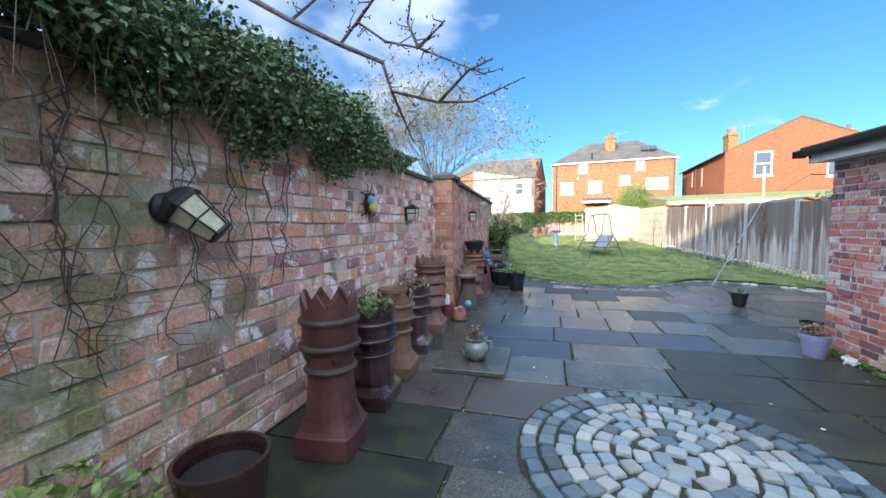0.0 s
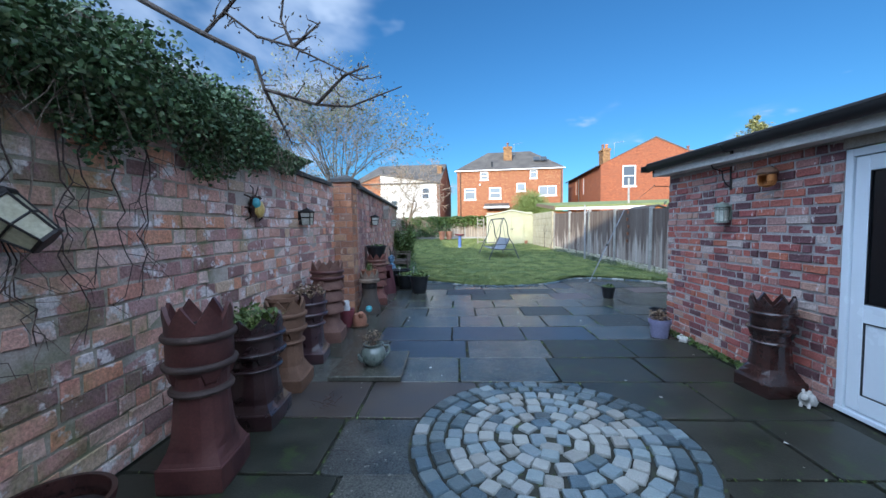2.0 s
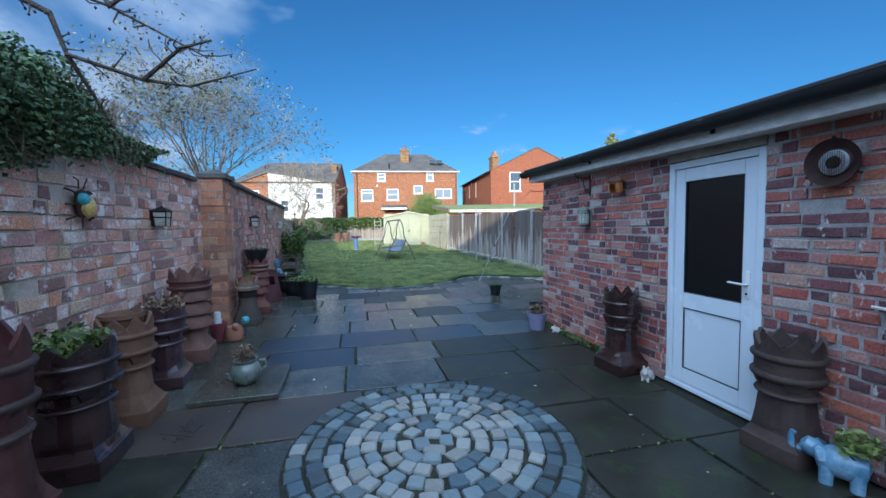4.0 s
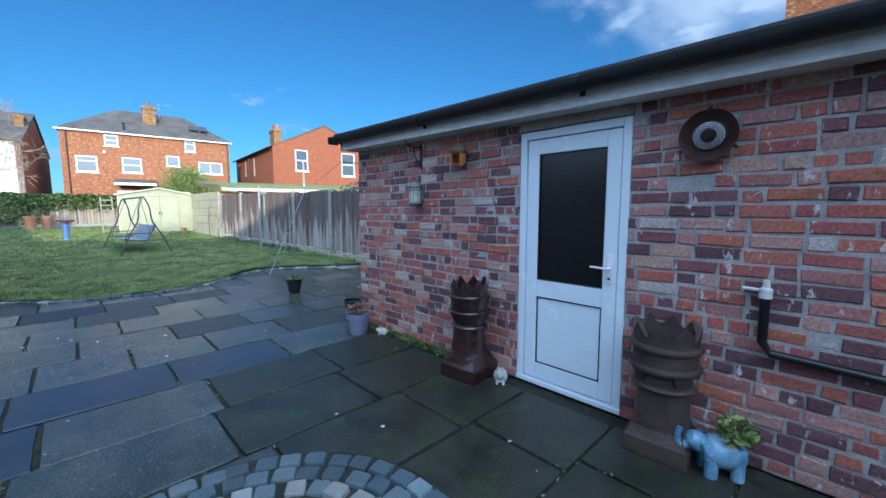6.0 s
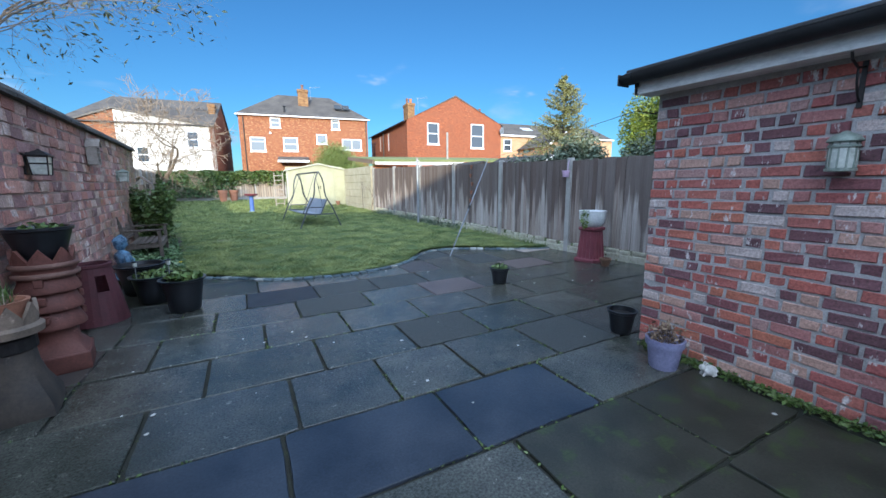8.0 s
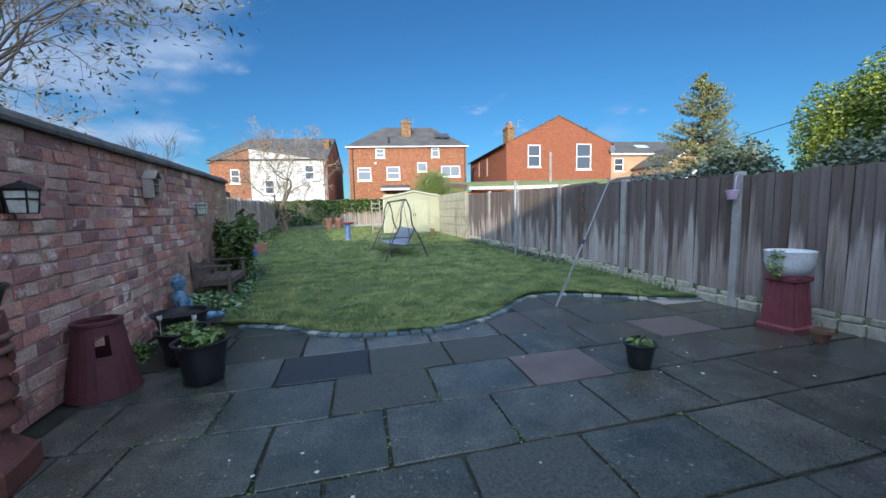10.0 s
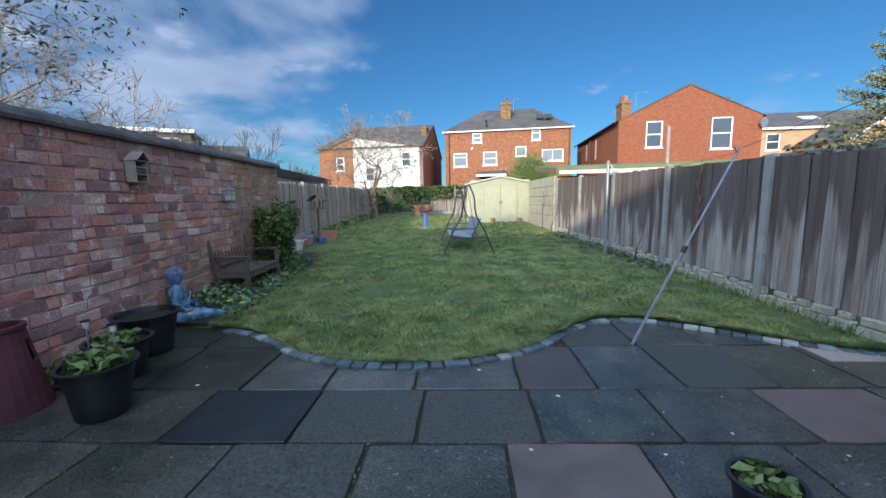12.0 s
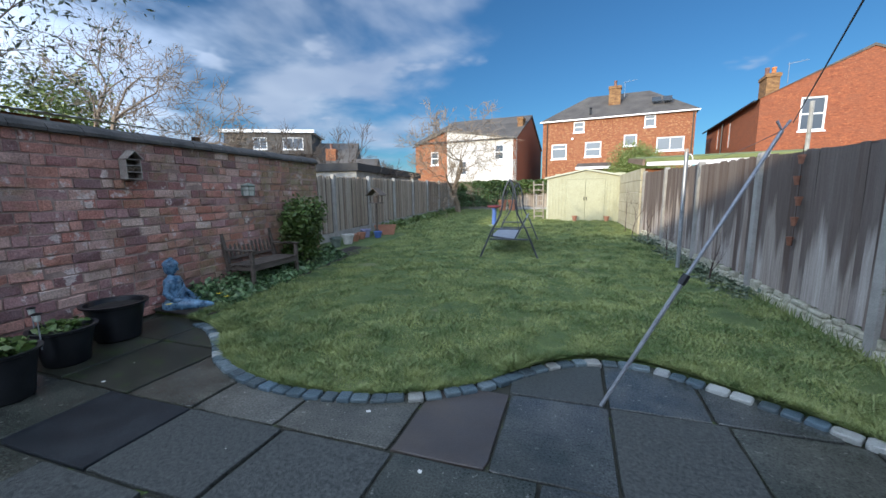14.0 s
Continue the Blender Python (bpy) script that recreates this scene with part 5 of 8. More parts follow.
# pair with the white rendered rear
H2 = pose(-11.4, 42.6, 0, 0, 0, -5.0)
house_2 = thing("house", H2, "brick and white-rendered house with a dark slate roof", "house")
s = Shape().panel(3.35, 6.1, 0.3, [(1.65, 2.45, 4.3, 5.55)]).add([(0, 0, 6.1), (3.35, 0, 6.1), (3.35, 0, 7.35), (0, 0.3, 6.1), (3.35, 0.3, 6.1), (3.35, 0.3, 7.35)], [(0, 1, 2), (3, 5, 4), (0, 2, 5, 3)])
part("brick_wall", s, "house_brick", house_2)
window(house_2, 1.65, 4.3, 0.8, 1.25, 0.0, "h")
part("white_wall", Shape().panel(6.6, 6.3, 0.3, [(4.6, 5.5, 4.55, 5.9), (1.1, 2.0, 3.3, 4.6)], pose(3.35, 0, 0)).add([(3.35, 0, 6.3), (9.95, 0, 6.3), (3.35, 0, 7.3), (3.35, 0.3, 6.3), (9.95, 0.3, 6.3), (3.35, 0.3, 7.3)], [(0, 1, 2), (3, 5, 4), (1, 4, 5, 2)]), "render_white", house_2, "white rendered wall")
window(house_2, 7.95, 4.55, 0.9, 1.35, 0.0, "h")
window(house_2, 4.45, 3.3, 0.9, 1.3, 0.0, "h")
part("side_wall", Shape().add([(9.95, 0, 0), (9.95, 12, 0), (9.95, 12, 6.3), (9.95, 6, 9.1), (9.95, 0, 6.3), (9.65, 0, 0), (9.65, 12, 0), (9.65, 12, 6.3), (9.65, 6, 9.1), (9.65, 0, 6.3)], [(0, 1, 2, 3, 4), (9, 8, 7, 6, 5), (0, 4, 9, 5), (1, 6, 7, 2)]), "house_brick_red", house_2, "shaded brick side wall")
part("far_side", Shape().box(0, 0.3, 0.3, 12, 0, 6.4), "house_brick", house_2)
part("roof", Shape().rings([[(x, -0.25, 6.32), (x, 6, 9.3), (x, 12.2, 6.32), (x, 6, 9.1)] for x in (1.6, 10.05)]).add([(-0.2, -0.25, 6.32), (1.6, -0.25, 6.32), (1.6, 6, 9.3), (-0.2, 12.2, 6.32), (1.6, 12.2, 6.32)], [(0, 1, 2), (0, 2, 3), (3, 2, 4)]), "slate", house_2, "dark slate roof")
part("eaves_board", Shape().rings([[(-0.25, y, 5.98), (3.35, y, 7.34), (3.35, y, 7.46), (-0.25, y, 6.10)] for y in (-0.16, -0.02)]), "gutter", house_2)
part("eaves_board", Shape().rings([[(3.35, y, 7.34), (10.0, y, 6.26), (10.0, y, 6.38), (3.35, y, 7.46)] for y in (-0.16, -0.02)]), "gutter", house_2)
chimney(house_2, 9.6, 3.2, 6.9, 8.6, 0.5, 0.9, 0)
part("room_dark", Shape().box(0.4, 9.6, 1.0, 1.1, 0.2, 6.2), "interior", house_2)

# gabled house to the north-east
H3 = pose(14.3, 37.7, 0, 0, 0, -4.0)
house_3 = thing("house", H3, "red brick house showing a plain gable with two white sash windows", "house")
GW, GE, GR = 10.2, 7.35, 9.75
s = Shape().panel(GW, GE, 0.3, [(2.02, 3.25, 5.2, 7.2), (6.7, 8.2, 4.95, 7.3)])
s.add([(0, 0, GE), (GW, 0, GE), (GW * 0.49, 0, GR), (0, 0.3, GE), (GW, 0.3, GE), (GW * 0.49, 0.3, GR)], [(0, 1, 2), (3, 5, 4)])
s.panel(14, GE, 0.3, [(4.0, 4.6, 5.2, 7.0), (7.5, 8.1, 5.0, 6.9)], pose(0.0, 14.3, 0, 0, 0, -90))
s.box(GW - 0.3, GW, 0.3, 14, 0, GE)
part("wall", s, "house_brick_red", house_3)
window(house_3, 2.02, 5.2, 1.23, 2.0, 0.0, "h")
window(house_3, 6.7, 4.95, 1.5, 2.35, 0.0, "h")
for a, c, h in ((4.0, 5.2, 1.8), (7.5, 5.0, 1.9)):
    sw = Shape().box(0.06, 0.12, 14.3 - a - 0.6, 14.3 - a, c, c + h)
    part("side_window", sw, "upvc", house_3)
part("roof", Shape().rings([[(-0.25, y, GE - 0.12), (GW * 0.49, y, GR + 0.1), (GW + 0.25, y, GE - 0.12), (GW * 0.49, y, GR - 0.05)] for y in (-0.06, 14.5)]), "slate", house_3, "slate roof")
part("side_gutter", Shape().tube([(-0.3, -0.05, GE - 0.16), (-0.3, 14.4, GE - 0.16)], 0.07, 6), "gutter", house_3)
part("drainpipe", Shape().tube([(-0.1, 8.2, 0), (-0.1, 8.2, GE - 0.2)], 0.05, 6), "gutter", house_3)
chimney(house_3, 1.05, 2.4, 7.4, 9.2, 0.7, 1.4, 2)
chimney(house_3, GW - 0.6, 3.5, 7.2, 9.0, 0.7, 0.9, 1)
aerial(house_3, 2.0, 2.4, 9.2)
part("dish", Shape().lathe([(0.02, 0), (0.28, 0.06), (0.36, 0.12)], 14, pose(GW - 0.15, -0.25, 6.75, 100, 0, 20)), "steel", house_3, "grey satellite dish")
part("room_dark", Shape().box(0.4, GW - 0.4, 1.0, 1.1, 0.2, GE - 0.1), "interior", house_3)

# lower tan-brick houses beyond
H4 = pose(26.6, 42.6, 0, 0, 0, -4.0)
house_4 = thing("house", H4, "tan brick terrace with a long slate roof and white gutters", "house")
part("wall", Shape().panel(20, 7.15, 0.3, [(2.3, 3.45, 5.3, 6.75)]), "house_brick_tan", house_4)
window(house_4, 2.3, 5.3, 1.15, 1.45, 0.0, "h", "glass_far")
part("blind", Shape().box(2.4, 3.35, 0.3, 0.32, 5.3, 6.0), "red_cloth", house_4)
part("roof", Shape().rings([[(x, -0.3, 7.15), (x, 4, 9.2), (x, 8.3, 7.15)] for x in (-1.0, 20)]), "slate", house_4)
part("eaves_board", Shape().box(0, 20, -0.36, -0.3, 7.02, 7.2), "upvc", house_4)
part("rooflight", Shape().box(6.2, 7.7, -0.03, 0.03, 0, 0.9, pose(0, 1.6, 8.12, -64, 0, 0)), "sheet_roof", house_4)
wing = Shape().panel(6, 5.6, 0.3, (), pose(4.5, -5.5, 0))
wing.add([(4.5, -5.5, 5.6), (10.5, -5.5, 5.6), (7.5, -5.5, 7.4), (4.5, -5.2, 5.6), (10.5, -5.2, 5.6), (7.5, -5.2, 7.4)], [(0, 1, 2), (3, 5, 4)]).box(4.5, 4.8, -5.2, 0, 0, 5.6)
part("wing_wall", wing, "house_brick_tan", house_4)
part("wing_roof", Shape().rings([[(4.2, y, 5.45), (7.5, y, 7.55), (10.8, y, 5.45), (7.5, y, 7.35)] for y in (-5.8, 1)]), "slate", house_4)
part("barge_board", Shape().rings([[(4.15, y, 5.3), (7.5, y, 7.42), (7.5, y, 7.58), (4.15, y, 5.5)] for y in (-5.86, -5.81)]), "upvc", house_4)

# bungalow with a dark dormer, far over the west wall
H5 = pose(-36.4, 41.5, 0, 0, 0, 25.0)
house_5 = thing("bungalow", H5, "bungalow with a flat-roofed dark dormer and white trim", "house")
part("wall", Shape().panel(16, 5.2, 0.3, ()), "house_brick_red", house_5)
part("roof", Shape().rings([[(x, -0.4, 5.0), (x, 5, 8.3), (x, 10, 5.0)] for x in (-1, 16)]), "slate", house_5)
part("dormer", Shape().panel(10.0, 2.4, 0.25, [(3.2, 4.8, 0.5, 1.9), (6.6, 9.0, 0.5, 1.9)], pose(1.0, 0.5, 6.5)).box(1.0, 1.25, 0.75, 6, 6.5, 8.9).box(10.75, 11, 0.75, 6, 6.5, 8.9), "coping", house_5, "dark clad dormer")
window(house_5, 4.2, 7.0, 1.6, 1.4, 0.5, "v")
window(house_5, 7.6, 7.0, 2.4, 1.4, 0.5, "v")
part("dormer_roof", Shape().box(0.6, 11.4, 0.1, 6.5, 8.9, 9.25), "upvc", house_5, "white flat roof edge")
part("room_dark", Shape().box(1.4, 10.6, 1.4, 1.5, 6.5, 8.9), "interior", house_5)

H6 = pose(-30, 30, 0, 0, 0, 20)
house_6 = thing("house", H6, "low brick houses with dark roofs beyond the wall", "house")
part("wall", Shape().panel(18, 2.8, 0.3, ()), "house_brick_red", house_6)
part("roof", Shape().rings([[(x, -0.3, 2.7), (x, 4, 4.9), (x, 8, 2.7)] for x in (-0.4, 18.4)]), "slate", house_6)
chimney(house_6, 14, 4, 4.4, 5.8, 0.9, 0.7, 1, "house_brick")
chimney(house_6, 5, 4, 4.4, 5.9, 0.9, 0.7, 2, "house_brick")

# neighbour's pale sheet roof just behind the wall
lean = thing("neighbour_roof", pose(0, 0, 0), "pale blue corrugated sheet roof over the neighbour's yard", "roof", kind="structure")
rf = Shape()
cols = 70
for k in range(cols + 1):
    y = 9.2 + 4.2 * k / cols
    zz = 0.007 * math.sin(k * 1.9)
    rf.v += [(-3.1, y, 2.72 + zz), (-7.6, y, 3.42 + zz)]
for k in range(cols):
    a = 2 * k
    rf.f.append((a, a + 2, a + 3, a + 1))
part("sheet", rf, "sheet_roof", lean)
part("far_wall", Shape().box(-7.5, -7.2, 9.3, 13.2, 0, 3.3), "house_brick_red", lean)
for y in (9.4, 13.1):
    part("post", Shape().box(-3.3, -3.2, y - 0.05, y + 0.05, 0, 2.7), "wood_post", lean)

# outbuilding with a flat roof beyond the west fence
ob_w = thing("outbuilding", pose(-6.4, 24.2, 0, 0, 0, GARDEN + 2), "low concrete outbuilding with a dark flat roof", "outbuilding")
part("wall", Shape().box(-5.5, -0.25, 0, 10.5, 0, 2.75), "concrete", ob_w)
part("roof_edge", Shape().box(-5.6, -0.1, -0.15, 10.65, 2.75, 3.12), "felt", ob_w, "dark felt roof edge")

# pale green metal shed
SH = pose(2.40, 25.80, 0.30, 0, 0, -GARDEN)
shed = thing("shed", SH, "pale green metal garden shed with double doors", "shed")
SW, SE_, SA, SD = 3.28, 1.92, 2.24, 2.6
wall_s = Shape().panel(SW, SE_, 0.04, [(0.84, 2.44, 0.04, 1.88)])
wall_s.add([(0, 0, SE_), (SW, 0, SE_), (SW / 2, 0, SA), (0, 0.04, SE_), (SW, 0.04, SE_), (SW / 2, 0.04, SA)], [(0, 1, 2), (3, 5, 4)])
wall_s.box(0, 0.04, 0.04, SD, 0, SE_).box(SW - 0.04, SW, 0.04, SD, 0, SE_).box(0, SW, SD, SD + 0.04, 0, SA)
part("wall", wall_s, "shed", shed)
for x0, x1 in ((0.05, 0.82), (2.46, 3.23)):
    k = x0
    while k < x1 - 0.05:
        part("rib", Shape().box(k, k + 0.06, -0.012, 0.0, 0.03, SE_ - 0.03, c=0.004), "shed", shed)
        k += 0.135
for k, x in enumerate((0.845, 1.645)):
    d = part("shed_door", Shape().box(x, x + 0.79, -0.02, 0.02, 0.05, 1.87, c=0.006), "shed", shed)
    part("handle", Shape().box(1.575 + 0.1 * k, 1.605 + 0.1 * k, -0.05, -0.018, 0.95, 1.1, c=0.004), "gutter", d)
part("roof", Shape().rings([[(-0.12, y, SE_ - 0.02), (SW / 2, y, SA + 0.02), (SW + 0.12, y, SE_ - 0.02), (SW + 0.12, y, SE_ + 0.05), (SW / 2, y, SA + 0.09), (-0.12, y, SE_ + 0.05)] for y in (-0.1, SD + 0.1)]), "shed_trim", shed, "cream roof with a trimmed edge")
part("corner_trim", Shape().box(-0.02, 0.05, -0.022, 0.05, 0, SE_), "shed_trim", shed)
part("corner_trim", Shape().box(SW - 0.05, SW + 0.02, -0.022, 0.05, 0, SE_), "shed_trim", shed)
part("base_rail", Shape().box(0, SW, -0.03, 0.0, 0.0, 0.05), "shed_trim", shed)

# garage of cream concrete panels with a mossy flat roof
GX = fence_x(FENCE_END + 0.1)
GM = pose(GX + 0.02, FENCE_END + 0.1, 0, 0, 0, -1.5)
garage = thing("garage", GM, "cream concrete-panel garage with a mossy flat roof", "garage")
for k in range(6):
    part("concrete_panel", Shape().box(-0.12, 0.0, 0.0, 4.5, 0.1 + 0.37 * k, 0.1 + 0.37 * k + 0.36, pose(0, 0, 0, 0, 0, 3.5), c=0.012), "concrete_panel", garage)
part("front_wall", Shape().panel(7.5, 2.3, 0.15, [(0.75, 3.2, 0, 2.2)], pose(0.02, 0, 0)), "house_brick", garage)
part("garage_door", Shape().box(0.77, 3.22, 0.05, 0.09, 0.0, 2.2), "pot_maroon", garage, "dark red garage door")
part("fascia", Shape().box(-0.02, 4.6, -0.42, -0.36, 2.36, 2.52, c=0.006), "upvc", garage, "white fascia board")
part("roof", Shape().rings([[(-0.06, y, 2.20 + z), (9.0, y, 2.30 + z), (9.0, y, 2.42 + z), (-0.06, y, 2.30 + z)] for y, z in ((-0.44, 0.28), (4.6, 0.72))]), "felt_green", garage, "green mossy felt roof")
part("verge", Shape().rings([[(-0.13, -0.4, 2.38), (-0.062, -0.4, 2.38), (-0.062, -0.4, 2.56), (-0.13, -0.4, 2.56)], [(-0.13, 4.6, 2.82), (-0.062, 4.6, 2.82), (-0.062, 4.6, 2.98), (-0.13, 4.6, 2.98)]]), "wood_post", garage, "dark timber verge")
part("vent_pipe", Shape().tube([(4.1, 0.5, 2.5), (4.1, 0.5, 4.05)], 0.055, 8), "concrete", garage, "tall grey vent pipe")
# small tiled roof over the fence
kennel = thing("garden_store", pose(8.1, 17.3, 0), "small store with an orange-brown boarded gable behind the fence", "shed")
part("wall", Shape().box(0, 2.2, 0, 2.0, 0, 1.95), "wood_post", kennel)
part("gable", Shape().rings([[(0, y, 1.95), (2.2, y, 1.95), (1.1, y, 2.33)] for y in (0, 2.0)]), "orange_tile", kennel)
part("roof", Shape().rings([[(-0.2, y, 1.9), (1.1, y, 2.4), (2.4, y, 1.9), (1.1, y, 2.34)] for y in (-0.15, 2.2)]), "felt", kennel)
store_2 = thing("garden_store", pose(9.6, 14.6, 0, 0, 0, 12), "dark felt-roofed store with white barge boards behind the fence", "shed")
part("wall", Shape().box(0, 2.4, 0, 2.4, 0, 2.0), "wood_post", store_2)
part("roof", Shape().rings([[(-0.25, y, 2.0), (1.2, y, 2.55), (2.65, y, 2.0), (1.2, y, 2.48)] for y in (-0.2, 2.6)]), "felt", store_2)
part("barge_board", Shape().rings([[(-0.25, y, 1.92), (1.2, y, 2.46), (1.2, y, 2.56), (-0.25, y, 2.02)] for y in (-0.24, -0.21)]), "upvc", store_2)

# unseen house and neighbours behind the walker, ridge set to shade the garden
own = thing("own_house", pose(0, 0, 0), "tall red brick house that the yard belongs to", "house")
part("rear_wall", Shape().panel(12.4, 7.2, 0.3, [(1.4, 3.2, 0.9, 2.3), (1.6, 3.0, 4.2, 5.7), (6.0, 7.4, 4.2, 5.7)], pose(-1.9, -9.8, 0)), "house_brick_red", own)
part("body", Shape().box(-1.9, 10.5, -18.0, -10.1, 0, 7.2), "house_brick_red", own)
part("roof", Shape().rings([[(x, -9.5, 7.1), (x, -14.0, 9.75), (x, -18.3, 7.1)] for x in (-2.0, 10.7)]), "slate", own)
# added filler, out of view, that stops sun leaking between the two houses
link = thing("link_wall", pose(-2.75, -9.8, 0), "unseen brick filler that keeps sun out between two houses", "wall", kind="structure")
part("brickwork", Shape().panel(0.85, 9.6, 0.3), "house_brick_red", link)
nb = thing("neighbour_house", pose(0, 0, 0), "red brick neighbouring house beyond the wall", "house")
part("body", Shape().box(-16.5, -2.75, -18.0, -9.8, 0, 7.2), "house_brick_red", nb)
part("roof", Shape().rings([[(x, -9.5, 7.1), (x, -14.0, 9.75), (x, -18.3, 7.1)] for x in (-16.8, -2.7)]), "slate", nb)
nb2 = thing("neighbour_house", pose(0, 0, 0), "red brick neighbouring house beside the outhouse", "house")
part("body", Shape().box(11.0, 26, -18.0, -9.8, 0, 7.2), "house_brick_red", nb2)
part("roof", Shape().rings([[(x, -9.5, 7.1), (x, -14.0, 9.75), (x, -18.3, 7.1)] for x in (10.8, 26)]), "slate", nb2)
nb3 = thing("neighbour_house", pose(0, 0, 0), "red brick house next door beyond the outhouse", "house")
part("body", Shape().box(12.0, 20.0, -8.0, 2.55, 0, 7.6), "house_brick", nb3)
part("roof", Shape().rings([[(11.7, y, 7.5), (16, y, 10.0), (20.3, y, 7.5)] for y in (-8.3, 2.8)]), "slate", nb3)

ext = thing("neighbour_extension", pose(12.1, 7.6, 0), "white-rendered extension of the house next door", "building")
part("wall", Shape().box(0, 4.0, 0, 2.95, 0, 4.15), "render_white", ext)
part("roof", Shape().rings([[(-0.15, y, 4.15), (4.15, y, 4.15), (4.15, y, 4.27), (-0.15, y, 4.27)] for y in (-0.15, 3.08)]), "felt", ext)

# ---- trees and shrubs ----


def grow(shape, base, way, length, radius, depth, rng, tips, bend=0.25, split=(2, 3), shrink=0.72, up=0.06, angle=0.6, sides=6, fine=0.0):
    """Grow a limb and its branches; collects the ends in tips."""
    pts, rad = [Vector(base)], [radius]
    d = Vector(way).normalized()
    n = 4 if depth > 1 else 3
    for k in range(n):
        d = (d + Vector(rng.normal(size=3)) * bend * 0.35 + Vector((0, 0, up))).normalized()
        pts.append(pts[-1] + d * (length / n))
        rad.append(radius * (1 - 0.45 * (k + 1) / n))
    shape.tube(pts, rad, sides if depth > 1 else 4)
    tips.extend(pts[2:] if depth <= 1 else [])
    if depth <= 0:
        return
    count = int(rng.integers(split[0], split[1] + 1))
    for k in range(count):
        at = pts[-1] if k == 0 else pts[int(rng.integers(2, len(pts)))]
        side = Vector(rng.normal(size=3))
        side = (side - d * side.dot(d)).normalized()
        nd = d * math.cos(angle * rng.uniform(0.5, 1.2)) + side * math.sin(angle * rng.uniform(0.6, 1.3))
        grow(shape, at, nd, length * shrink * rng.uniform(0.75, 1.15), max(fine, rad[-1] * rng.uniform(0.62, 0.85)), depth - 1, rng, tips, bend, split, shrink, up, angle, max(4, sides - 1), fine)


def bare_tree(name, x, y, z, way, length, radius, depth, seed, label, bark="bark", leaf=None, leaf_n=0, leaf_size=0.06, category="tree", **kw):
    rng = np.random.default_rng(seed)
    root = thing(name, pose(x, y, z), label, category)
    s, tips = Shape(), []
    grow(s, (0, 0, 0), way, length, radius, depth, rng, tips, **kw)
    part("trunk", s, bark, root, smooth=False)
    if leaf and tips:
        idx = rng.integers(0, len(tips), leaf_n)
        c = np.array([tips[i] for i in idx]) + rng.normal(size=(leaf_n, 3)) * leaf_size * 1.3
        leaves("crown", c, leaf, leaf_size, seed + 1, root, flat=0.8, long=2.4)
    return root


def bush(name, x, y, z, rx, ry, rz, count, mat, size, seed, label, category="shrub", core=True, droop=0.0):
    """A bush: short stems and many leaves, thicker in lumps, with an uneven outline."""
    rng = np.random.default_rng(seed)
    root = thing(name, pose(x, y, z), label, category)
    lumps = rng.normal(size=(14, 3)); lumps /= np.linalg.norm(lumps, axis=1)[:, None]
    lumps *= rng.uniform(0.35, 0.8, 14)[:, None]
    pick = rng.integers(0, 14, count)
    d = rng.normal(size=(count, 3)); d /= np.linalg.norm(d, axis=1)[:, None]
    c = lumps[pick] + d * rng.uniform(0.15, 0.48, count)[:, None]
    c = c * np.array([rx, ry, rz]) + np.array([0, 0, rz])
    c = c[c[:, 2] > 0.02]
    leaves("leaves", c, mat, size, seed + 3, root, droop=droop)
    s = Shape()
    for k in range(10):
        q = lumps[k] * np.array([rx, ry, rz]) + np.array([0, 0, rz])
        s.tube([(0.1 * rng.normal() * rx, 0.1 * rng.normal() * ry, 0), (q[0] * 0.5, q[1] * 0.5, q[2] * 0.6), tuple(q)], [0.02 * rz + 0.006, 0.012 * rz + 0.004, 0.004], 5)
    part("stem_tangle", s, "bark", root)
    return root


def conifer(name, x, y, h, r, count, mat, size, seed, label, sparse_top=True):
    rng = np.random.default_rng(seed)
    root = thing(name, pose(x, y, 0), label, "tree")
    s = Shape().tube([(0, 0, 0), (0.05, 0, h * 0.5), (0, 0.03, h)], [0.12, 0.07, 0.012], 7)
    pts = []
    tiers = 46
    for k in range(tiers):
        f = (k + rng.uniform(0, 1)) / tiers
        z = h * (0.12 + 0.87 * f)
        ln = r * (1 - f) ** 0.8 * rng.uniform(0.7, 1.25) + 0.12
        for q in range(6):
            a = rng.uniform(0, 2 * math.pi)
            rise = 0.35 * ln * (0.3 + f)
            tip = (math.cos(a) * ln, math.sin(a) * ln, z + rise)
            s.tube([(0, 0, z), (tip[0] * 0.5, tip[1] * 0.5, z + rise * 0.25), tip], [0.022, 0.012, 0.004], 4)
            m = max(3, int(count / (tiers * 6) * (1.5 - f)))
            u = rng.uniform(0.15, 1.02, m)
            p = np.stack([tip[0] * u, tip[1] * u, z + rise * u ** 1.6], 1) + rng.normal(size=(m, 3)) * 0.055 * (1.2 - 0.6 * f)
            pts.append(p)
    part("trunk", s, "bark", root)
    leaves("needles", np.concatenate(pts), mat, size, seed + 2, root, long=2.6, flat=0.8)
    return root


rng = np.random.default_rng(41)
shrub = thing("shrub_tree", pose(-2.6, 9.25, 0), "half-bare shrub with arching stems and narrow leaves over the wall", "shrub")
tips = []
for k in range(24):
    a = rng.uniform(0, 2 * math.pi)
    c, q = math.cos(a), math.sin(a)
    s = Shape()
    lift = Vector((0.10 * c + 0.18, 0.25 * q, 2.45))
    s.tube([(0.1 * c, 0.1 * q, 0), (0.12 * c + 0.05, 0.16 * q, 1.3), lift], [0.036, 0.030, 0.026], 6)
    w = Vector((c * 0.45 + 0.12, q * 0.45, 0.8))
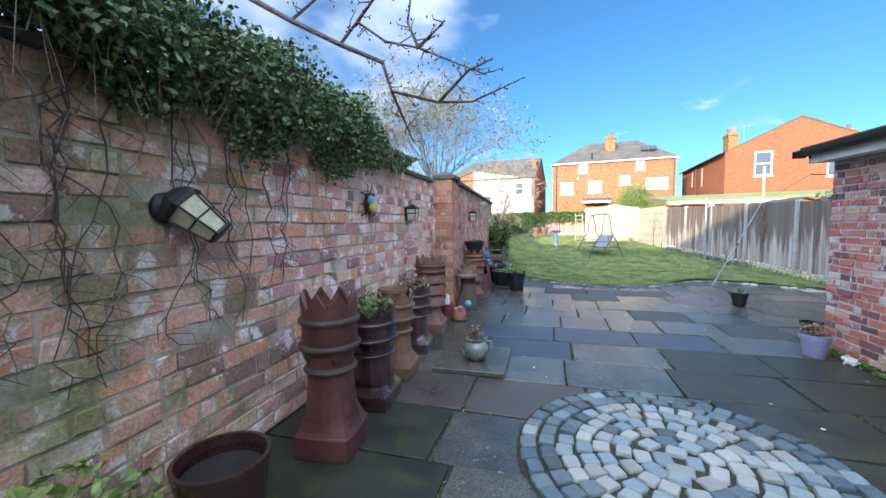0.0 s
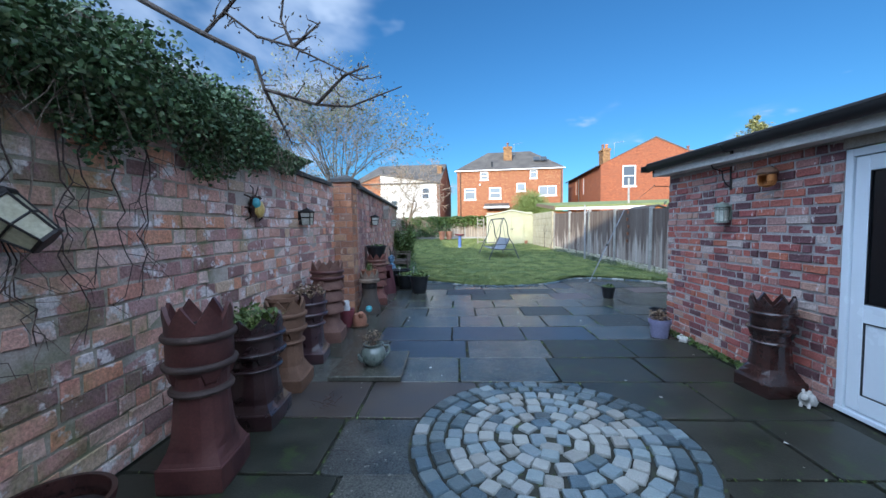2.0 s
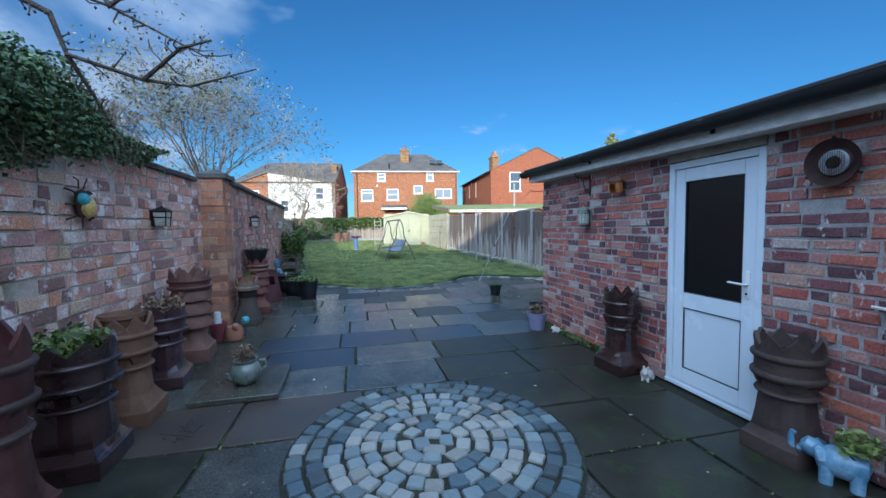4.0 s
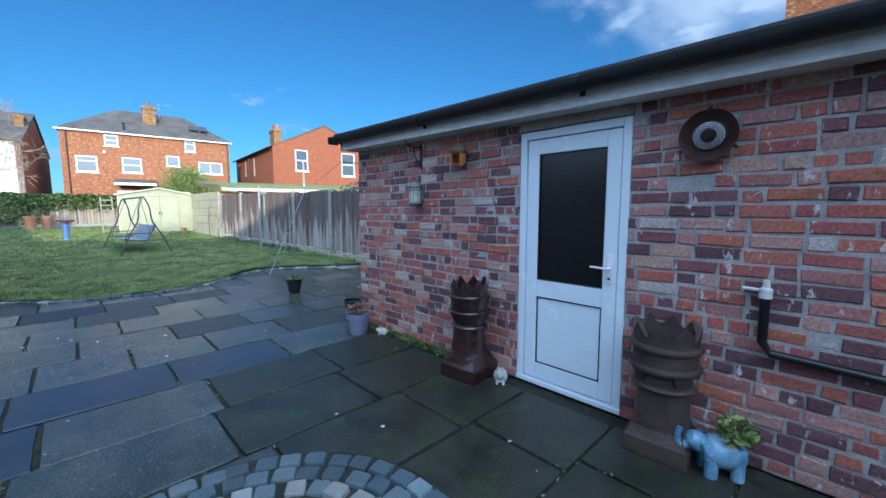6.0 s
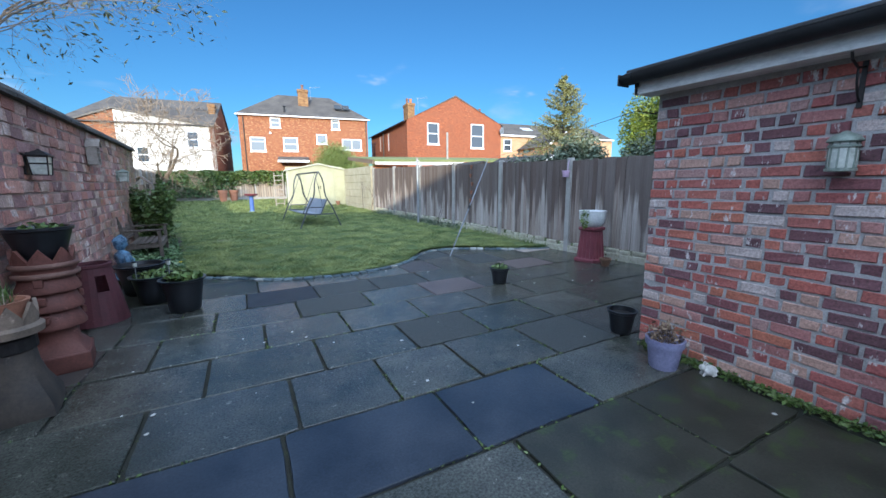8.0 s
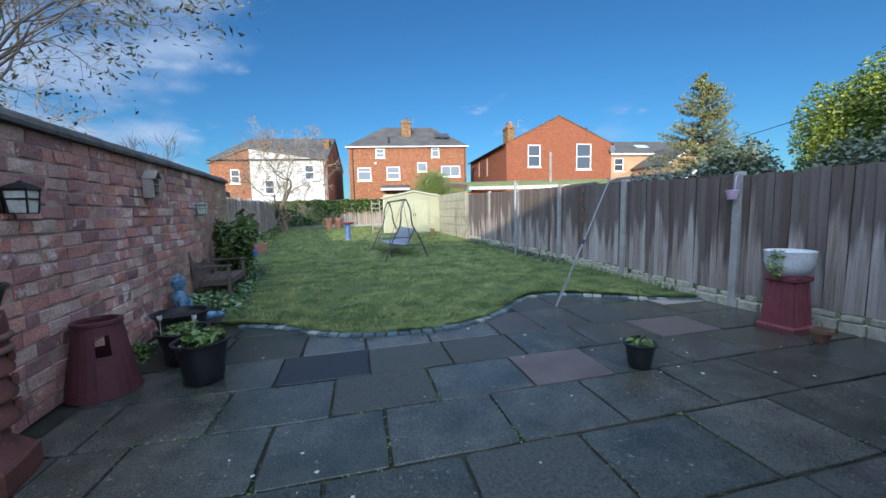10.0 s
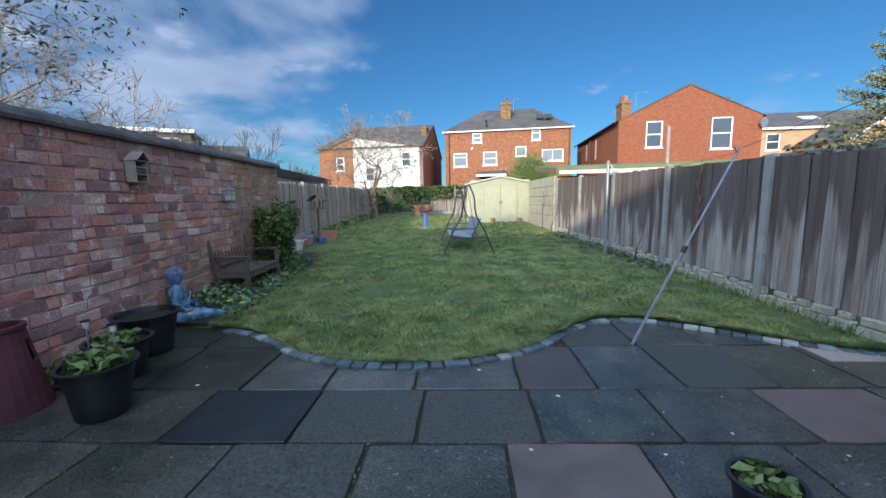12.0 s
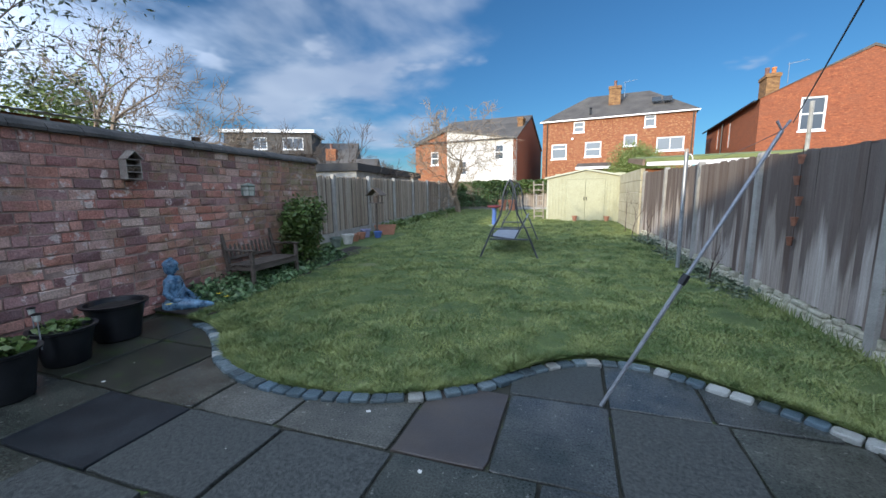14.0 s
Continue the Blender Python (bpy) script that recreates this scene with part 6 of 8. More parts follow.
    grow(s, lift, w, rng.uniform(1.0, 1.5), 0.015, 4, rng, tips, bend=0.45, split=(4, 5), shrink=0.64, up=0.02, angle=0.6, sides=5)
    part("stem", s, "stem", shrub)
idx = rng.integers(0, len(tips), 6500)
c = np.array([tips[i] for i in idx]) + rng.normal(size=(6500, 3)) * 0.03
leaves("foliage", c, "leaf_grey", 0.029, 42, shrub, long=2.6, flat=0.8, droop=0.35)
bare_tree("bare_tree", -8.4, 14.5, 0, (-0.05, 0.0, 1), 2.4, 0.25, 6, 52, "bare winter tree beyond the wall", "bark_pale", fine=0.0075, up=0.02, angle=0.72, bend=0.5, split=(3, 4), shrink=0.72)
bare_tree("gnarled_tree", -3.5, 31.0, 0.36, (0.10, -0.05, 1), 2.15, 0.20, 6, 61, "gnarled bare fruit tree in the corner by the back fence", "bark_pale", fine=0.011, up=0.03, angle=0.78, split=(3, 4), shrink=0.77, bend=0.55)
for k, (x, y, h, sd) in enumerate(((-8.0, 27.5, 2.0, 71), (-10.3, 28.0, 2.4, 72), (-13.0, 26.5, 2.5, 73), (-11.5, 23.0, 2.0, 74), (-15.0, 24.0, 2.4, 75))):
    bare_tree("bare_shrub", x, y, 0, (0.1, 0, 1), h * 0.78, 0.085, 5, sd, "tangle of bare reddish-brown stems behind the fence", "bark", fine=0.010, up=0.05, angle=0.5, split=(3, 4), shrink=0.75, category="shrub")
bush("evergreen_bush", -12.6, 15.0, 0, 2.9, 2.4, 3.1, 16000, "leaf_lime", 0.075, 81, "pale evergreen bush beyond the wall")
conifer("spruce", 12.3, 15.9, 5.7, 1.95, 25000, "leaf_spruce", 0.036, 91, "slender yellow-green spruce beyond the fence")
bush("conifer_bush", 13.9, 12.3, 0, 1.55, 1.5, 2.95, 70000, "leaf_conifer", 0.06, 93, "dense bright green conifer beyond the fence", "tree")
bush("laurel_bush", 9.0, 12.2, 0, 1.9, 1.3, 1.50, 16000, "leaf_grey", 0.07, 95, "grey-green evergreen bush behind the fence")
bush("laurel_bush", 11.4, 10.9, 0, 1.6, 1.3, 1.55, 13000, "leaf_grey", 0.07, 96, "grey-green evergreen bush behind the fence")
bush("clipped_bush", 7.5, 37.0, 0, 3.1, 2.0, 2.7, 70000, "leaf_lime", 0.06, 97, "rounded green bush behind the shed")

# ---- chimney pots and planters ----


def octo(r, z, sq=0.0, n=16):
    """A ring between a circle (sq 0) and a square with cut corners (sq 1)."""
    out = []
    for i in range(n):
        a = 2 * math.pi * i / n
        c, s = math.cos(a), math.sin(a)
        k = 1 / max(abs(c), abs(s))
        k = min(k, 1.36)
        f = 1 + (k - 1) * sq
        out.append((r * f * c, r * f * s, z))
    return out


def crown_ring(r, z0, z1, teeth, wall, wavy=False, steps=4):
    """A standing band with a toothed upper edge, with thickness."""
    n = teeth * steps
    lo_o, hi_o, hi_i, lo_i = [], [], [], []
    for i in range(n):
        a = 2 * math.pi * i / n
        f = (i % steps) / steps
        h = (0.5 - 0.5 * math.cos(2 * math.pi * f)) if wavy else abs(2 * f - 1)
        z = z0 + (z1 - z0) * h
        c, s = math.cos(a), math.sin(a)
        lo_o.append((r * 0.97 * c, r * 0.97 * s, z0 - 0.06)); hi_o.append((r * 1.03 * c, r * 1.03 * s, z))
        hi_i.append(((r * 1.03 - wall) * c, (r * 1.03 - wall) * s, z)); lo_i.append(((r - wall) * c, (r - wall) * s, z0 - 0.06))
    return [lo_o, hi_o, hi_i, lo_i]


def chimney_pot(x, y, turn, h, base, colour, label, top=0.82, wavy=False, teeth=8, ring_colour=None, louvre=0):
    """A fired-clay chimney pot: square base, faceted shaft, rings and a toothed crown."""
    root = thing("chimney_pot", pose(x, y, 0.0, 0, 0, turn), label, "chimney pot", "old chimney pots")
    mat, ring = "pot_" + colour, "pot_" + (ring_colour or colour)
    b = base / 2
    r = b * top
    part("base", Shape().rings([octo(b * 0.98, 0.0, 1), octo(b, 0.02, 1), octo(b, 0.135 * h, 1), octo(b * 0.97, 0.145 * h, 1)]), mat, root)
    if louvre:
        part("foot", Shape().rings([octo(b * 0.95, 0.135 * h, 1), octo(b * 0.80, 0.19 * h, 0.9), octo(r * 0.72, 0.25 * h, 0.3), octo(r * 0.70, 0.36 * h)]), mat, root, smooth=True)
        z = 0.36 * h
        step = (0.80 * h - z) / louvre
        for k in range(louvre):
            s = Shape().rings([octo(r * 1.02, z, 0, 24), octo(r * 1.04, z + 0.02 * h, 0, 24), octo(r * 0.80, z + step * 0.92, 0, 24), octo(r * 0.72, z + step * 1.04, 0, 24)])
            sk = part("skirt", s, mat, root, smooth=True)
            for a in (20, 140, 260):
                part("lug", Shape().box(r * 0.88, r * 1.05, -0.028, 0.028, z + step * 0.38, z + step * 0.8, pose(0, 0, 0, 0, 0, a), 0.006), mat, sk)
            z += step
        drum0 = 0.78 * h
    else:
        part("shaft", Shape().rings([octo(b * 0.96, 0.14 * h, 1), octo(b * 0.90, 0.165 * h, 0.95), octo(b * 0.83, 0.215 * h, 0.7), octo(r * 0.83, 0.27 * h, 0.42), octo(r * 0.81, 0.36 * h, 0.28), octo(r * 0.78, 0.50 * h, 0.15), octo(r * 0.82, 0.64 * h)]), mat, root)
        neck = Shape().lathe([(r * 0.77, 0.50 * h), (r * 0.93, 0.512 * h), (r * 0.95, 0.525 * h), (r * 0.90, 0.54 * h), (r * 0.80, 0.545 * h)], 28, cap=False)
        part("neck_ring", neck, ring, root, smooth=True)
        for a in (45, 135, 225, 315):
            part("lug", Shape().rings([[(r * 0.78, -0.03, 0.56 * h), (r * 0.78, 0.03, 0.56 * h), (r * 0.88, 0.03, 0.58 * h), (r * 0.88, -0.03, 0.58 * h)], [(r * 0.78, -0.06, 0.655 * h), (r * 0.78, 0.06, 0.655 * h), (r * 0.98, 0.06, 0.655 * h), (r * 0.98, -0.06, 0.655 * h)]], pose(0, 0, 0, 0, 0, a)), mat, root)
        drum0 = 0.655 * h
    zc = 0.905 * h
    part("drum", Shape().lathe([(r * 0.74, drum0 - 0.06 * h), (r * 0.97, drum0), (r * 0.97, zc), (r * 0.86, zc), (r * 0.86, drum0 + 0.02)], 28, cap=False), mat, root, smooth=True)
    for z in (drum0 + 0.014, drum0 + 0.68 * (zc - drum0)):
        part("ring", Shape().lathe([(r * 0.96, z - 0.022), (r * 1.06, z - 0.018), (r * 1.09, z - 0.006), (r * 1.09, z + 0.006), (r * 1.05, z + 0.016), (r * 0.96, z + 0.020)], 28, cap=False), ring, root, smooth=True)
    part("crown", Shape().rings(crown_ring(r * 0.97, zc, h, teeth, 0.024, wavy), cap=False), mat, root)
    part("soil", Shape().lathe([(r * 0.86, zc - 0.05), (r * 0.4, zc - 0.03), (0.0, zc - 0.03)], 20, cap=False), "soil", root)
    return root


chimney_pot(-1.17, 2.46, 6, 1.10, 0.39, "red", "tall red-brown clay chimney pot with a toothed crown", ring_colour="umber", teeth=8, top=0.97)
chimney_pot(-1.23, 3.16, 4, 0.86, 0.44, "dark", "dark glazed chimney pot planted with trailing green", teeth=8, top=1.04)
chimney_pot(-1.26, 3.80, 5, 0.87, 0.41, "buff", "buff clay chimney pot with a chipped toothed crown", teeth=8, top=0.92)
chimney_pot(-1.34, 4.56, 8, 0.82, 0.42, "plum", "plum-brown glazed chimney pot with dry plants", teeth=8, top=0.98)
chimney_pot(-1.37, 5.33, 6, 1.10, 0.42, "tan", "louvred tan chimney pot with a toothed brown crown", teeth=8, top=1.0, ring_colour="red", louvre=3)
chimney_pot(-1.22, 7.82, 12, 1.02, 0.40, "rust", "louvred rust-red chimney pot holding a black bowl", teeth=8, top=0.95, ring_colour="tan", louvre=3)
chimney_pot(3.27, 3.72, 6, 0.88, 0.38, "brown", "glossy dark brown chimney pot with a wavy crown", top=0.90, wavy=True, teeth=8)
chimney_pot(3.32, 2.17, 4, 0.81, 0.355, "umber", "matt brown chimney pot with a toothed crown", top=1.02, teeth=8)

# flared sooty pot with a scalloped buff collar
sp = thing("chimney_pot", pose(-1.20, 7.06, 0, 0, 0, 10), "sooty flared chimney pot with a scalloped buff collar", "chimney pot", "old chimney pots")
part("base", Shape().rings([octo(0.20, 0.0, 1), octo(0.195, 0.08, 1), octo(0.165, 0.2, 0.6), octo(0.135, 0.34, 0.1), octo(0.125, 0.50)]), "pot_soot", sp, "soot-stained flared base", smooth=True)
part("neck_band", Shape().lathe([(0.128, 0.44), (0.142, 0.45), (0.142, 0.53), (0.128, 0.54)], 24, cap=False), "black_iron", sp, "blackened band")
part("collar", Shape().lathe([(0.13, 0.54), (0.185, 0.555), (0.19, 0.60), (0.165, 0.62)], 24, cap=False), "pot_stone", sp, "buff collar", smooth=True)
part("crown", Shape().rings(crown_ring(0.165, 0.66, 0.76, 8, 0.022, True), cap=False), "pot_stone", sp, "scalloped buff crown")
tb = thing("plant_bowl", pose(-1.20, 7.06, 0.64), "shallow terracotta bowl with tufts of grass on the pot", "planter")
part("bowl", Shape().lathe([(0.06, 0.0), (0.115, 0.02), (0.135, 0.11), (0.145, 0.135), (0.125, 0.135), (0.115, 0.10), (0.0, 0.09)], 24, cap=False), "pot_terracotta", tb, smooth=True)


def tuft(name, x, y, z, r, h, count, mat, seed, label, parent=None, width=0.006, category="plant", spread=0.6):
    """Upright narrow leaves from one root."""
    rng = np.random.default_rng(seed)
    s = Shape()
    for k in range(count):
        a, q = rng.uniform(0, 2 * math.pi), r * math.sqrt(rng.uniform(0, 1))
        bx, by = q * math.cos(a), q * math.sin(a)
        hh, le = h * rng.uniform(0.5, 1.1), rng.normal(size=2) * spread * h * 0.5
        px, py = -math.sin(a) * width, math.cos(a) * width
        mid = (bx + le[0] * 0.35, by + le[1] * 0.35, hh * 0.65)
        tip = (bx + le[0], by + le[1], hh)
        s.add([(bx - px, by - py, 0), (bx + px, by + py, 0), (mid[0] + px, mid[1] + py, mid[2]), (mid[0] - px, mid[1] - py, mid[2]), tip], [(0, 1, 2, 3), (3, 2, 4)])
    if parent:
        return part(name, s, mat, parent, label, m=pose(x, y, z))
    return solo(name, s, mat, label, category, pose(x, y, z))


def leafy(name, x, y, z, rx, ry, rz, count, mat, size, seed, label, parent=None, category="plant", droop=0.0, stems=6, stem_mat="stem"):
    """A low plant of many leaves on thin stems."""
    rng = np.random.default_rng(seed)
    d = rng.normal(size=(count, 3)); d /= np.linalg.norm(d, axis=1)[:, None]
    c = d * (rng.uniform(0.2, 1, count) ** 0.6)[:, None] * np.array([rx, ry, rz]) + np.array([0, 0, rz * 0.7])
    c = c[c[:, 2] > 0.0]
    me = cloud_mesh(name, c, mat, size, rng, droop=droop)
    if parent:
        ob = new(name, me)
        ob.parent, ob.matrix_basis = parent, pose(x, y, z)
        tagged(ob, label)
        return ob
    root = thing(name, pose(x, y, z), label, category)
    ob = new("leaves", me); ob.parent = root
    s = Shape()
    for k in range(stems):
        q = c[rng.integers(0, len(c))]
        s.tube([(q[0] * 0.1, q[1] * 0.1, -0.01), (q[0] * 0.6, q[1] * 0.6, q[2] * 0.6), tuple(q)], [0.004, 0.003, 0.0015], 4)
    part("stem_tangle", s, stem_mat, root)
    return root


tuft("grass_tuft", 0.0, 0.03, 0.1, 0.06, 0.16, 60, "leaf", 5, "bright green grass tuft", tb, 0.004)
tuft("dry_tuft", 0.02, -0.06, 0.1, 0.07, 0.12, 26, "stem", 6, "dry straw", tb, 0.0025, spread=1.6)
leafy("trailing_plant", -1.23, 3.16, 0.73, 0.21, 0.21, 0.13, 320, "leaf", 0.034, 7, "pale green trailing plant in the dark chimney pot", droop=0.2)
tuft("spiky_plant", -1.23, 3.16, 0.74, 0.16, 0.17, 70, "leaf_lime", 8, "pale strappy leaves in the dark chimney pot", None, 0.005, spread=1.6)
leafy("dry_plant", -1.34, 4.56, 0.71, 0.20, 0.20, 0.11, 260, "leaf_dry", 0.028, 9, "withered plant in the plum chimney pot", droop=0.3)
inner = solo("clay_pot", Shape().lathe([(0.10, 0.0), (0.135, 0.14), (0.15, 0.15), (0.15, 0.185), (0.13, 0.185), (0.12, 0.14), (0.0, 0.13)], 24, cap=False), "pot_buff", "plain clay flowerpot sunk in the buff chimney pot", "flowerpot", pose(-1.28, 3.80, 0.70), smooth=True)
blk = thing("black_bowl", pose(-1.22, 7.82, 0.92), "black plastic bowl of young plants on the chimney pot", "planter")
part("bowl", Shape().lathe([(0.12, 0.0), (0.165, 0.12), (0.20, 0.235), (0.215, 0.24), (0.215, 0.262), (0.19, 0.262), (0.17, 0.21), (0.0, 0.20)], 28, cap=False), "black_plastic", blk, smooth=True)
leafy("seedlings", 0, 0, 0.21, 0.16, 0.16, 0.05, 130, "leaf", 0.032, 12, "young green leaves", blk)

# small red figures and pots by the pier
rp = thing("flowerpot", pose(-1.32, 6.02, 0), "dark red glazed pot by the pier", "flowerpot")
part("pot", Shape().lathe([(0.07, 0), (0.10, 0.12), (0.115, 0.24), (0.12, 0.27), (0.10, 0.27), (0.09, 0.2), (0, 0.19)], 20, cap=False), "pot_oxblood", rp, smooth=True)
fig = Shape().lathe([(0.0, 0.0), (0.05, 0.01), (0.055, 0.06), (0.04, 0.10), (0.048, 0.135), (0.035, 0.17), (0.0, 0.18)], 14, cap=False)
solo("garden_ornament", fig, "white_glaze", "small white glazed ornament on the red pot", "ornament", pose(-1.32, 6.02, 0.24), smooth=True)
tp = thing("animal_planter", pose(-1.12, 6.03, 0, 0, 0, 15), "terracotta animal-shaped planter by the pier", "planter")
part("body", Shape().lathe([(0.06, 0), (0.10, 0.03), (0.115, 0.10), (0.10, 0.17), (0.085, 0.20), (0.07, 0.20), (0.0, 0.17)], 20, cap=False), "pot_terracotta", tp, smooth=True)
part("head", Shape().lathe([(0.0, -0.05), (0.04, -0.03), (0.05, 0.0), (0.035, 0.045), (0.0, 0.055)], 14, pose(0.02, -0.09, 0.2, 20, 0, 0), cap=False), "pot_terracotta", tp, smooth=True)
part("saucer", Shape().lathe([(0.10, 0), (0.13, 0.01), (0.135, 0.025), (0.0, 0.012)], 20, cap=False), "pot_buff", tp, smooth=True)
solo("glazed_ball", Shape().lathe([(0.0, -0.055), (0.04, -0.04), (0.055, 0.0), (0.04, 0.04), (0.0, 0.055)], 16, cap=False), "turquoise", "turquoise glazed ball on a stem", "ornament", pose(-0.98, 6.06, 0.27), smooth=True)
solo("ornament_stem", Shape().tube([(0, 0, 0), (0, 0, 0.24)], 0.008, 6), "rust", "thin stem of the glazed ball", "stake", pose(-0.98, 6.06, 0))

# big glazed bowl and pale plant in the near corner
bowl = thing("glazed_bowl", pose(-1.22, 1.60, 0), "large brown glazed bowl of dark soil against the wall", "planter")
part("bowl", Shape().lathe([(0.13, 0), (0.17, 0.10), (0.195, 0.30), (0.205, 0.40), (0.215, 0.43), (0.215, 0.45), (0.195, 0.45), (0.185, 0.40)], 36, cap=False), "pot_brown", bowl, smooth=True)
part("soil", Shape().lathe([(0.187, 0.36), (0.09, 0.375), (0, 0.37)], 24, cap=False), "soil", bowl)
leafy("pale_shrub", -1.42, 1.10, 0.0, 0.26, 0.36, 0.40, 620, "leaf_lime", 0.040, 17, "low shrub with pale lime leaves by the wall", category="shrub", stems=26)

# jug planter on its slab
solo("stone_plinth", Shape().box(-0.37, 0.37, -0.40, 0.40, 0.0, 0.055, c=0.008), "slab_object", "loose square stone flag lying on the paving", "slab", pose(-0.53, 4.28, 0.004, 0, 0, 1))
jug = thing("jug_planter", pose(-0.50, 4.22, 0.06), "celadon glazed teapot-shaped planter on a stone flag", "planter")
part("body", Shape().lathe([(0.07, 0), (0.10, 0.012), (0.135, 0.07), (0.14, 0.12), (0.12, 0.175), (0.095, 0.20), (0.10, 0.22), (0.112, 0.232), (0.092, 0.232), (0.085, 0.20), (0.0, 0.19)], 28, cap=False), "glaze_grey", jug, smooth=True)
part("spout", Shape().tube([(-0.10, -0.07, 0.07), (-0.125, -0.105, 0.10), (-0.13, -0.12, 0.145)], [0.028, 0.02, 0.014], 10), "glaze_grey", jug, smooth=True)
part("handle", Shape().tube([(0.10, 0.07, 0.19), (0.15, 0.10, 0.18), (0.16, 0.105, 0.12), (0.12, 0.08, 0.07)], 0.012, 8), "glaze_grey", jug, smooth=True)
leafy("heather", 0, 0, 0.20, 0.12, 0.12, 0.11, 240, "leaf_dry", 0.016, 19, "withered heather", jug)
tuft("heather_stems", 0, 0, 0.2, 0.07, 0.15, 50, "stem_dark", 20, "thin bare stems", jug, 0.002)

# maroon clay cowl
cowl = thing("clay_cowl", pose(-1.31, 9.10, 0, 0, 0, 20), "upturned maroon clay chimney cowl with square windows", "planter")
NS, rows_z = 24, [0.0, 0.03, 0.36, 0.54, 0.60, 0.65]
rad = [0.275, 0.27, 0.215, 0.185, 0.178, 0.17]
cs = Shape()
for k in range(5):
    for i in range(NS):
        if k == 2 and i % 6 in (0, 1):
            continue
        a0, a1 = 2 * math.pi * i / NS, 2 * math.pi * (i + 1) / NS
        q = [(r * math.cos(a), r * math.sin(a), z) for r, z, a in ((rad[k], rows_z[k], a0), (rad[k], rows_z[k], a1), (rad[k + 1], rows_z[k + 1], a1), (rad[k + 1], rows_z[k + 1], a0))]
        w = [(x * 0.90, y * 0.90, z) for x, y, z in q]
        cs.add(q + w, [(0, 1, 2, 3), (7, 6, 5, 4), (0, 3, 7, 4), (1, 5, 6, 2), (3, 2, 6, 7), (0, 4, 5, 1)])
part("body", cs, "pot_maroon", cowl)
part("rim", Shape().lathe([(0.172, 0.62), (0.186, 0.628), (0.186, 0.655), (0.150, 0.66), (0.150, 0.63)], 28, cap=False), "pot_maroon", cowl, smooth=True)


def tub(x, y, r, h, label, seed, plant=None, name="plant_tub"):
    root = thing(name, pose(x, y, 0), label, "planter", "black plastic tubs")
    part("tub", Shape().lathe([(r * 0.62, 0), (r * 0.70, 0.02), (r * 0.80, h * 0.5), (r * 0.93, h - 0.03), (r * 1.04, h - 0.02), (r * 1.06, h), (r * 0.92, h), (r * 0.88, h - 0.05)], 32, cap=False), "black_plastic", root, smooth=True)
    part("soil", Shape().lathe([(r * 0.89, h - 0.05), (r * 0.5, h - 0.035), (0, h - 0.035)], 20, cap=False), "soil", root)
    if plant:
        leafy("foliage", 0, 0, h - 0.04, r * 0.82, r * 0.82, plant[0], plant[1], plant[2], plant[3], seed, plant[4], root)
    return root


tub(-0.49, 9.08, 0.235, 0.40, "black plastic tub of primrose leaves on the flags", 31, (0.075, 190, "leaf", 0.055, "fresh green primrose leaves"))
tub(-0.88, 9.66, 0.245, 0.36, "black plastic tub of small green plants", 32, (0.06, 150, "leaf", 0.045, "small green plants"))
tub(-1.12, 10.24, 0.29, 0.42, "wide black plastic tub of bare soil", 33)
tub(3.58, 8.24, 0.145, 0.24, "small black plastic pot with a green sprout", 34, (0.05, 60, "leaf", 0.045, "green sprouting leaves"))
for x, y, h, seed in ((-1.02, 9.52, 0.42, 1), (-0.66, 9.40, 0.44, 2)):
    sl = thing("solar_light", pose(x, y, 0.26), "small solar stake light in a tub", "light")
    part("stake", Shape().tube([(0, 0, 0), (0, 0, h * 0.62)], 0.006, 6), "steel", sl)
    part("lens", Shape().lathe([(0.018, h * 0.58), (0.024, h * 0.62), (0.024, h * 0.72), (0.0, h * 0.72)], 12), "lamp_glass", sl)
    part("cap", Shape().lathe([(0.034, h * 0.72), (0.036, h * 0.74), (0.0, h * 0.76)], 14), "black_plastic", sl)

# red fluted pot with a white bowl by the fence
fp = thing("fluted_pot", pose(6.06, 8.72, 0, 0, 0, 5), "oxblood fluted square chimney pot carrying a white bowl", "planter")
part("base", Shape().rings([octo(0.215, 0, 1), octo(0.215, 0.05, 1), octo(0.195, 0.07, 1)]), "pot_oxblood", fp)
part("shaft", Shape().rings([octo(0.185, 0.06, 1), octo(0.15, 0.60, 0.9)]), "pot_oxblood", fp)
for k in range(4):
    for q in (-0.1, -0.033, 0.033, 0.1):
        part("flute", Shape().rings([[(0.182, q * 1.3 - 0.018, 0.07), (0.198, q * 1.3, 0.07), (0.182, q * 1.3 + 0.018, 0.07)], [(0.146, q - 0.014, 0.60), (0.162, q, 0.60), (0.146, q + 0.014, 0.60)]], pose(0, 0, 0, 0, 0, 90 * k)), "pot_oxblood", fp)
part("lip", Shape().rings([octo(0.16, 0.59, 0.9), octo(0.18, 0.61, 0.9), octo(0.18, 0.65, 0.9), octo(0.14, 0.66, 0.9)]), "pot_oxblood", fp)
wb = thing("white_bowl", pose(6.06, 8.72, 0.66), "white glazed bowl with trailing ivy on the red pot", "planter")
part("bowl", Shape().lathe([(0.14, 0), (0.20, 0.05), (0.235, 0.16), (0.24, 0.27), (0.25, 0.30), (0.225, 0.30), (0.215, 0.25), (0, 0.24)], 28, cap=False), "white_glaze", wb, smooth=True)
leafy("trailing_ivy", -0.22, -0.02, -0.02, 0.07, 0.10, 0.24, 150, "leaf_lime", 0.035, 41, "trailing pale ivy", wb, droop=0.4)
cp = thing("flowerpot", pose(5.90, 8.24, 0), "small clay pot with a pale band by the fence", "flowerpot")
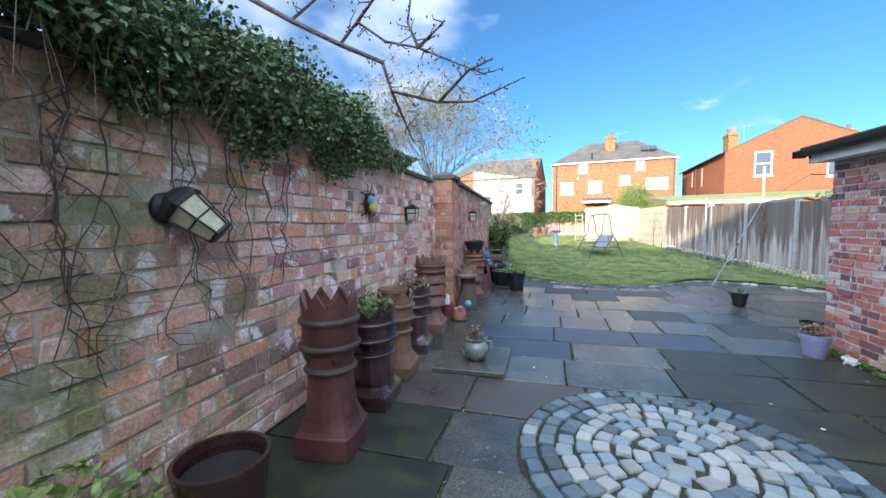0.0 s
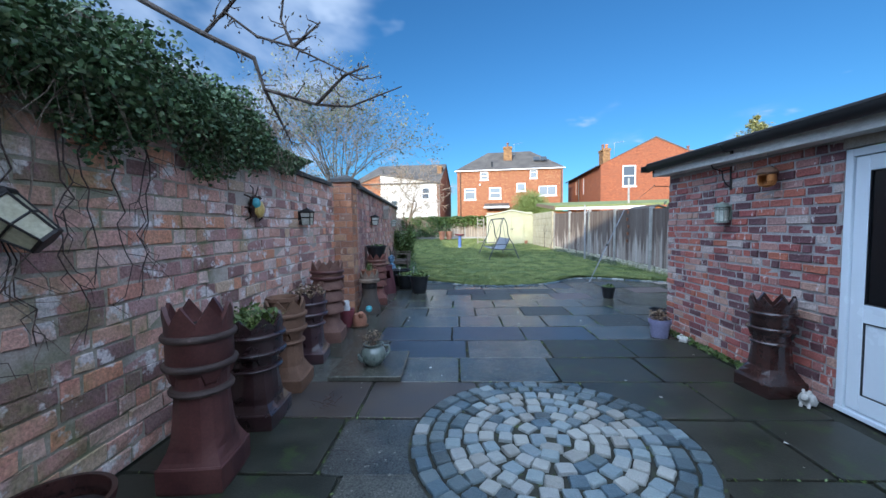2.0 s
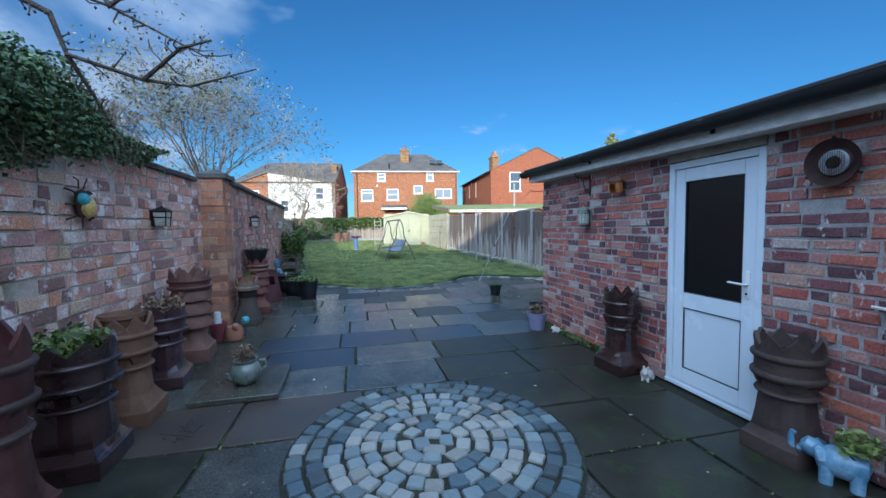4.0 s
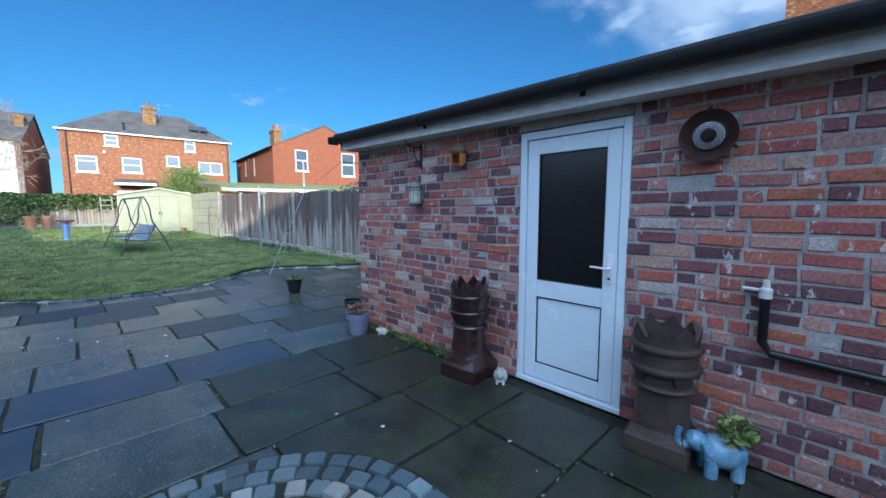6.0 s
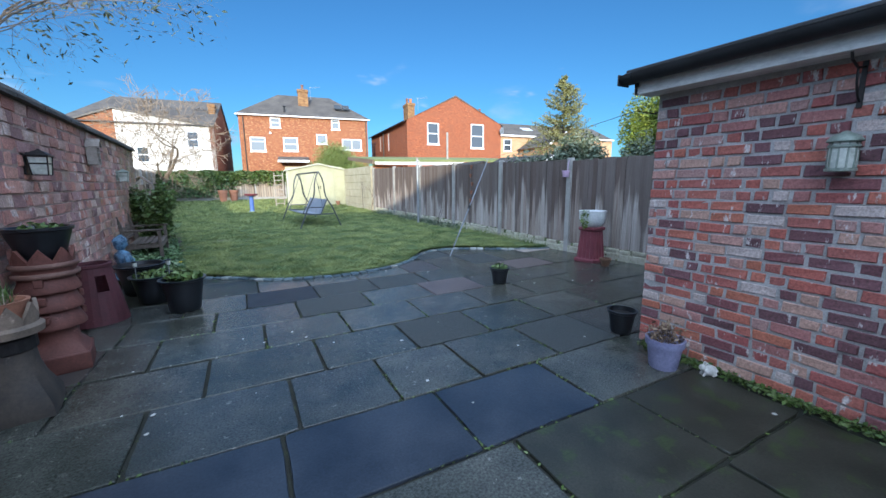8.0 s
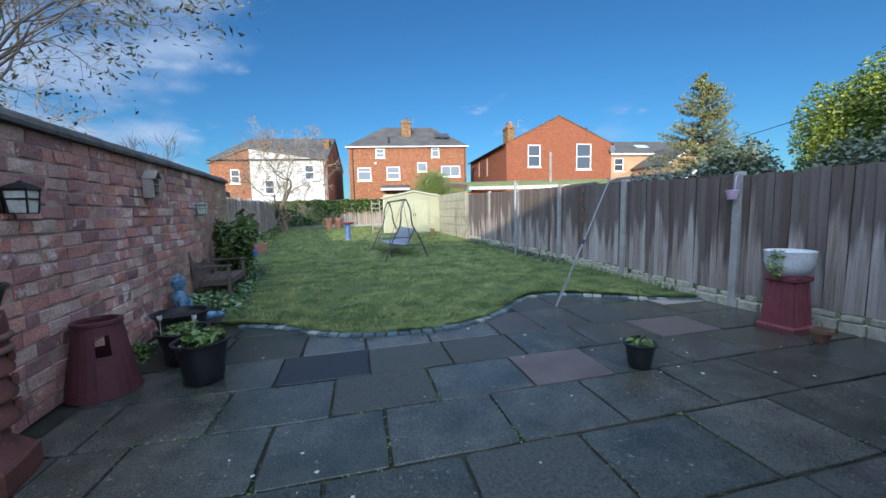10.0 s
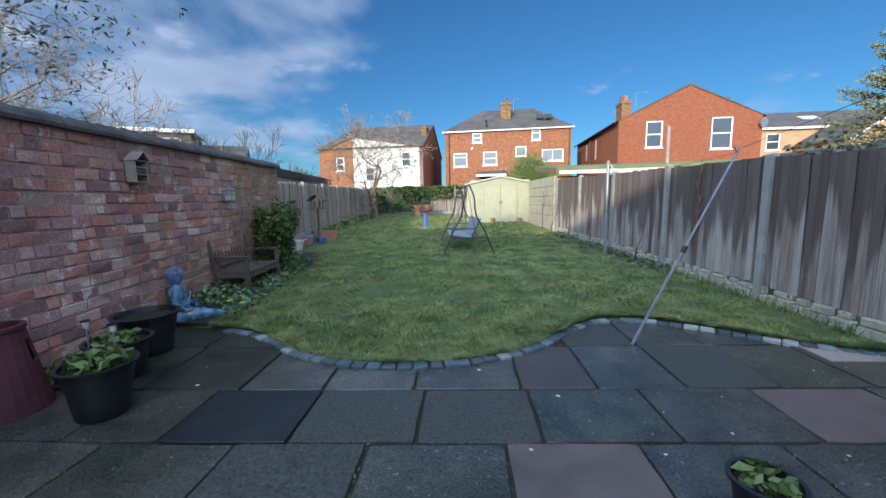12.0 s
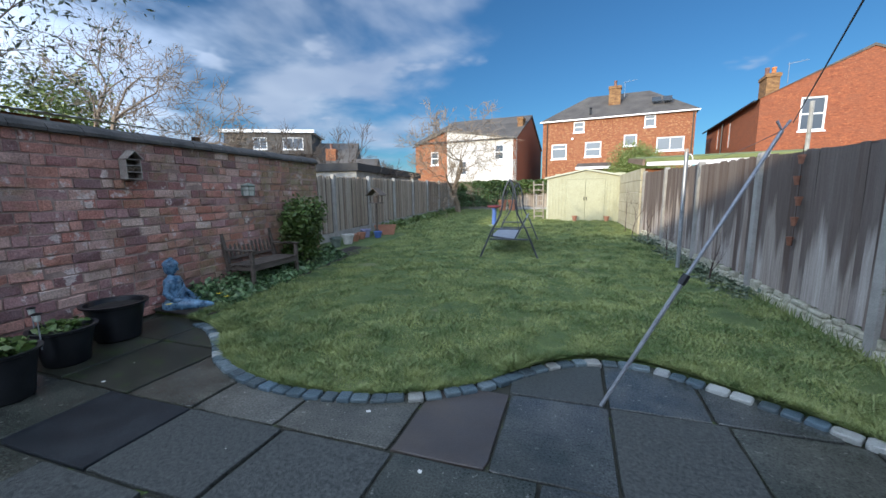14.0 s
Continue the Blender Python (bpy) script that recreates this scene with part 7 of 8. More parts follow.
part("pot", Shape().lathe([(0.06, 0), (0.085, 0.10), (0.10, 0.11), (0.10, 0.15), (0.08, 0.15), (0.07, 0.10), (0, 0.10)], 20, cap=False), "pot_buff", cp, smooth=True)
part("sprig", Shape().tube([(0, 0, 0.1), (0.03, 0.02, 0.2), (0.02, 0.05, 0.24)], [0.006, 0.004, 0.002], 5), "stem_dark", cp)

# lavender tub and small animals by the outhouse
lp = thing("plant_tub", pose(3.17, 5.42, 0), "lavender plastic tub with a dry plant by the outhouse", "planter")
part("tub", Shape().lathe([(0.098, 0), (0.105, 0.015), (0.128, 0.19), (0.142, 0.195), (0.146, 0.25), (0.128, 0.25), (0.122, 0.20), (0, 0.20)], 28, cap=False), "lavender", lp, smooth=True)
leafy("dry_plant", 0, 0, 0.21, 0.15, 0.15, 0.11, 260, "leaf_dry", 0.022, 43, "dry brown flower heads", lp)
tuft("dry_stems", 0, 0, 0.2, 0.09, 0.18, 50, "stem_dark", 44, "thin dark stems", lp, 0.002, spread=1.2)
tub(3.50, 6.07, 0.135, 0.24, "small empty black plastic pot behind the lavender tub", 35)


def rabbit(x, y, turn, k, label):
    s = Shape()
    s.lathe([(0, -0.5), (0.28, -0.42), (0.42, -0.1), (0.40, 0.2), (0.25, 0.45), (0, 0.52)], 14, pose(0, 0, 0.40 * 0.2 * k * 0 + 0.42 * k * 0.2, 0, 90, 0) @ Matrix.Scale(0.2 * k, 4), cap=False)
    s.lathe([(0, -0.26), (0.2, -0.18), (0.25, 0.02), (0.16, 0.22), (0, 0.27)], 12, pose(0.095 * k, 0, 0.125 * k, 0, 70, 0) @ Matrix.Scale(0.2 * k, 4), cap=False)
    for q in (-1, 1):
        s.tube([(0.08 * k, q * 0.02 * k, 0.16 * k), (0.055 * k, q * 0.028 * k, 0.20 * k), (0.02 * k, q * 0.034 * k, 0.185 * k)], [0.012 * k, 0.017 * k, 0.008 * k], 8)
        s.tube([(0.07 * k, q * 0.035 * k, 0.06 * k), (0.10 * k, q * 0.035 * k, 0.006 * k)], [0.02 * k, 0.017 * k], 8)
        s.tube([(-0.06 * k, q * 0.05 * k, 0.06 * k), (-0.02 * k, q * 0.055 * k, 0.012 * k)], [0.04 * k, 0.022 * k], 8)
    s.lathe([(0, -0.08), (0.08, 0), (0, 0.08)], 8, pose(-0.115 * k, 0, 0.075 * k) @ Matrix.Scale(0.3 * k, 4), cap=False)
    return solo("rabbit_statue", s, "white_stone", label, "statue", pose(x, y, 0, 0, 0, turn), smooth=True)


rabbit(3.34, 3.42, 215, 0.70, "white cast-stone rabbit beside the dark chimney pot")
rabbit(3.34, 5.16, 150, 0.52, "small pale stone rabbit among the weeds")
el = Shape()
el.lathe([(0, -0.19), (0.10, -0.16), (0.145, -0.05), (0.14, 0.07), (0.09, 0.16), (0, 0.19)], 18, pose(0, 0, 0.20, 0, 90, 0), cap=False)
el.lathe([(0, -0.10), (0.07, -0.07), (0.09, 0.0), (0.065, 0.07), (0, 0.09)], 14, pose(0.20, 0, 0.27, 0, 60, 0), cap=False)
el.tube([(0.25, 0, 0.25), (0.31, 0, 0.21), (0.345, 0, 0.25), (0.35, 0, 0.33), (0.33, 0, 0.38)], [0.045, 0.036, 0.028, 0.024, 0.026], 10)
for q in (-1, 1):
    el.rings([[(0.17, q * 0.07, 0.34), (0.20, q * 0.10, 0.31), (0.17, q * 0.13, 0.22), (0.12, q * 0.12, 0.22), (0.11, q * 0.085, 0.31)], [(0.16, q * 0.08, 0.34), (0.18, q * 0.115, 0.31), (0.15, q * 0.145, 0.22), (0.11, q * 0.13, 0.22), (0.10, q * 0.095, 0.31)]])
    for px in (-0.10, 0.10):
        el.tube([(px, q * 0.075, 0.16), (px, q * 0.08, 0.0)], [0.055, 0.05], 10)
solo("elephant_planter", el, "elephant", "pale blue glazed elephant planter by the outhouse", "planter", pose(3.31, 1.86, 0, 0, 0, 122) @ Matrix.Scale(0.64, 4), smooth=True)
leafy("planter_sedum", 3.33, 1.80, 0.20, 0.12, 0.10, 0.09, 220, "leaf_lime", 0.03, 47, "yellow-green sedum in the elephant planter", droop=0.3)

# ---- fixtures on the walls ----


def lantern(x, y, z, out, w, h, d, body, glass, label, tilt=0.0, group="wall lanterns", roof_r=1.25):
    """A square wall lantern. out: the turn that points it away from the wall."""
    root = thing("wall_lantern", pose(x, y, z, 0, 0, out) @ pose(0, 0, 0, 0, tilt, 0), label, "wall light", group)
    part("back_plate", Shape().box(-0.006, 0.012, -w * 0.42, w * 0.42, -h * 0.35, h * 0.35, c=0.004), body, root)
    part("arm", Shape().box(0.01, d * 0.5, -0.014, 0.014, h * 0.34, h * 0.40, c=0.004), body, root)
    part("glass", Shape().rings([[(d + q * w * 0.36, p * w * 0.36, -h * 0.34) for q, p in ((-1, -1), (1, -1), (1, 1), (-1, 1))], [(d + q * w * 0.46, p * w * 0.46, h * 0.26) for q, p in ((-1, -1), (1, -1), (1, 1), (-1, 1))]]), glass, root)
    cage = part("cage", Shape().box(d - w * 0.40, d + w * 0.40, -w * 0.40, w * 0.40, -h * 0.375, -h * 0.355), body, root)
    for q, p in ((-1, -1), (1, -1), (1, 1), (-1, 1)):
        part("bar", Shape().tube([(d + q * w * 0.38, p * w * 0.38, -h * 0.36), (d + q * w * 0.48, p * w * 0.48, h * 0.28)], 0.007, 4), body, cage)
    for zz, k in ((h * 0.02, 0.435), (h * 0.27, 0.49)):
        part("hoop", Shape().rings([[(d + q * w * k, p * w * k, zz - 0.008) for q, p in ((-1, -1), (1, -1), (1, 1), (-1, 1))], [(d + q * w * k, p * w * k, zz + 0.008) for q, p in ((-1, -1), (1, -1), (1, 1), (-1, 1))]], cap=False), body, cage)
    part("roof", Shape().rings([[(d + q * w * k, p * w * k, zz) for q, p in ((-1, -1), (1, -1), (1, 1), (-1, 1))] for k, zz in ((0.56, h * 0.27), (0.56, h * 0.31), (0.30, h * 0.42), (0.10, h * 0.48), (0.05, h * 0.52))]), body, root)
    return root


lantern(-1.75, 5.40, 1.69, 0, 0.145, 0.27, 0.10, "black_iron", "lamp_glass", "black iron wall lantern with frosted panes")
lantern(wall2_x(8.62), 8.62, 1.70, 4, 0.145, 0.27, 0.10, "black_iron", "lamp_glass", "black iron wall lantern with frosted panes")
lantern(wall2_x(12.75), 12.75, 1.67, 4, 0.15, 0.26, 0.10, "lamp_green", "lamp_glass", "sage metal wall lantern with pale panes")


def hex_ring(r, z):
    return [(r * math.cos(a), r * math.sin(a), z) for a in [math.pi / 3 * k for k in range(6)]]


old_lamp = thing("wall_lantern", pose(-1.75, 1.80, 1.64), "old six-sided lantern with yellowed panes, drooping askew from the wall", "wall light", "wall lanterns")
part("mount", Shape().lathe([(0.085, 0.0), (0.085, 0.03), (0.06, 0.05), (0.05, 0.13), (0.0, 0.14)], 18, pose(0, 0, 0, 0, 90, 0)), "black_iron", old_lamp, "black round wall mount", smooth=True)
TILT = pose(0.10, 0.02, 0.02) @ Vector((-0.62, -0.42, 0.66)).to_track_quat("Z", "Y").to_matrix().to_4x4()
part("hood", Shape().rings([hex_ring(0.125, -0.015), hex_ring(0.128, 0.0), hex_ring(0.11, 0.035), hex_ring(0.05, 0.075), hex_ring(0.02, 0.085)], TILT), "black_iron", old_lamp, "black six-sided hood")
part("glass", Shape().rings([hex_ring(0.072, -0.235), hex_ring(0.112, -0.016)], TILT), "lamp_cream", old_lamp, "yellowed panes")
hoop = part("base_hoop", Shape().rings([hex_ring(0.066, -0.25), hex_ring(0.080, -0.248), hex_ring(0.080, -0.232), hex_ring(0.066, -0.230)], TILT), "black_iron", old_lamp)
for (ax, ay, az), (bx_, by_, bz_) in zip(hex_ring(0.075, -0.24), hex_ring(0.116, -0.01)):
    part("bar", Shape().tube([(ax, ay, az), (bx_, by_, bz_)], 0.006, 5, TILT), "black_iron", hoop)
for zz, rr in ((-0.125, 0.096), (-0.02, 0.117)):
    part("band", Shape().tube(hex_ring(rr, zz) + hex_ring(rr, zz)[:1], 0.0055, 5, TILT), "black_iron", hoop)
barrel = thing("wall_lantern", pose(3.5, 4.63, 1.66, 0, 0, 180), "sage metal barrel wall lantern with ribbed pale glass", "wall light", "wall lanterns")
part("back_plate", Shape().box(-0.004, 0.014, -0.045, 0.045, -0.09, 0.09, c=0.004), "lamp_green", barrel)
part("arm", Shape().box(0.012, 0.06, -0.016, 0.016, 0.05, 0.075, c=0.004), "lamp_green", barrel)
part("glass", Shape().lathe([(0.058, -0.10), (0.062, -0.06), (0.062, 0.04), (0.056, 0.06)], 24, pose(0.085, 0, 0)), "lamp_glass", barrel, smooth=True)
cage = part("cage", Shape().lathe([(0.056, -0.118), (0.072, -0.115), (0.072, -0.098), (0.056, -0.096)], 24, pose(0.085, 0, 0)), "lamp_green", barrel)
for k in range(10):
    part("rib", Shape().box(0.060, 0.067, -0.004, 0.004, -0.10, 0.055, pose(0.085, 0, 0, 0, 0, 36 * k)), "lamp_green", cage)
part("band", Shape().lathe([(0.062, 0.022), (0.071, 0.024), (0.071, 0.036), (0.062, 0.038)], 24, pose(0.085, 0, 0), cap=False), "lamp_green", cage)
part("cap", Shape().lathe([(0.060, 0.052), (0.080, 0.056), (0.080, 0.066), (0.060, 0.092), (0.028, 0.106), (0.012, 0.118), (0.0, 0.120)], 24, pose(0.085, 0, 0), cap=False), "lamp_green", barrel, "domed sage cap", smooth=True)
for x, y in ((3.5, 4.62),):
    hk = thing("hook_bracket", pose(x, y, 2.02), "black iron hanging-basket bracket", "bracket")
    part("arm", Shape().tube([(0, 0, 0.12), (-0.10, 0.0, 0.10), (-0.2, 0, 0.13), (-0.22, 0, 0.17)], 0.007, 6), "black_iron", hk)
    part("brace", Shape().tube([(0, 0, -0.08), (-0.05, 0, -0.05), (-0.09, 0, 0.02), (-0.10, 0, 0.10)], 0.006, 6), "black_iron", hk)
    part("plate", Shape().box(-0.008, 0.0, -0.012, 0.012, -0.11, 0.15), "black_iron", hk)

bh = thing("bird_feeder", pose(3.38, 3.97, 1.95), "orange clay acorn-shaped bird feeder hung from the eaves", "bird feeder")
so = Shape()
n = 20
prof = [(0.02, -0.075), (0.06, -0.06), (0.075, -0.02), (0.072, 0.035), (0.066, 0.06)]
for k in range(len(prof) - 1):
    for i in range(n):
        if k in (1, 2) and i in (9, 10, 11, 12):
            continue
        a0, a1 = 2 * math.pi * i / n, 2 * math.pi * (i + 1) / n
        q = [(r * math.cos(a), r * math.sin(a), z) for (r, z), a in ((prof[k], a0), (prof[k], a1), (prof[k + 1], a1), (prof[k + 1], a0))]
        so.add(q + [(x * 0.88, y * 0.88, z) for x, y, z in q], [(0, 1, 2, 3), (7, 6, 5, 4), (0, 4, 5, 1), (3, 2, 6, 7), (0, 3, 7, 4), (1, 5, 6, 2)])
part("body", so, "orange_clay", bh)
part("cap", Shape().lathe([(0.083, 0.045), (0.088, 0.06), (0.07, 0.095), (0.03, 0.115), (0, 0.12)], 20), "pot_buff", bh, "buff clay cap", smooth=True)
part("wire", Shape().tube([(0, 0, 0.11), (0, 0, 0.26)], 0.003, 5), "steel", bh)

# round wall heater behind a rusty guard
fh = thing("wall_heater", pose(3.5, 2.05, 1.90, 0, -90, 0) @ Matrix.Scale(0.88, 4), "round heater head behind a rusty mesh dish on the brick wall", "heater")
part("dish", Shape().lathe([(0.05, 0.05), (0.10, 0.04), (0.155, 0.075), (0.165, 0.085), (0.16, 0.07), (0.10, 0.03), (0.05, 0.03)], 36, cap=False), "rust", fh, "rust-brown dish", smooth=True)
part("disc", Shape().lathe([(0.088, 0.045), (0.088, 0.06), (0.07, 0.064), (0, 0.064)], 28, cap=False), "steel", fh, "pale metal disc", smooth=True)
part("hub", Shape().lathe([(0.045, 0.064), (0.03, 0.085), (0, 0.09)], 16, cap=False), "black_iron", fh, smooth=True)
mesh_s = Shape()
for k in range(-6, 7):
    q = k * 0.0135
    w = math.sqrt(max(0, 0.09 ** 2 - q * q))
    if w > 0.01:
        mesh_s.tube([(q, -w, 0.093), (q, w, 0.093)], 0.0016, 4).tube([(-w, q, 0.096), (w, q, 0.096)], 0.0016, 4)
part("guard", mesh_s, "rust", fh, "rusty wire guard")
for a in (0, 120, 240):
    part("lug", Shape().box(0.15, 0.185, -0.01, 0.01, 0.055, 0.075, pose(0, 0, 0, 0, 0, a), 0.003), "black_iron", fh)

pipe = thing("waste_pipe", pose(3.5, 1.74, 0), "black plastic waste pipe with a white connector", "pipe")
part("pipe", Shape().tube([(-0.05, 0, 1.02), (-0.05, 0, 0.76), (-0.05, -0.04, 0.70), (-0.05, -0.5, 0.68)], 0.024, 10), "black_plastic", pipe, smooth=True)
part("connector", Shape().lathe([(0.03, 1.0), (0.03, 1.05), (0.018, 1.06), (0.015, 1.10)], 12, pose(-0.05, 0, 0)).tube([(-0.05, 0, 1.04), (-0.05, 0.10, 1.045)], 0.010, 6), "white_paint", pipe)

bug = thing("wall_ornament", pose(-1.75, 4.16, 1.77, 0, 90, 0) @ Matrix.Scale(1.35, 4), "rusty metal beetle with a turquoise and yellow glazed back", "ornament")
part("body", Shape().lathe([(0, -0.10), (0.05, -0.08), (0.068, 0.0), (0.045, 0.075), (0, 0.085)], 18, pose(0.0, 0, 0.035, 0, 90, 0) @ Matrix.Diagonal((0.5, 1, 1, 1)), cap=False), "rust", bug, smooth=True)
part("shell", Shape().lathe([(0.062, 0.0), (0.055, 0.022), (0.03, 0.036), (0, 0.04)], 20, pose(0.012, 0.010, 0.050) @ Matrix.Diagonal((1.15, 0.95, 1.1, 1)), cap=False), "yellow_glaze", bug, "yellow glazed wing case", smooth=True)
part("shell", Shape().lathe([(0.06, 0.0), (0.052, 0.022), (0.03, 0.034), (0, 0.038)], 20, pose(-0.030, -0.024, 0.046) @ Matrix.Diagonal((0.8, 0.62, 1.1, 1)), cap=False), "turquoise", bug, "turquoise glazed wing case", smooth=True)
for q in (-1, 1):
    for px in (-0.06, 0.0, 0.06):
        part("leg", Shape().tube([(px, q * 0.04, 0.03), (px * 1.3, q * 0.085, 0.04), (px * 1.6, q * 0.105, 0.005)], 0.006, 5), "rust", bug)
    part("feeler", Shape().tube([(-0.10, q * 0.02, 0.03), (-0.15, q * 0.035, 0.04), (-0.17, q * 0.06, 0.03)], 0.004, 5), "rust", bug)

bb = thing("insect_house", pose(wall2_x(10.86) + 0.012, 10.86, 1.95, 0, 0, 4), "weathered grey wooden insect house with a pitched roof", "insect house")
for q in (-1, 1):
    part("side", Shape().box(0, 0.12, q * 0.088 - 0.007, q * 0.088 + 0.007, -0.155, 0.09, c=0.002), "wood_grey", bb)
    part("roof_board", Shape().box(-0.005, 0.15, -0.006, 0.145, 0, 0.012, pose(0, 0, 0.195, 0, 0, 0) @ pose(0, 0, 0, -45 if q > 0 else -135, 0, 0), 0.002), "wood_grey", bb)
part("back", Shape().box(0, 0.008, -0.08, 0.08, -0.155, 0.09), "wood_dark", bb)
part("gable", Shape().rings([[(d, -0.085, 0.09), (d, 0.085, 0.09), (d, 0, 0.18)] for d in (0.008, 0.02)]), "interior", bb)
for z in (-0.155, -0.07, 0.01, 0.085):
    part("shelf", Shape().box(0.008, 0.118, -0.08, 0.08, z, z + 0.011), "wood_grey", bb)
tw = Shape()
rs = random.Random(4)
for k in range(26):
    tw.tube([(0.02, rs.uniform(-0.07, 0.07), rs.uniform(-0.055, 0.0)), (0.105, rs.uniform(-0.07, 0.07), rs.uniform(-0.055, 0.0))], rs.uniform(0.004, 0.008), 5)
part("twigs", tw, "stem", bb, "bundle of twigs")

# hooked pots on the fence posts
for y in (9.72, 7.48):
    hp = thing("hanging_pot", pose(fence_x(y) - 0.13, y, 1.66), "small pale pink plastic pot hooked over the fence post", "hanging pot", "pink hanging pots")
    part("pot", Shape().lathe([(0.055, -0.06), (0.06, -0.055), (0.078, 0.05), (0.084, 0.055), (0.084, 0.075), (0.072, 0.07), (0.06, -0.03)], 22, cap=False), "pink_plastic", hp, smooth=True)
    part("hook", Shape().tube([(0.05, 0, 0.07), (0.06, 0, 0.24), (0.085, 0, 0.285), (0.115, 0, 0.285), (0.125, 0, 0.25)], 0.009, 6), "pink_plastic", hp)

# ---- bench, statue, bird table, swing seat ----
bench = thing("garden_bench", pose(wall2_x(12.7) + 0.10, 12.17, lawn_z(12.3) - 0.05, 0, 0, 90 + 3.9), "weathered dark wooden slatted garden bench against the wall", "bench")
BL = 1.16
for x in (0.0, BL - 0.06):
    part("back_leg", Shape().rings([[(x + a, b, 0) for a, b in ((0, -0.06), (0.055, -0.06), (0.055, 0), (0, 0))], [(x + a, b, 0.45) for a, b in ((0, -0.055), (0.055, -0.055), (0.055, 0.005), (0, 0.005))], [(x + a, b, 0.92) for a, b in ((0, 0.06), (0.055, 0.06), (0.055, 0.105), (0, 0.105))]]), "wood_dark", bench)
    part("front_leg", Shape().box(x, x + 0.055, -0.53, -0.475, 0, 0.64, c=0.004), "wood_dark", bench)
    part("arm_rest", Shape().box(x - 0.01, x + 0.065, -0.56, 0.02, 0.64, 0.67, c=0.006), "wood_dark", bench)
    part("side_rail", Shape().box(x + 0.008, x + 0.045, -0.475, -0.06, 0.33, 0.40), "wood_dark", bench)
for k in range(5):
    part("seat_slat", Shape().box(0.0, BL, -0.53 + 0.098 * k, -0.45 + 0.098 * k, 0.405, 0.428, c=0.004), "wood_dark", bench)
part("front_rail", Shape().box(0.055, BL - 0.055, -0.52, -0.485, 0.32, 0.40), "wood_dark", bench)
LEANB = pose(0, 0.012, 0.45, -12, 0, 0)
part("top_rail", Shape().box(0.055, BL - 0.055, -0.02, 0.03, 0.41, 0.48, LEANB, 0.006), "wood_dark", bench)
part("lower_rail", Shape().box(0.055, BL - 0.055, -0.015, 0.025, 0.03, 0.08, LEANB, 0.004), "wood_dark", bench)
for k in range(11):
    x = 0.085 + k * (BL - 0.19) / 10
    part("back_slat", Shape().box(x - 0.02, x + 0.025, -0.004, 0.012, 0.08, 0.41, LEANB, 0.003), "wood_dark", bench)

# seated figure resting back on one arm, face along +x, with one leg folded and the robe over the other
st = Shape()
st.lathe([(0.0, 0.0), (0.15, 0.0), (0.19, 0.04), (0.185, 0.11), (0.14, 0.17), (0, 0.19)], 22, pose(-0.03, 0, 0) @ Matrix.Diagonal((0.95, 1.05, 1, 1)), cap=False)
st.lathe([(0.13, 0.0), (0.125, 0.10), (0.135, 0.20), (0.15, 0.27), (0.125, 0.335), (0.06, 0.365), (0.042, 0.39), (0.045, 0.42)], 20, pose(-0.02, 0, 0.12, 0, -9, 0) @ Matrix.Diagonal((0.72, 1.1, 1, 1)), cap=False)
HEAD = pose(-0.075, 0, 0.60, 0, 6, 0)
st.lathe([(0.035, -0.10), (0.062, -0.075), (0.080, -0.02), (0.085, 0.03), (0.066, 0.08), (0.034, 0.105), (0.030, 0.13), (0, 0.142)], 18, HEAD @ Matrix.Diagonal((1.08, 0.92, 1, 1)), cap=False)
st.lathe([(0, -0.03), (0.012, -0.02), (0.008, 0.02), (0, 0.03)], 8, HEAD @ pose(0.090, 0, -0.008, 0, -14, 0), cap=False)
for zc, rr in ((0.035, 0.094), (0.058, 0.086), (0.080, 0.070), (0.098, 0.048)):
    for k in range(14):
        a = 2 * math.pi * (k + zc * 60) / 14
        if math.cos(a) > 0.75 and zc < 0.05:
            continue
        st.lathe([(0, -0.014), (0.012, 0), (0, 0.014)], 6, HEAD @ pose(rr * math.cos(a), rr * 0.88 * math.sin(a), zc), cap=False)
for q in (-1, 1):
    st.lathe([(0, -0.04), (0.012, -0.03), (0.014, 0.02), (0, 0.035)], 8, HEAD @ pose(-0.005, q * 0.080, -0.02), cap=False)
st.tube([(-0.06, 0.15, 0.41), (-0.05, 0.185, 0.28), (0.05, 0.16, 0.20), (0.13, 0.07, 0.19)], [0.045, 0.042, 0.036, 0.028], 10)
st.tube([(-0.06, -0.15, 0.41), (-0.08, -0.19, 0.28), (0.02, -0.19, 0.18), (0.14, -0.15, 0.17)], [0.045, 0.042, 0.036, 0.028], 10)
st.tube([(0.0, 0.12, 0.10), (0.17, 0.19, 0.10), (0.22, 0.06, 0.06), (0.16, -0.06, 0.05)], [0.085, 0.072, 0.055, 0.035], 12)
st.tube([(0.0, -0.12, 0.10), (0.18, -0.17, 0.11), (0.36, -0.10, 0.075), (0.44, -0.06, 0.06)], [0.088, 0.075, 0.055, 0.035], 12)
for k in range(5):
    st.tube([(-0.03 + 0.02 * k, 0.135 - 0.02 * k, 0.44 - 0.05 * k), (0.075 - 0.008 * k, 0.0, 0.33 - 0.045 * k), (0.02 + 0.02 * k, -0.145, 0.23 - 0.02 * k)], [0.008, 0.011, 0.008], 6)
for k in range(4):
    st.tube([(0.10 + 0.08 * k, -0.235 + 0.03 * k, 0.05), (0.12 + 0.08 * k, -0.155 + 0.022 * k, 0.185 - 0.026 * k), (0.14 + 0.07 * k, -0.07, 0.09)], [0.010, 0.012, 0.009], 6)
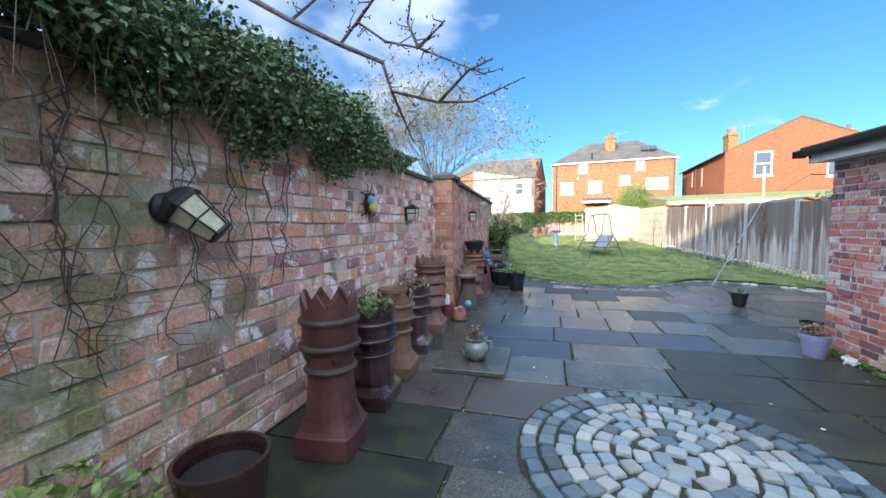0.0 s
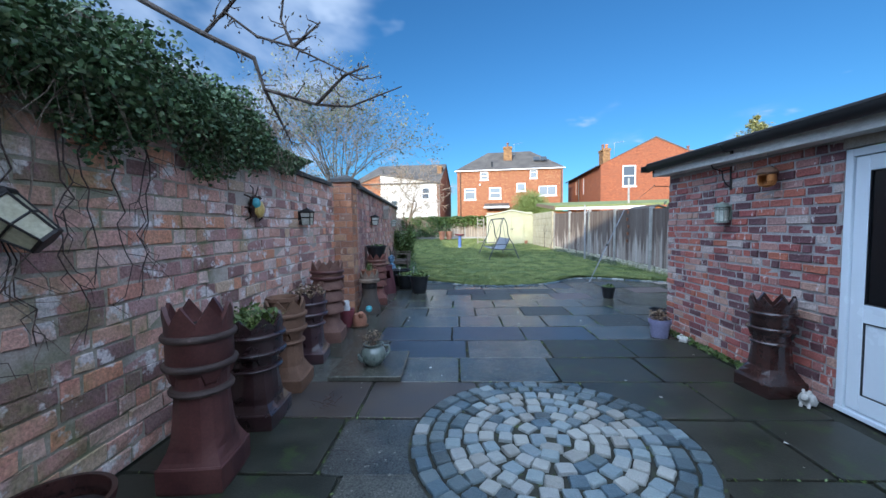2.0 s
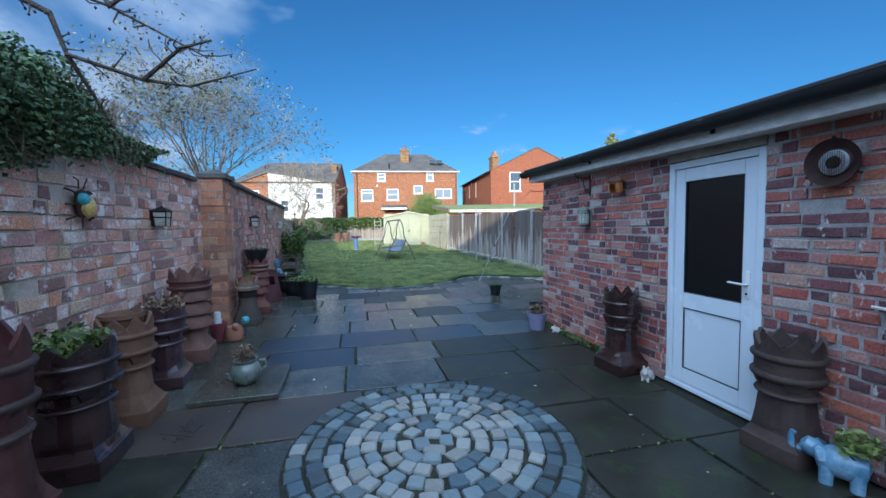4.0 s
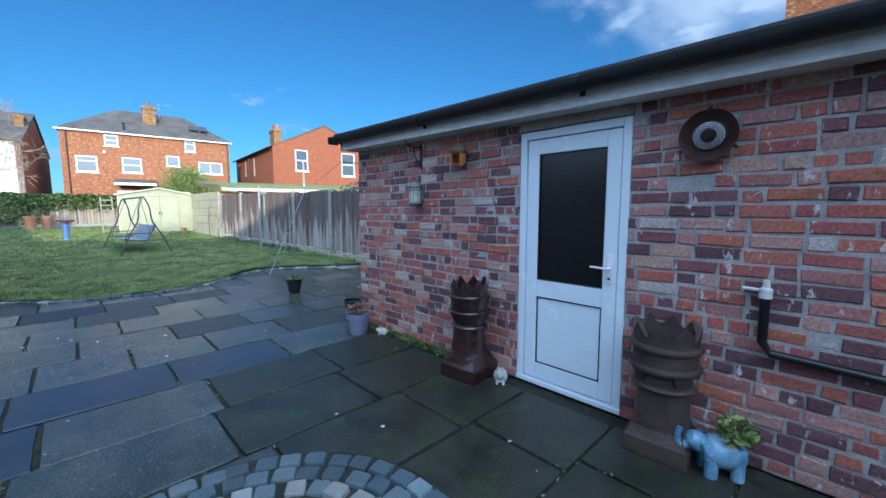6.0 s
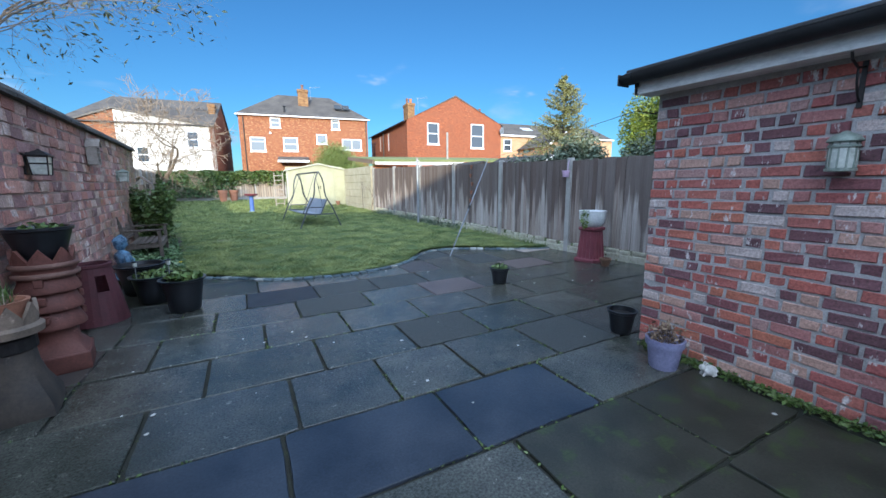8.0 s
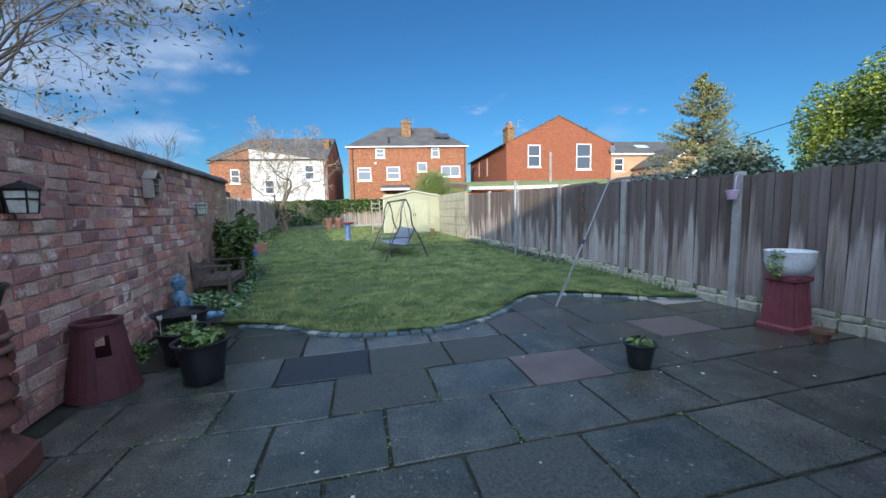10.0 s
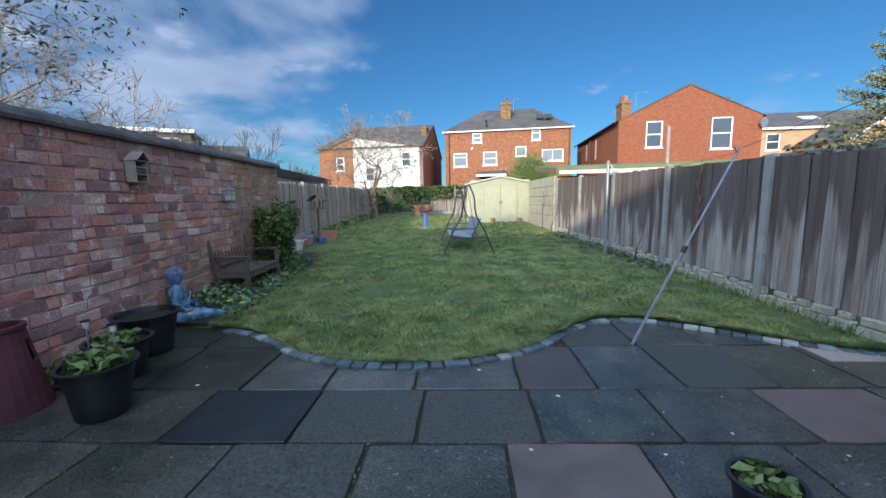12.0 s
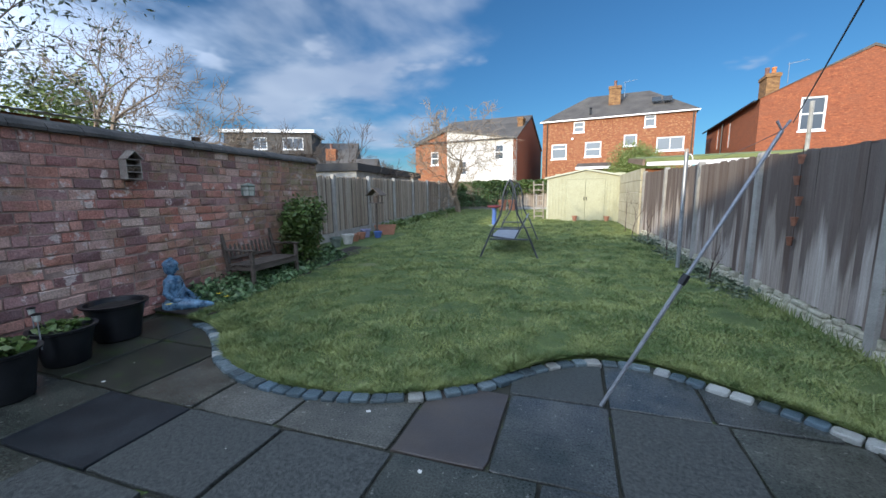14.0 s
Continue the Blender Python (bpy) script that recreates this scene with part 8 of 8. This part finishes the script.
solo("seated_statue", st, "statue_blue", "blue-grey robed garden statue seated by the wall", "statue", pose(-1.45, 11.20, 0.015, 0, 0, 32), smooth=True)

bt = thing("bird_table", pose(-2.55, 18.75, lawn_z(18.7)), "dark wooden bird table on a post", "bird table")
part("post", Shape().box(-0.025, 0.025, -0.025, 0.025, 0, 1.08), "wood_dark", bt)
for a in range(4):
    part("foot", Shape().tube([(0.02, 0, 0.22), (0.22, 0, 0.0)], 0.02, 5, pose(0, 0, 0, 0, 0, 45 + 90 * a)), "wood_dark", bt)
part("tray", Shape().box(-0.2, 0.2, -0.16, 0.16, 1.08, 1.11, c=0.004), "wood_dark", bt)
for q, p in ((-1, -1), (1, -1), (1, 1), (-1, 1)):
    part("upright", Shape().box(q * 0.15 - 0.015, q * 0.15 + 0.015, p * 0.12 - 0.015, p * 0.12 + 0.015, 1.11, 1.34), "wood_dark", bt)
part("hopper", Shape().box(-0.06, 0.06, -0.06, 0.06, 1.11, 1.32), "wood_post", bt)
part("roof", Shape().rings([[(-0.27, y, 1.33), (0, y, 1.55), (0.27, y, 1.33), (0.27, y, 1.355), (0, y, 1.58), (-0.27, y, 1.355)] for y in (-0.21, 0.21)]), "wood_dark", bt)


def flowerpot(x, y, r, h, mat, label, z=None):
    root = thing("flowerpot", pose(x, y, lawn_z(y) if z is None else z), label, "flowerpot", "row of flowerpots")
    part("pot", Shape().lathe([(r * 0.66, 0), (r * 0.9, h * 0.78), (r, h * 0.8), (r * 1.02, h), (r * 0.86, h), (r * 0.8, h * 0.8)], 20, cap=False), mat, root, smooth=True)
    part("soil", Shape().lathe([(r * 0.82, h * 0.86), (0, h * 0.9)], 16, cap=False), "soil", root)
    return root


flowerpot(-2.42, 16.25, 0.17, 0.27, "glaze_grey", "grey glazed flowerpot in the border")
flowerpot(-2.44, 16.85, 0.18, 0.28, "white_stone", "pale stone flowerpot in the border")
flowerpot(-2.55, 17.4, 0.14, 0.22, "pot_terracotta", "terracotta flowerpot in the border")
flowerpot(-2.60, 17.85, 0.14, 0.22, "pot_terracotta", "terracotta flowerpot in the border")
flowerpot(-2.72, 18.3, 0.17, 0.27, "lavender", "grey-blue flowerpot in the border")
flowerpot(-2.30, 18.35, 0.14, 0.2, "blue_paint", "deep blue glazed flowerpot in the border")
flowerpot(-2.78, 19.6, 0.16, 0.26, "pot_terracotta", "terracotta flowerpot in the border")
solo("clay_trough", Shape().rings([[(x * k, y * k, z) for x, y in ((-0.34, -0.15), (0.34, -0.15), (0.34, 0.15), (-0.34, 0.15))] for k, z in ((0.85, 0), (1.0, 0.26), (1.06, 0.27), (1.06, 0.33), (0.92, 0.33), (0.88, 0.27))]), "pot_terracotta", "long terracotta trough in the border", "planter", pose(-2.45, 19.15, lawn_z(19.1), 0, 0, 20))
for x in (1.25, 2.55):
    p = Matrix(SH) @ Vector((x, -0.3, 0))
    flowerpot(p.x, p.y, 0.11, 0.26, "pot_terracotta", "terracotta pot standing before the shed", lawn_z(25.5))
for k, (x, y) in enumerate(((-0.9, 32.4), (-0.3, 32.6))):
    flowerpot(x, y, 0.28, 0.75, "pot_terracotta", "tall terracotta pot by the back fence")

bath = thing("bird_bath", pose(0.56, 22.8, lawn_z(22.8)), "blue-painted post with a dull red bird bath basin", "bird bath")
part("foot", Shape().box(-0.14, 0.14, -0.14, 0.14, 0, 0.05, c=0.01), "blue_paint", bath)
part("post", Shape().lathe([(0.11, 0.05), (0.09, 0.10), (0.085, 0.66), (0.11, 0.72)], 8), "blue_paint", bath)
part("basin", Shape().lathe([(0.10, 0.72), (0.26, 0.76), (0.29, 0.83), (0.25, 0.83), (0.10, 0.78), (0, 0.77)], 24, cap=False), "pot_oxblood", bath, "dull red basin", smooth=True)

ladder = thing("ladder", pose(1.80, 26.2, 0.30, 12, 0, -4), "pale wooden ladder leaning by the shed", "ladder")
for x in (0, 0.42):
    part("rail", Shape().box(x - 0.025, x + 0.025, -0.03, 0.03, 0, 1.85), "wood_grey", ladder)
for k in range(7):
    part("rung", Shape().box(0.0, 0.42, -0.02, 0.02, 0.18 + 0.25 * k, 0.22 + 0.25 * k), "wood_grey", ladder)

# swing seat: two curved A-frames, top bar, hanging seat
SWG = thing("swing_seat", pose(2.33, 15.85, lawn_z(16), 0, 0, 5) @ Matrix.Diagonal((0.95, 1, 0.94, 1)), "grey tubular garden swing seat with a mesh bench, no canopy", "swing seat")
LENS = 2.95
for y in (0.0, LENS):
    for q in (-1, 1):
        pts = [(q * 0.66, y, 0.0), (q * 0.56, y, 0.24), (q * 0.47, y, 0.46), (q * 0.38, y, 0.68), (q * 0.27, y, 0.86), (q * 0.19, y, 1.02), (q * 0.155, y, 1.22), (q * 0.15, y, 1.40), (q * 0.11, y, 1.58), (q * 0.04, y, 1.75), (0.0, y, 1.80)]
        part("leg", Shape().tube(pts, 0.022, 8), "frame_grey", SWG, smooth=True)
    part("cross_brace", Shape().tube([(-0.44, y, 0.44), (0.44, y, 0.44)], 0.018, 7), "frame_grey", SWG)
part("top_bar", Shape().tube([(0, 0, 1.80), (0, LENS, 1.80)], 0.026, 8), "frame_grey", SWG)
seat = Shape().rings([[(-0.46, y, 0.44), (-0.30, y, 0.40), (0.10, y, 0.38), (0.10, y, 0.41), (-0.30, y, 0.43), (-0.46, y, 0.47)] for y in (0.42, LENS - 0.42)])
part("seat", seat, "fabric", SWG, "grey mesh seat")
part("backrest", Shape().rings([[(0.10, y, 0.39), (0.34, y, 0.90), (0.37, y, 0.89), (0.13, y, 0.38)] for y in (0.42, LENS - 0.42)]), "fabric", SWG, "grey mesh backrest")
for y in (0.42, LENS - 0.42):
    part("seat_frame", Shape().tube([(-0.48, y, 0.46), (0.10, y, 0.385), (0.36, y, 0.92)], 0.018, 7), "frame_grey", SWG)
    part("arm_rest", Shape().tube([(-0.44, y, 0.46), (-0.40, y, 0.64), (0.20, y, 0.64)], 0.018, 7), "frame_grey", SWG)
    part("hanger", Shape().tube([(-0.40, y, 0.64), (0.0, y, 1.78)], 0.008, 5), "frame_grey", SWG)
    part("hanger", Shape().tube([(0.20, y, 0.64), (0.0, y, 1.78)], 0.008, 5), "frame_grey", SWG)

# ---- washing line, prop, post ----
prop = thing("line_prop", pose(0, 0, 0), "long galvanised washing-line prop leaning over the paving edge", "line prop")
A_, B_ = Vector((3.945, 10.47, 0.0)), Vector((4.868, 10.507, 1.942))
part("lower_pole", Shape().tube([A_, A_.lerp(B_, 0.52)], 0.015, 8), "prop_tube", prop, smooth=True)
part("upper_pole", Shape().tube([A_.lerp(B_, 0.50), B_], 0.0115, 8), "prop_tube", prop, smooth=True)
part("clamp", Shape().tube([A_.lerp(B_, 0.495), A_.lerp(B_, 0.53)], 0.026, 8), "black_plastic", prop)
part("fork", Shape().tube([B_ + Vector((-0.03, 0, 0.06)), B_, B_ + Vector((0.04, 0.01, 0.06))], 0.008, 6), "prop_tube", prop)
wp = thing("line_post", pose(5.55, 15.7, lawn_z(15.7)), "grey metal washing-line post with a coil of cord at its top", "post")
part("post", Shape().tube([(0, 0, 0), (0, 0, 2.12)], 0.035, 10), "steel", wp, smooth=True)
part("cap", Shape().lathe([(0.042, 2.12), (0.03, 2.18), (0, 2.19)], 12), "wood_grey", wp)
part("cord_coil", Shape().tube([(0.06 * math.cos(a) + 0.05, 0.02, 1.98 + 0.11 * math.sin(a)) for a in [0.4 * k for k in range(17)]], 0.011, 6), "white_paint", wp)
END = Vector((3.32, 5.93, 2.10))
TOP_ = B_ + Vector((0.05, 0, 0.045))
line = Shape()
P1 = Vector((5.55, 15.7, lawn_z(15.7) + 2.05))
line.tube([TOP_.lerp(END, k / 12) + Vector((0, 0, -0.008 * math.sin(math.pi * k / 12))) for k in range(13)], 0.0026, 5)
line.tube([B_.lerp(P1, k / 8) + Vector((0, 0, -0.12 * math.sin(math.pi * k / 8))) for k in range(9)], 0.0024, 5)
hook = Shape().tube([(3.52, 5.86, 2.085), (3.52, 5.92, 2.085), (3.33, 5.93, 2.09), (3.315, 5.93, 2.112)], 0.006, 6)
solo("line_hook", hook, "black_iron", "small iron hook on the outhouse corner for the washing line", "hook")
solo("washing_line", line, "cable", "thin grey washing line over the garden", "washing line")
ch = thing("pot_chain", pose(fence_x(13.2) - 0.07, 13.2, 1.55), "string of small rusty clay pots hung on the fence", "ornament")
for k in range(5):
    part("pot", Shape().lathe([(0.022, -0.06), (0.035, 0.02), (0.04, 0.025), (0.04, 0.045), (0.03, 0.045)], 10, pose(0.0, 0.05 * math.sin(k * 2.1), 0.40 - 0.24 * k)), "rust_red", ch)
part("cord", Shape().tube([(0.01, 0, 0.55), (0.01, 0, -0.62)], 0.004, 5), "rust", ch)

# ---- ivy, creepers, overhanging branch ----
rng = np.random.default_rng(77)
n = 66000
y = rng.uniform(-2.2, 5.6, n)
f = np.clip((5.5 - y) / 1.9, 0.03, 1.0)
xx = -2.25 + rng.beta(1.7, 1.3, n) * (0.45 + 0.40 * f)
lump = np.array([noise.noise((v * 1.7, 0.3, 5)) for v in y])
crest = 2.42 + (0.46 + 0.34 * lump) * f * np.clip((y + 1.2) / 3.2, 0.45, 1.0)
zt = 2.32 + (crest - 2.32) * rng.uniform(0.0, 1.0, n) ** 0.8
foot = 2.44 - rng.beta(1.2, 2.2, n) * (0.34 + 0.30 * lump) * (0.25 + 0.75 * f) * np.clip((y + 0.2) / 2.6, 0.35, 1.0)
zt = np.where(xx > -1.74, foot + (crest - 0.12 - foot) * rng.uniform(0.0, 1.0, n) ** 1.3, zt)
ivy = thing("ivy", pose(0, 0, 0), "thick dark ivy hanging over the top of the brick wall", "ivy")
leaves("leaves", np.stack([xx, y, zt], 1), "ivy", 0.030, 78, ivy, long=1.35, flat=0.7, droop=0.25)
s = Shape()
for k in range(260):
    y0 = rng.uniform(-1.5, 5.4)
    pts = [Vector((-1.95, y0, 2.55))]
    dy = rng.normal() * 0.25
    for q in range(6):
        pts.append(Vector((-1.80 + 0.05 * q + 0.05 * rng.normal(), y0 + dy * q * 0.4, 2.85 - 0.13 * q * rng.uniform(0.4, 1.4))))
    s.tube(pts, [0.0055 - 0.0007 * q for q in range(7)], 4)
part("stem_tangle", s, "stem", ivy)
m_ = 15000
ys = rng.uniform(0.9, 5.5, m_)
fs = np.clip((5.6 - ys) / 1.5, 0.05, 1.0) * np.clip((ys - 0.4) / 1.6, 0.15, 1.0)
ls = np.array([noise.noise((v * 2.3, 1.3, 9)) for v in ys])
leaves("skirt", np.stack([-1.74 + rng.beta(1.2, 1.8, m_) * 0.16, ys, 2.50 - rng.beta(1.1, 1.9, m_) * (0.44 + 0.34 * ls) * fs - 0.02], 1), "ivy", 0.030, 80, ivy, "dark ivy leaves hanging over the wall face", long=1.35, flat=0.7, droop=0.3)
creeper = thing("creeper", pose(0, 0, 0), "bare hanging creeper stems on the brick wall", "creeper")
for k in range(30):
    s = Shape()
    y0 = 0.75 + 2.1 * rng.random() ** 1.6
    z, yy = 2.35, y0
    pts = [Vector((-1.72, yy, z))]
    low = rng.uniform(0.75, 1.6)
    while z > low:
        z -= rng.uniform(0.07, 0.14)
        yy += rng.normal() * 0.045
        pts.append(Vector((-1.725 + 0.02 * rng.random(), yy, z)))
        if rng.random() < 0.55:
            e = pts[-1]
            q1 = e + Vector((0.03, rng.normal() * 0.09, -0.03)); q2 = q1 + Vector((0.02, rng.normal() * 0.08, -0.08))
            s.tube([e, q1, q2], [0.0034, 0.0026, 0.0014], 4)
    m = len(pts)
    s.tube(pts, [0.0046 * (1 - 0.7 * i / m) + 0.0010 for i in range(m)], 5)
    part("stem", s, "stem_dark" if k % 3 else "stem", creeper)

br = thing("overhanging_branch", pose(0, 0, 0), "bare budding branch reaching over the wall", "branch")
lim = Shape()
MAIN = [Vector(p) for p in ((-2.6, 2.5, 3.5), (-1.95, 2.3, 3.18), (-1.57, 2.22, 2.97), (-1.2, 2.2, 2.74), (-0.88, 2.2, 2.56), (-0.62, 2.2, 2.43), (-0.57, 2.2, 2.27), (-0.30, 2.2, 2.185), (-0.12, 2.2, 2.17), (0.15, 2.2, 2.265))]
lim.tube(MAIN, [0.024, 0.020, 0.017, 0.015, 0.0135, 0.012, 0.0095, 0.008, 0.006, 0.003], 8)
SIDE = [[(-0.88, 2.2, 2.56), (-0.78, 2.22, 2.68), (-0.62, 2.24, 2.56), (-0.41, 2.2, 2.48), (-0.25, 2.2, 2.40), (-0.05, 2.2, 2.30)], [(-0.41, 2.2, 2.48), (-0.47, 2.2, 2.62), (-0.44, 2.2, 2.80)], [(-0.41, 2.2, 2.48), (-0.25, 2.15, 2.57)], [(-0.57, 2.2, 2.27), (-0.53, 2.3, 2.12), (-0.50, 2.35, 2.02)], [(-0.30, 2.2, 2.185), (-0.12, 2.12, 2.30), (0.0, 2.1, 2.33)], [(-1.2, 2.2, 2.74), (-1.0, 2.3, 2.95), (-0.8, 2.35, 2.98)], [(-0.78, 2.22, 2.68), (-0.62, 2.2, 2.82), (-0.56, 2.2, 3.0)]]
buds = []
rng = np.random.default_rng(15)
for q in SIDE:
    pts = [Vector(p) for p in q]
    lim.tube(pts, [0.009 * (1 - 0.7 * i / (len(pts) - 1)) + 0.001 for i in range(len(pts))], 6)
    buds += pts[1:]
    for k in range(len(pts) - 1):
        for r in range(5):
            e = pts[k].lerp(pts[k + 1], rng.random())
            w = Vector(rng.normal(size=3)) * 0.05
            lim.tube([e, e + w * 0.6, e + w * 0.9 + Vector((0.02, 0, 0.012))], [0.004, 0.003, 0.0015], 4)
            buds.append(e + w)
for k in range(4, len(MAIN) - 1):
    for r in range(4):
        e = MAIN[k].lerp(MAIN[k + 1], rng.random())
        w = Vector(rng.normal(size=3)) * 0.04
        lim.tube([e, e + w], [0.004, 0.002], 4)
        buds.append(e + w)
part("limb", lim, "bark", br)
bud = Shape()
for e in buds:
    bud.lathe([(0, -0.008), (0.006, 0), (0, 0.010)], 6, Matrix.Translation(e), cap=False)
tagged(part("bud_cluster", bud, "bark", br), "", "", "", "stuff")
thin = bare_tree("twiggy_shrub", -2.7, 4.7, 1.2, (0.2, 0.1, 1), 0.9, 0.03, 5, 66, "thin bare twigs rising behind the wall", "stem_dark", up=0.06, angle=0.55, split=(2, 3), shrink=0.72, category="shrub")

# ivy along the back fence
n = 4200
x = rng.uniform(-4.6, 3.2, n)
yb = 34.5 - 0.072 * (x + 4.9) - rng.uniform(0.0, 0.25, n)
zz = 2.45 - rng.beta(1.1, 2.6, n) * 1.1 + 0.25 * np.array([noise.noise((v * 0.9, 2, 2)) for v in x])
leaves("fence_ivy", np.stack([x, yb, zz], 1), "leaf", 0.11, 79, None, "green ivy along the top of the back fence", "ivy")
n = 5200
x = -4.6 + rng.beta(1.0, 1.5, n) * 4.6
yb = 34.46 - 0.072 * (x + 4.9) - rng.uniform(0.0, 0.22, n)
zz = lawn_z(34.4) + rng.uniform(0.05, 1.0, n) ** 0.7 * 2.0
leaves("hanging_ivy", np.stack([x, yb, zz], 1), "ivy", 0.085, 83, None, "dark ivy hanging down the back fence in the corner", "ivy")

# border plants
rng = np.random.default_rng(19)
n = 10500
yy = rng.uniform(11.38, 15.2, n)
q = rng.beta(1.2, 1.6, n)
bxs = np.array([wall2_x(v) for v in yy]) + 0.08 + q * (0.95 - 0.10 * (yy - 11))
bzs = np.array([lawn_z(v) for v in yy]) + rng.beta(1.2, 2.0, n) * 0.25 * (1.15 - q)
leaves("border_plants", np.stack([bxs, yy, bzs], 1), "ivy", 0.05, 23, None, "low mixed green border plants under the wall", "plants", "stuff")
soil = Shape()
for k in range(24):
    y0 = 10.95 + 5.5 * k / 23
    soil.v += [(wall2_x(y0) - 0.02, y0, lawn_z(y0) + 0.012), (wall2_x(y0) + 0.95 - 0.06 * (y0 - 11) + 0.07 * math.sin(k * 2.1), y0, lawn_z(y0) + 0.010)]
soil.f = [(2 * k, 2 * k + 1, 2 * k + 3, 2 * k + 2) for k in range(23)]
solo("border_soil", soil, "soil", "dark soil of the border under the wall", "soil", kind="structure")
fl = Shape()
for k in range(3):
    a = pose(-1.0 + rng.normal() * 0.2, 11.5 + rng.normal() * 0.3, lawn_z(11.5) + 0.12 + 0.04 * rng.random())
    for p in range(6):
        fl.add([(0, 0, 0), (0.03, 0.012, 0.008), (0.042, 0, 0.012), (0.03, -0.012, 0.008)], [(0, 1, 2, 3)], a @ pose(0, 0, 0, 0, 0, 60 * p))
solo("primroses", fl, "petal", "few yellow primrose flowers in the border", "flowers", kind="stuff")
bush("border_shrub", wall2_x(13.9) + 0.42, 13.85, lawn_z(13.8), 0.46, 0.62, 0.86, 5200, "leaf", 0.055, 27, "bushy green shrub beside the bench")
n = 1800
yy = rng.uniform(9.0, 10.2, n)
leaves("wall_foot_weeds", np.stack([np.array([wall2_x(v) for v in yy]) + rng.beta(1, 2.5, n) * 0.3, yy, rng.beta(1, 2, n) * 0.12], 1), "leaf", 0.035, 29, None, "low weeds at the foot of the garden wall", "weeds", "stuff")
n = 1300
yy = rng.uniform(3.5, 5.8, n)
leaves("outhouse_weeds", np.stack([3.48 - rng.beta(1.2, 2, n) * 0.13, yy, rng.beta(1, 2, n) * 0.05], 1), "leaf", 0.024, 30, None, "low weeds along the foot of the outhouse", "weeds", "stuff")
n = 2600
yy = rng.uniform(13.6, 21, n)
keep = np.array([noise.noise((v * 0.8, 1, 7)) for v in yy]) > -0.12
yy = yy[keep]
leaves("fence_weeds", np.stack([np.array([fence_x(v) for v in yy]) - 0.08 - rng.beta(1, 2.2, len(yy)) * 0.5, yy, np.array([lawn_z(v) if v > 10.2 else 0.0 for v in yy]) + rng.beta(1, 2.4, len(yy)) * 0.16], 1), "leaf_grey", 0.045, 35, None, "low plants along the foot of the fence", "plants", "stuff")
for k, (yb, h, sd) in enumerate(((14.6, 0.35, 1), (16.9, 0.32, 2), (18.6, 0.45, 3), (20.4, 0.5, 4), (21.5, 0.55, 5))):
    bare_tree("bare_shrub", fence_x(yb) - 0.35, yb, lawn_z(yb), (0.0, 0, 1), h, 0.016, 4, 100 + sd, "small bare rose bush along the fence", "stem_dark", up=0.08, angle=0.5, split=(3, 4), shrink=0.75, category="shrub")
n = 2200
xw = rng.uniform(-4.6, -2.9, n); yw = rng.uniform(20, 33, n)
xw = np.array([left_fence_x(v) for v in yw]) + 0.1 + rng.beta(1, 2.5, n) * 0.9
leaves("west_border", np.stack([xw, yw, np.array([lawn_z(v) for v in yw]) + rng.beta(1, 2, n) * 0.3], 1), "leaf", 0.09, 37, None, "green border plants along the west fence", "plants", "stuff")
tuftn = 260
tg = Shape()
for k in range(tuftn):
    yy = rng.uniform(10.6, 13.8)
    px, h = fence_x(yy) - 0.06 - 0.14 * rng.random(), rng.uniform(0.08, 0.2)
    z = lawn_z(yy)
    dx, dy = rng.normal() * 0.05, rng.normal() * 0.05
    tg.add([(px - 0.006, yy, z), (px + 0.006, yy, z), (px + dx, yy + dy, z + h)], [(0, 1, 2)])
solo("long_grass", tg, "blade", "longer grass along the foot of the fence", "grass", kind="stuff")
tn = Shape()
for k in range(22):
    a, q = rng.uniform(0, 6.28), rng.uniform(0.02, 0.10)
    px, py = -0.76 + q * math.cos(a), 3.45 + q * math.sin(a) * 1.6
    tn.tube([(px, py, 0.006), (px + 0.05 * rng.normal(), py + 0.05 * rng.normal(), 0.012)], [0.004, 0.002], 4)
solo("fallen_twigs", tn, "stem_dark", "few fallen twigs on the flags", "twigs", kind="stuff")
# lichen spots on the flags
sp_ = Shape()
for k in range(110):
    px, py, r0 = rng.uniform(-1.3, 6.0), rng.uniform(1.0, 10.0), rng.uniform(0.004, 0.019)
    if (px > 3.2 and py < 6.2) or math.hypot(px - CIRCLE[0], py - CIRCLE[1]) < 1.1:
        continue
    q = [(px + r0 * rng.uniform(0.6, 1.3) * math.cos(a), skew(px, py) + r0 * rng.uniform(0.6, 1.2) * math.sin(a), 0.0065) for a in [2 * math.pi * i / 9 for i in range(9)]]
    sp_.add(q, [tuple(range(9))])
solo("lichen_spots", sp_, "white_stone", "pale lichen spots scattered over the flags", "lichen", kind="stuff")
# moss in the joints near the old wall
n = 2600
mx, my = [], []
for ya, yb, joints in ROWS_OF_FLAGS[5:15]:
    for k in range(110):
        mx.append(rng.uniform(-1.7, 3.3)); my.append(ya + rng.normal() * 0.006)
    for j in joints:
        for k in range(16):
            mx.append(j + rng.normal() * 0.006); my.append(rng.uniform(ya, yb))
mx, my = np.array(mx), np.array(my)
keep = np.array([noise.noise((a * 1.1, b * 1.1, 4)) for a, b in zip(mx, my)]) > 0.05
mx, my = mx[keep], my[keep]
my = np.array([skew(a, b) for a, b in zip(mx, my)])
leaves("joint_moss", np.stack([mx, my, -0.006 + 0.008 * rng.random(len(mx))], 1), "leaf", 0.016, 39, None, "tufts of moss in the paving joints", "moss", "stuff")
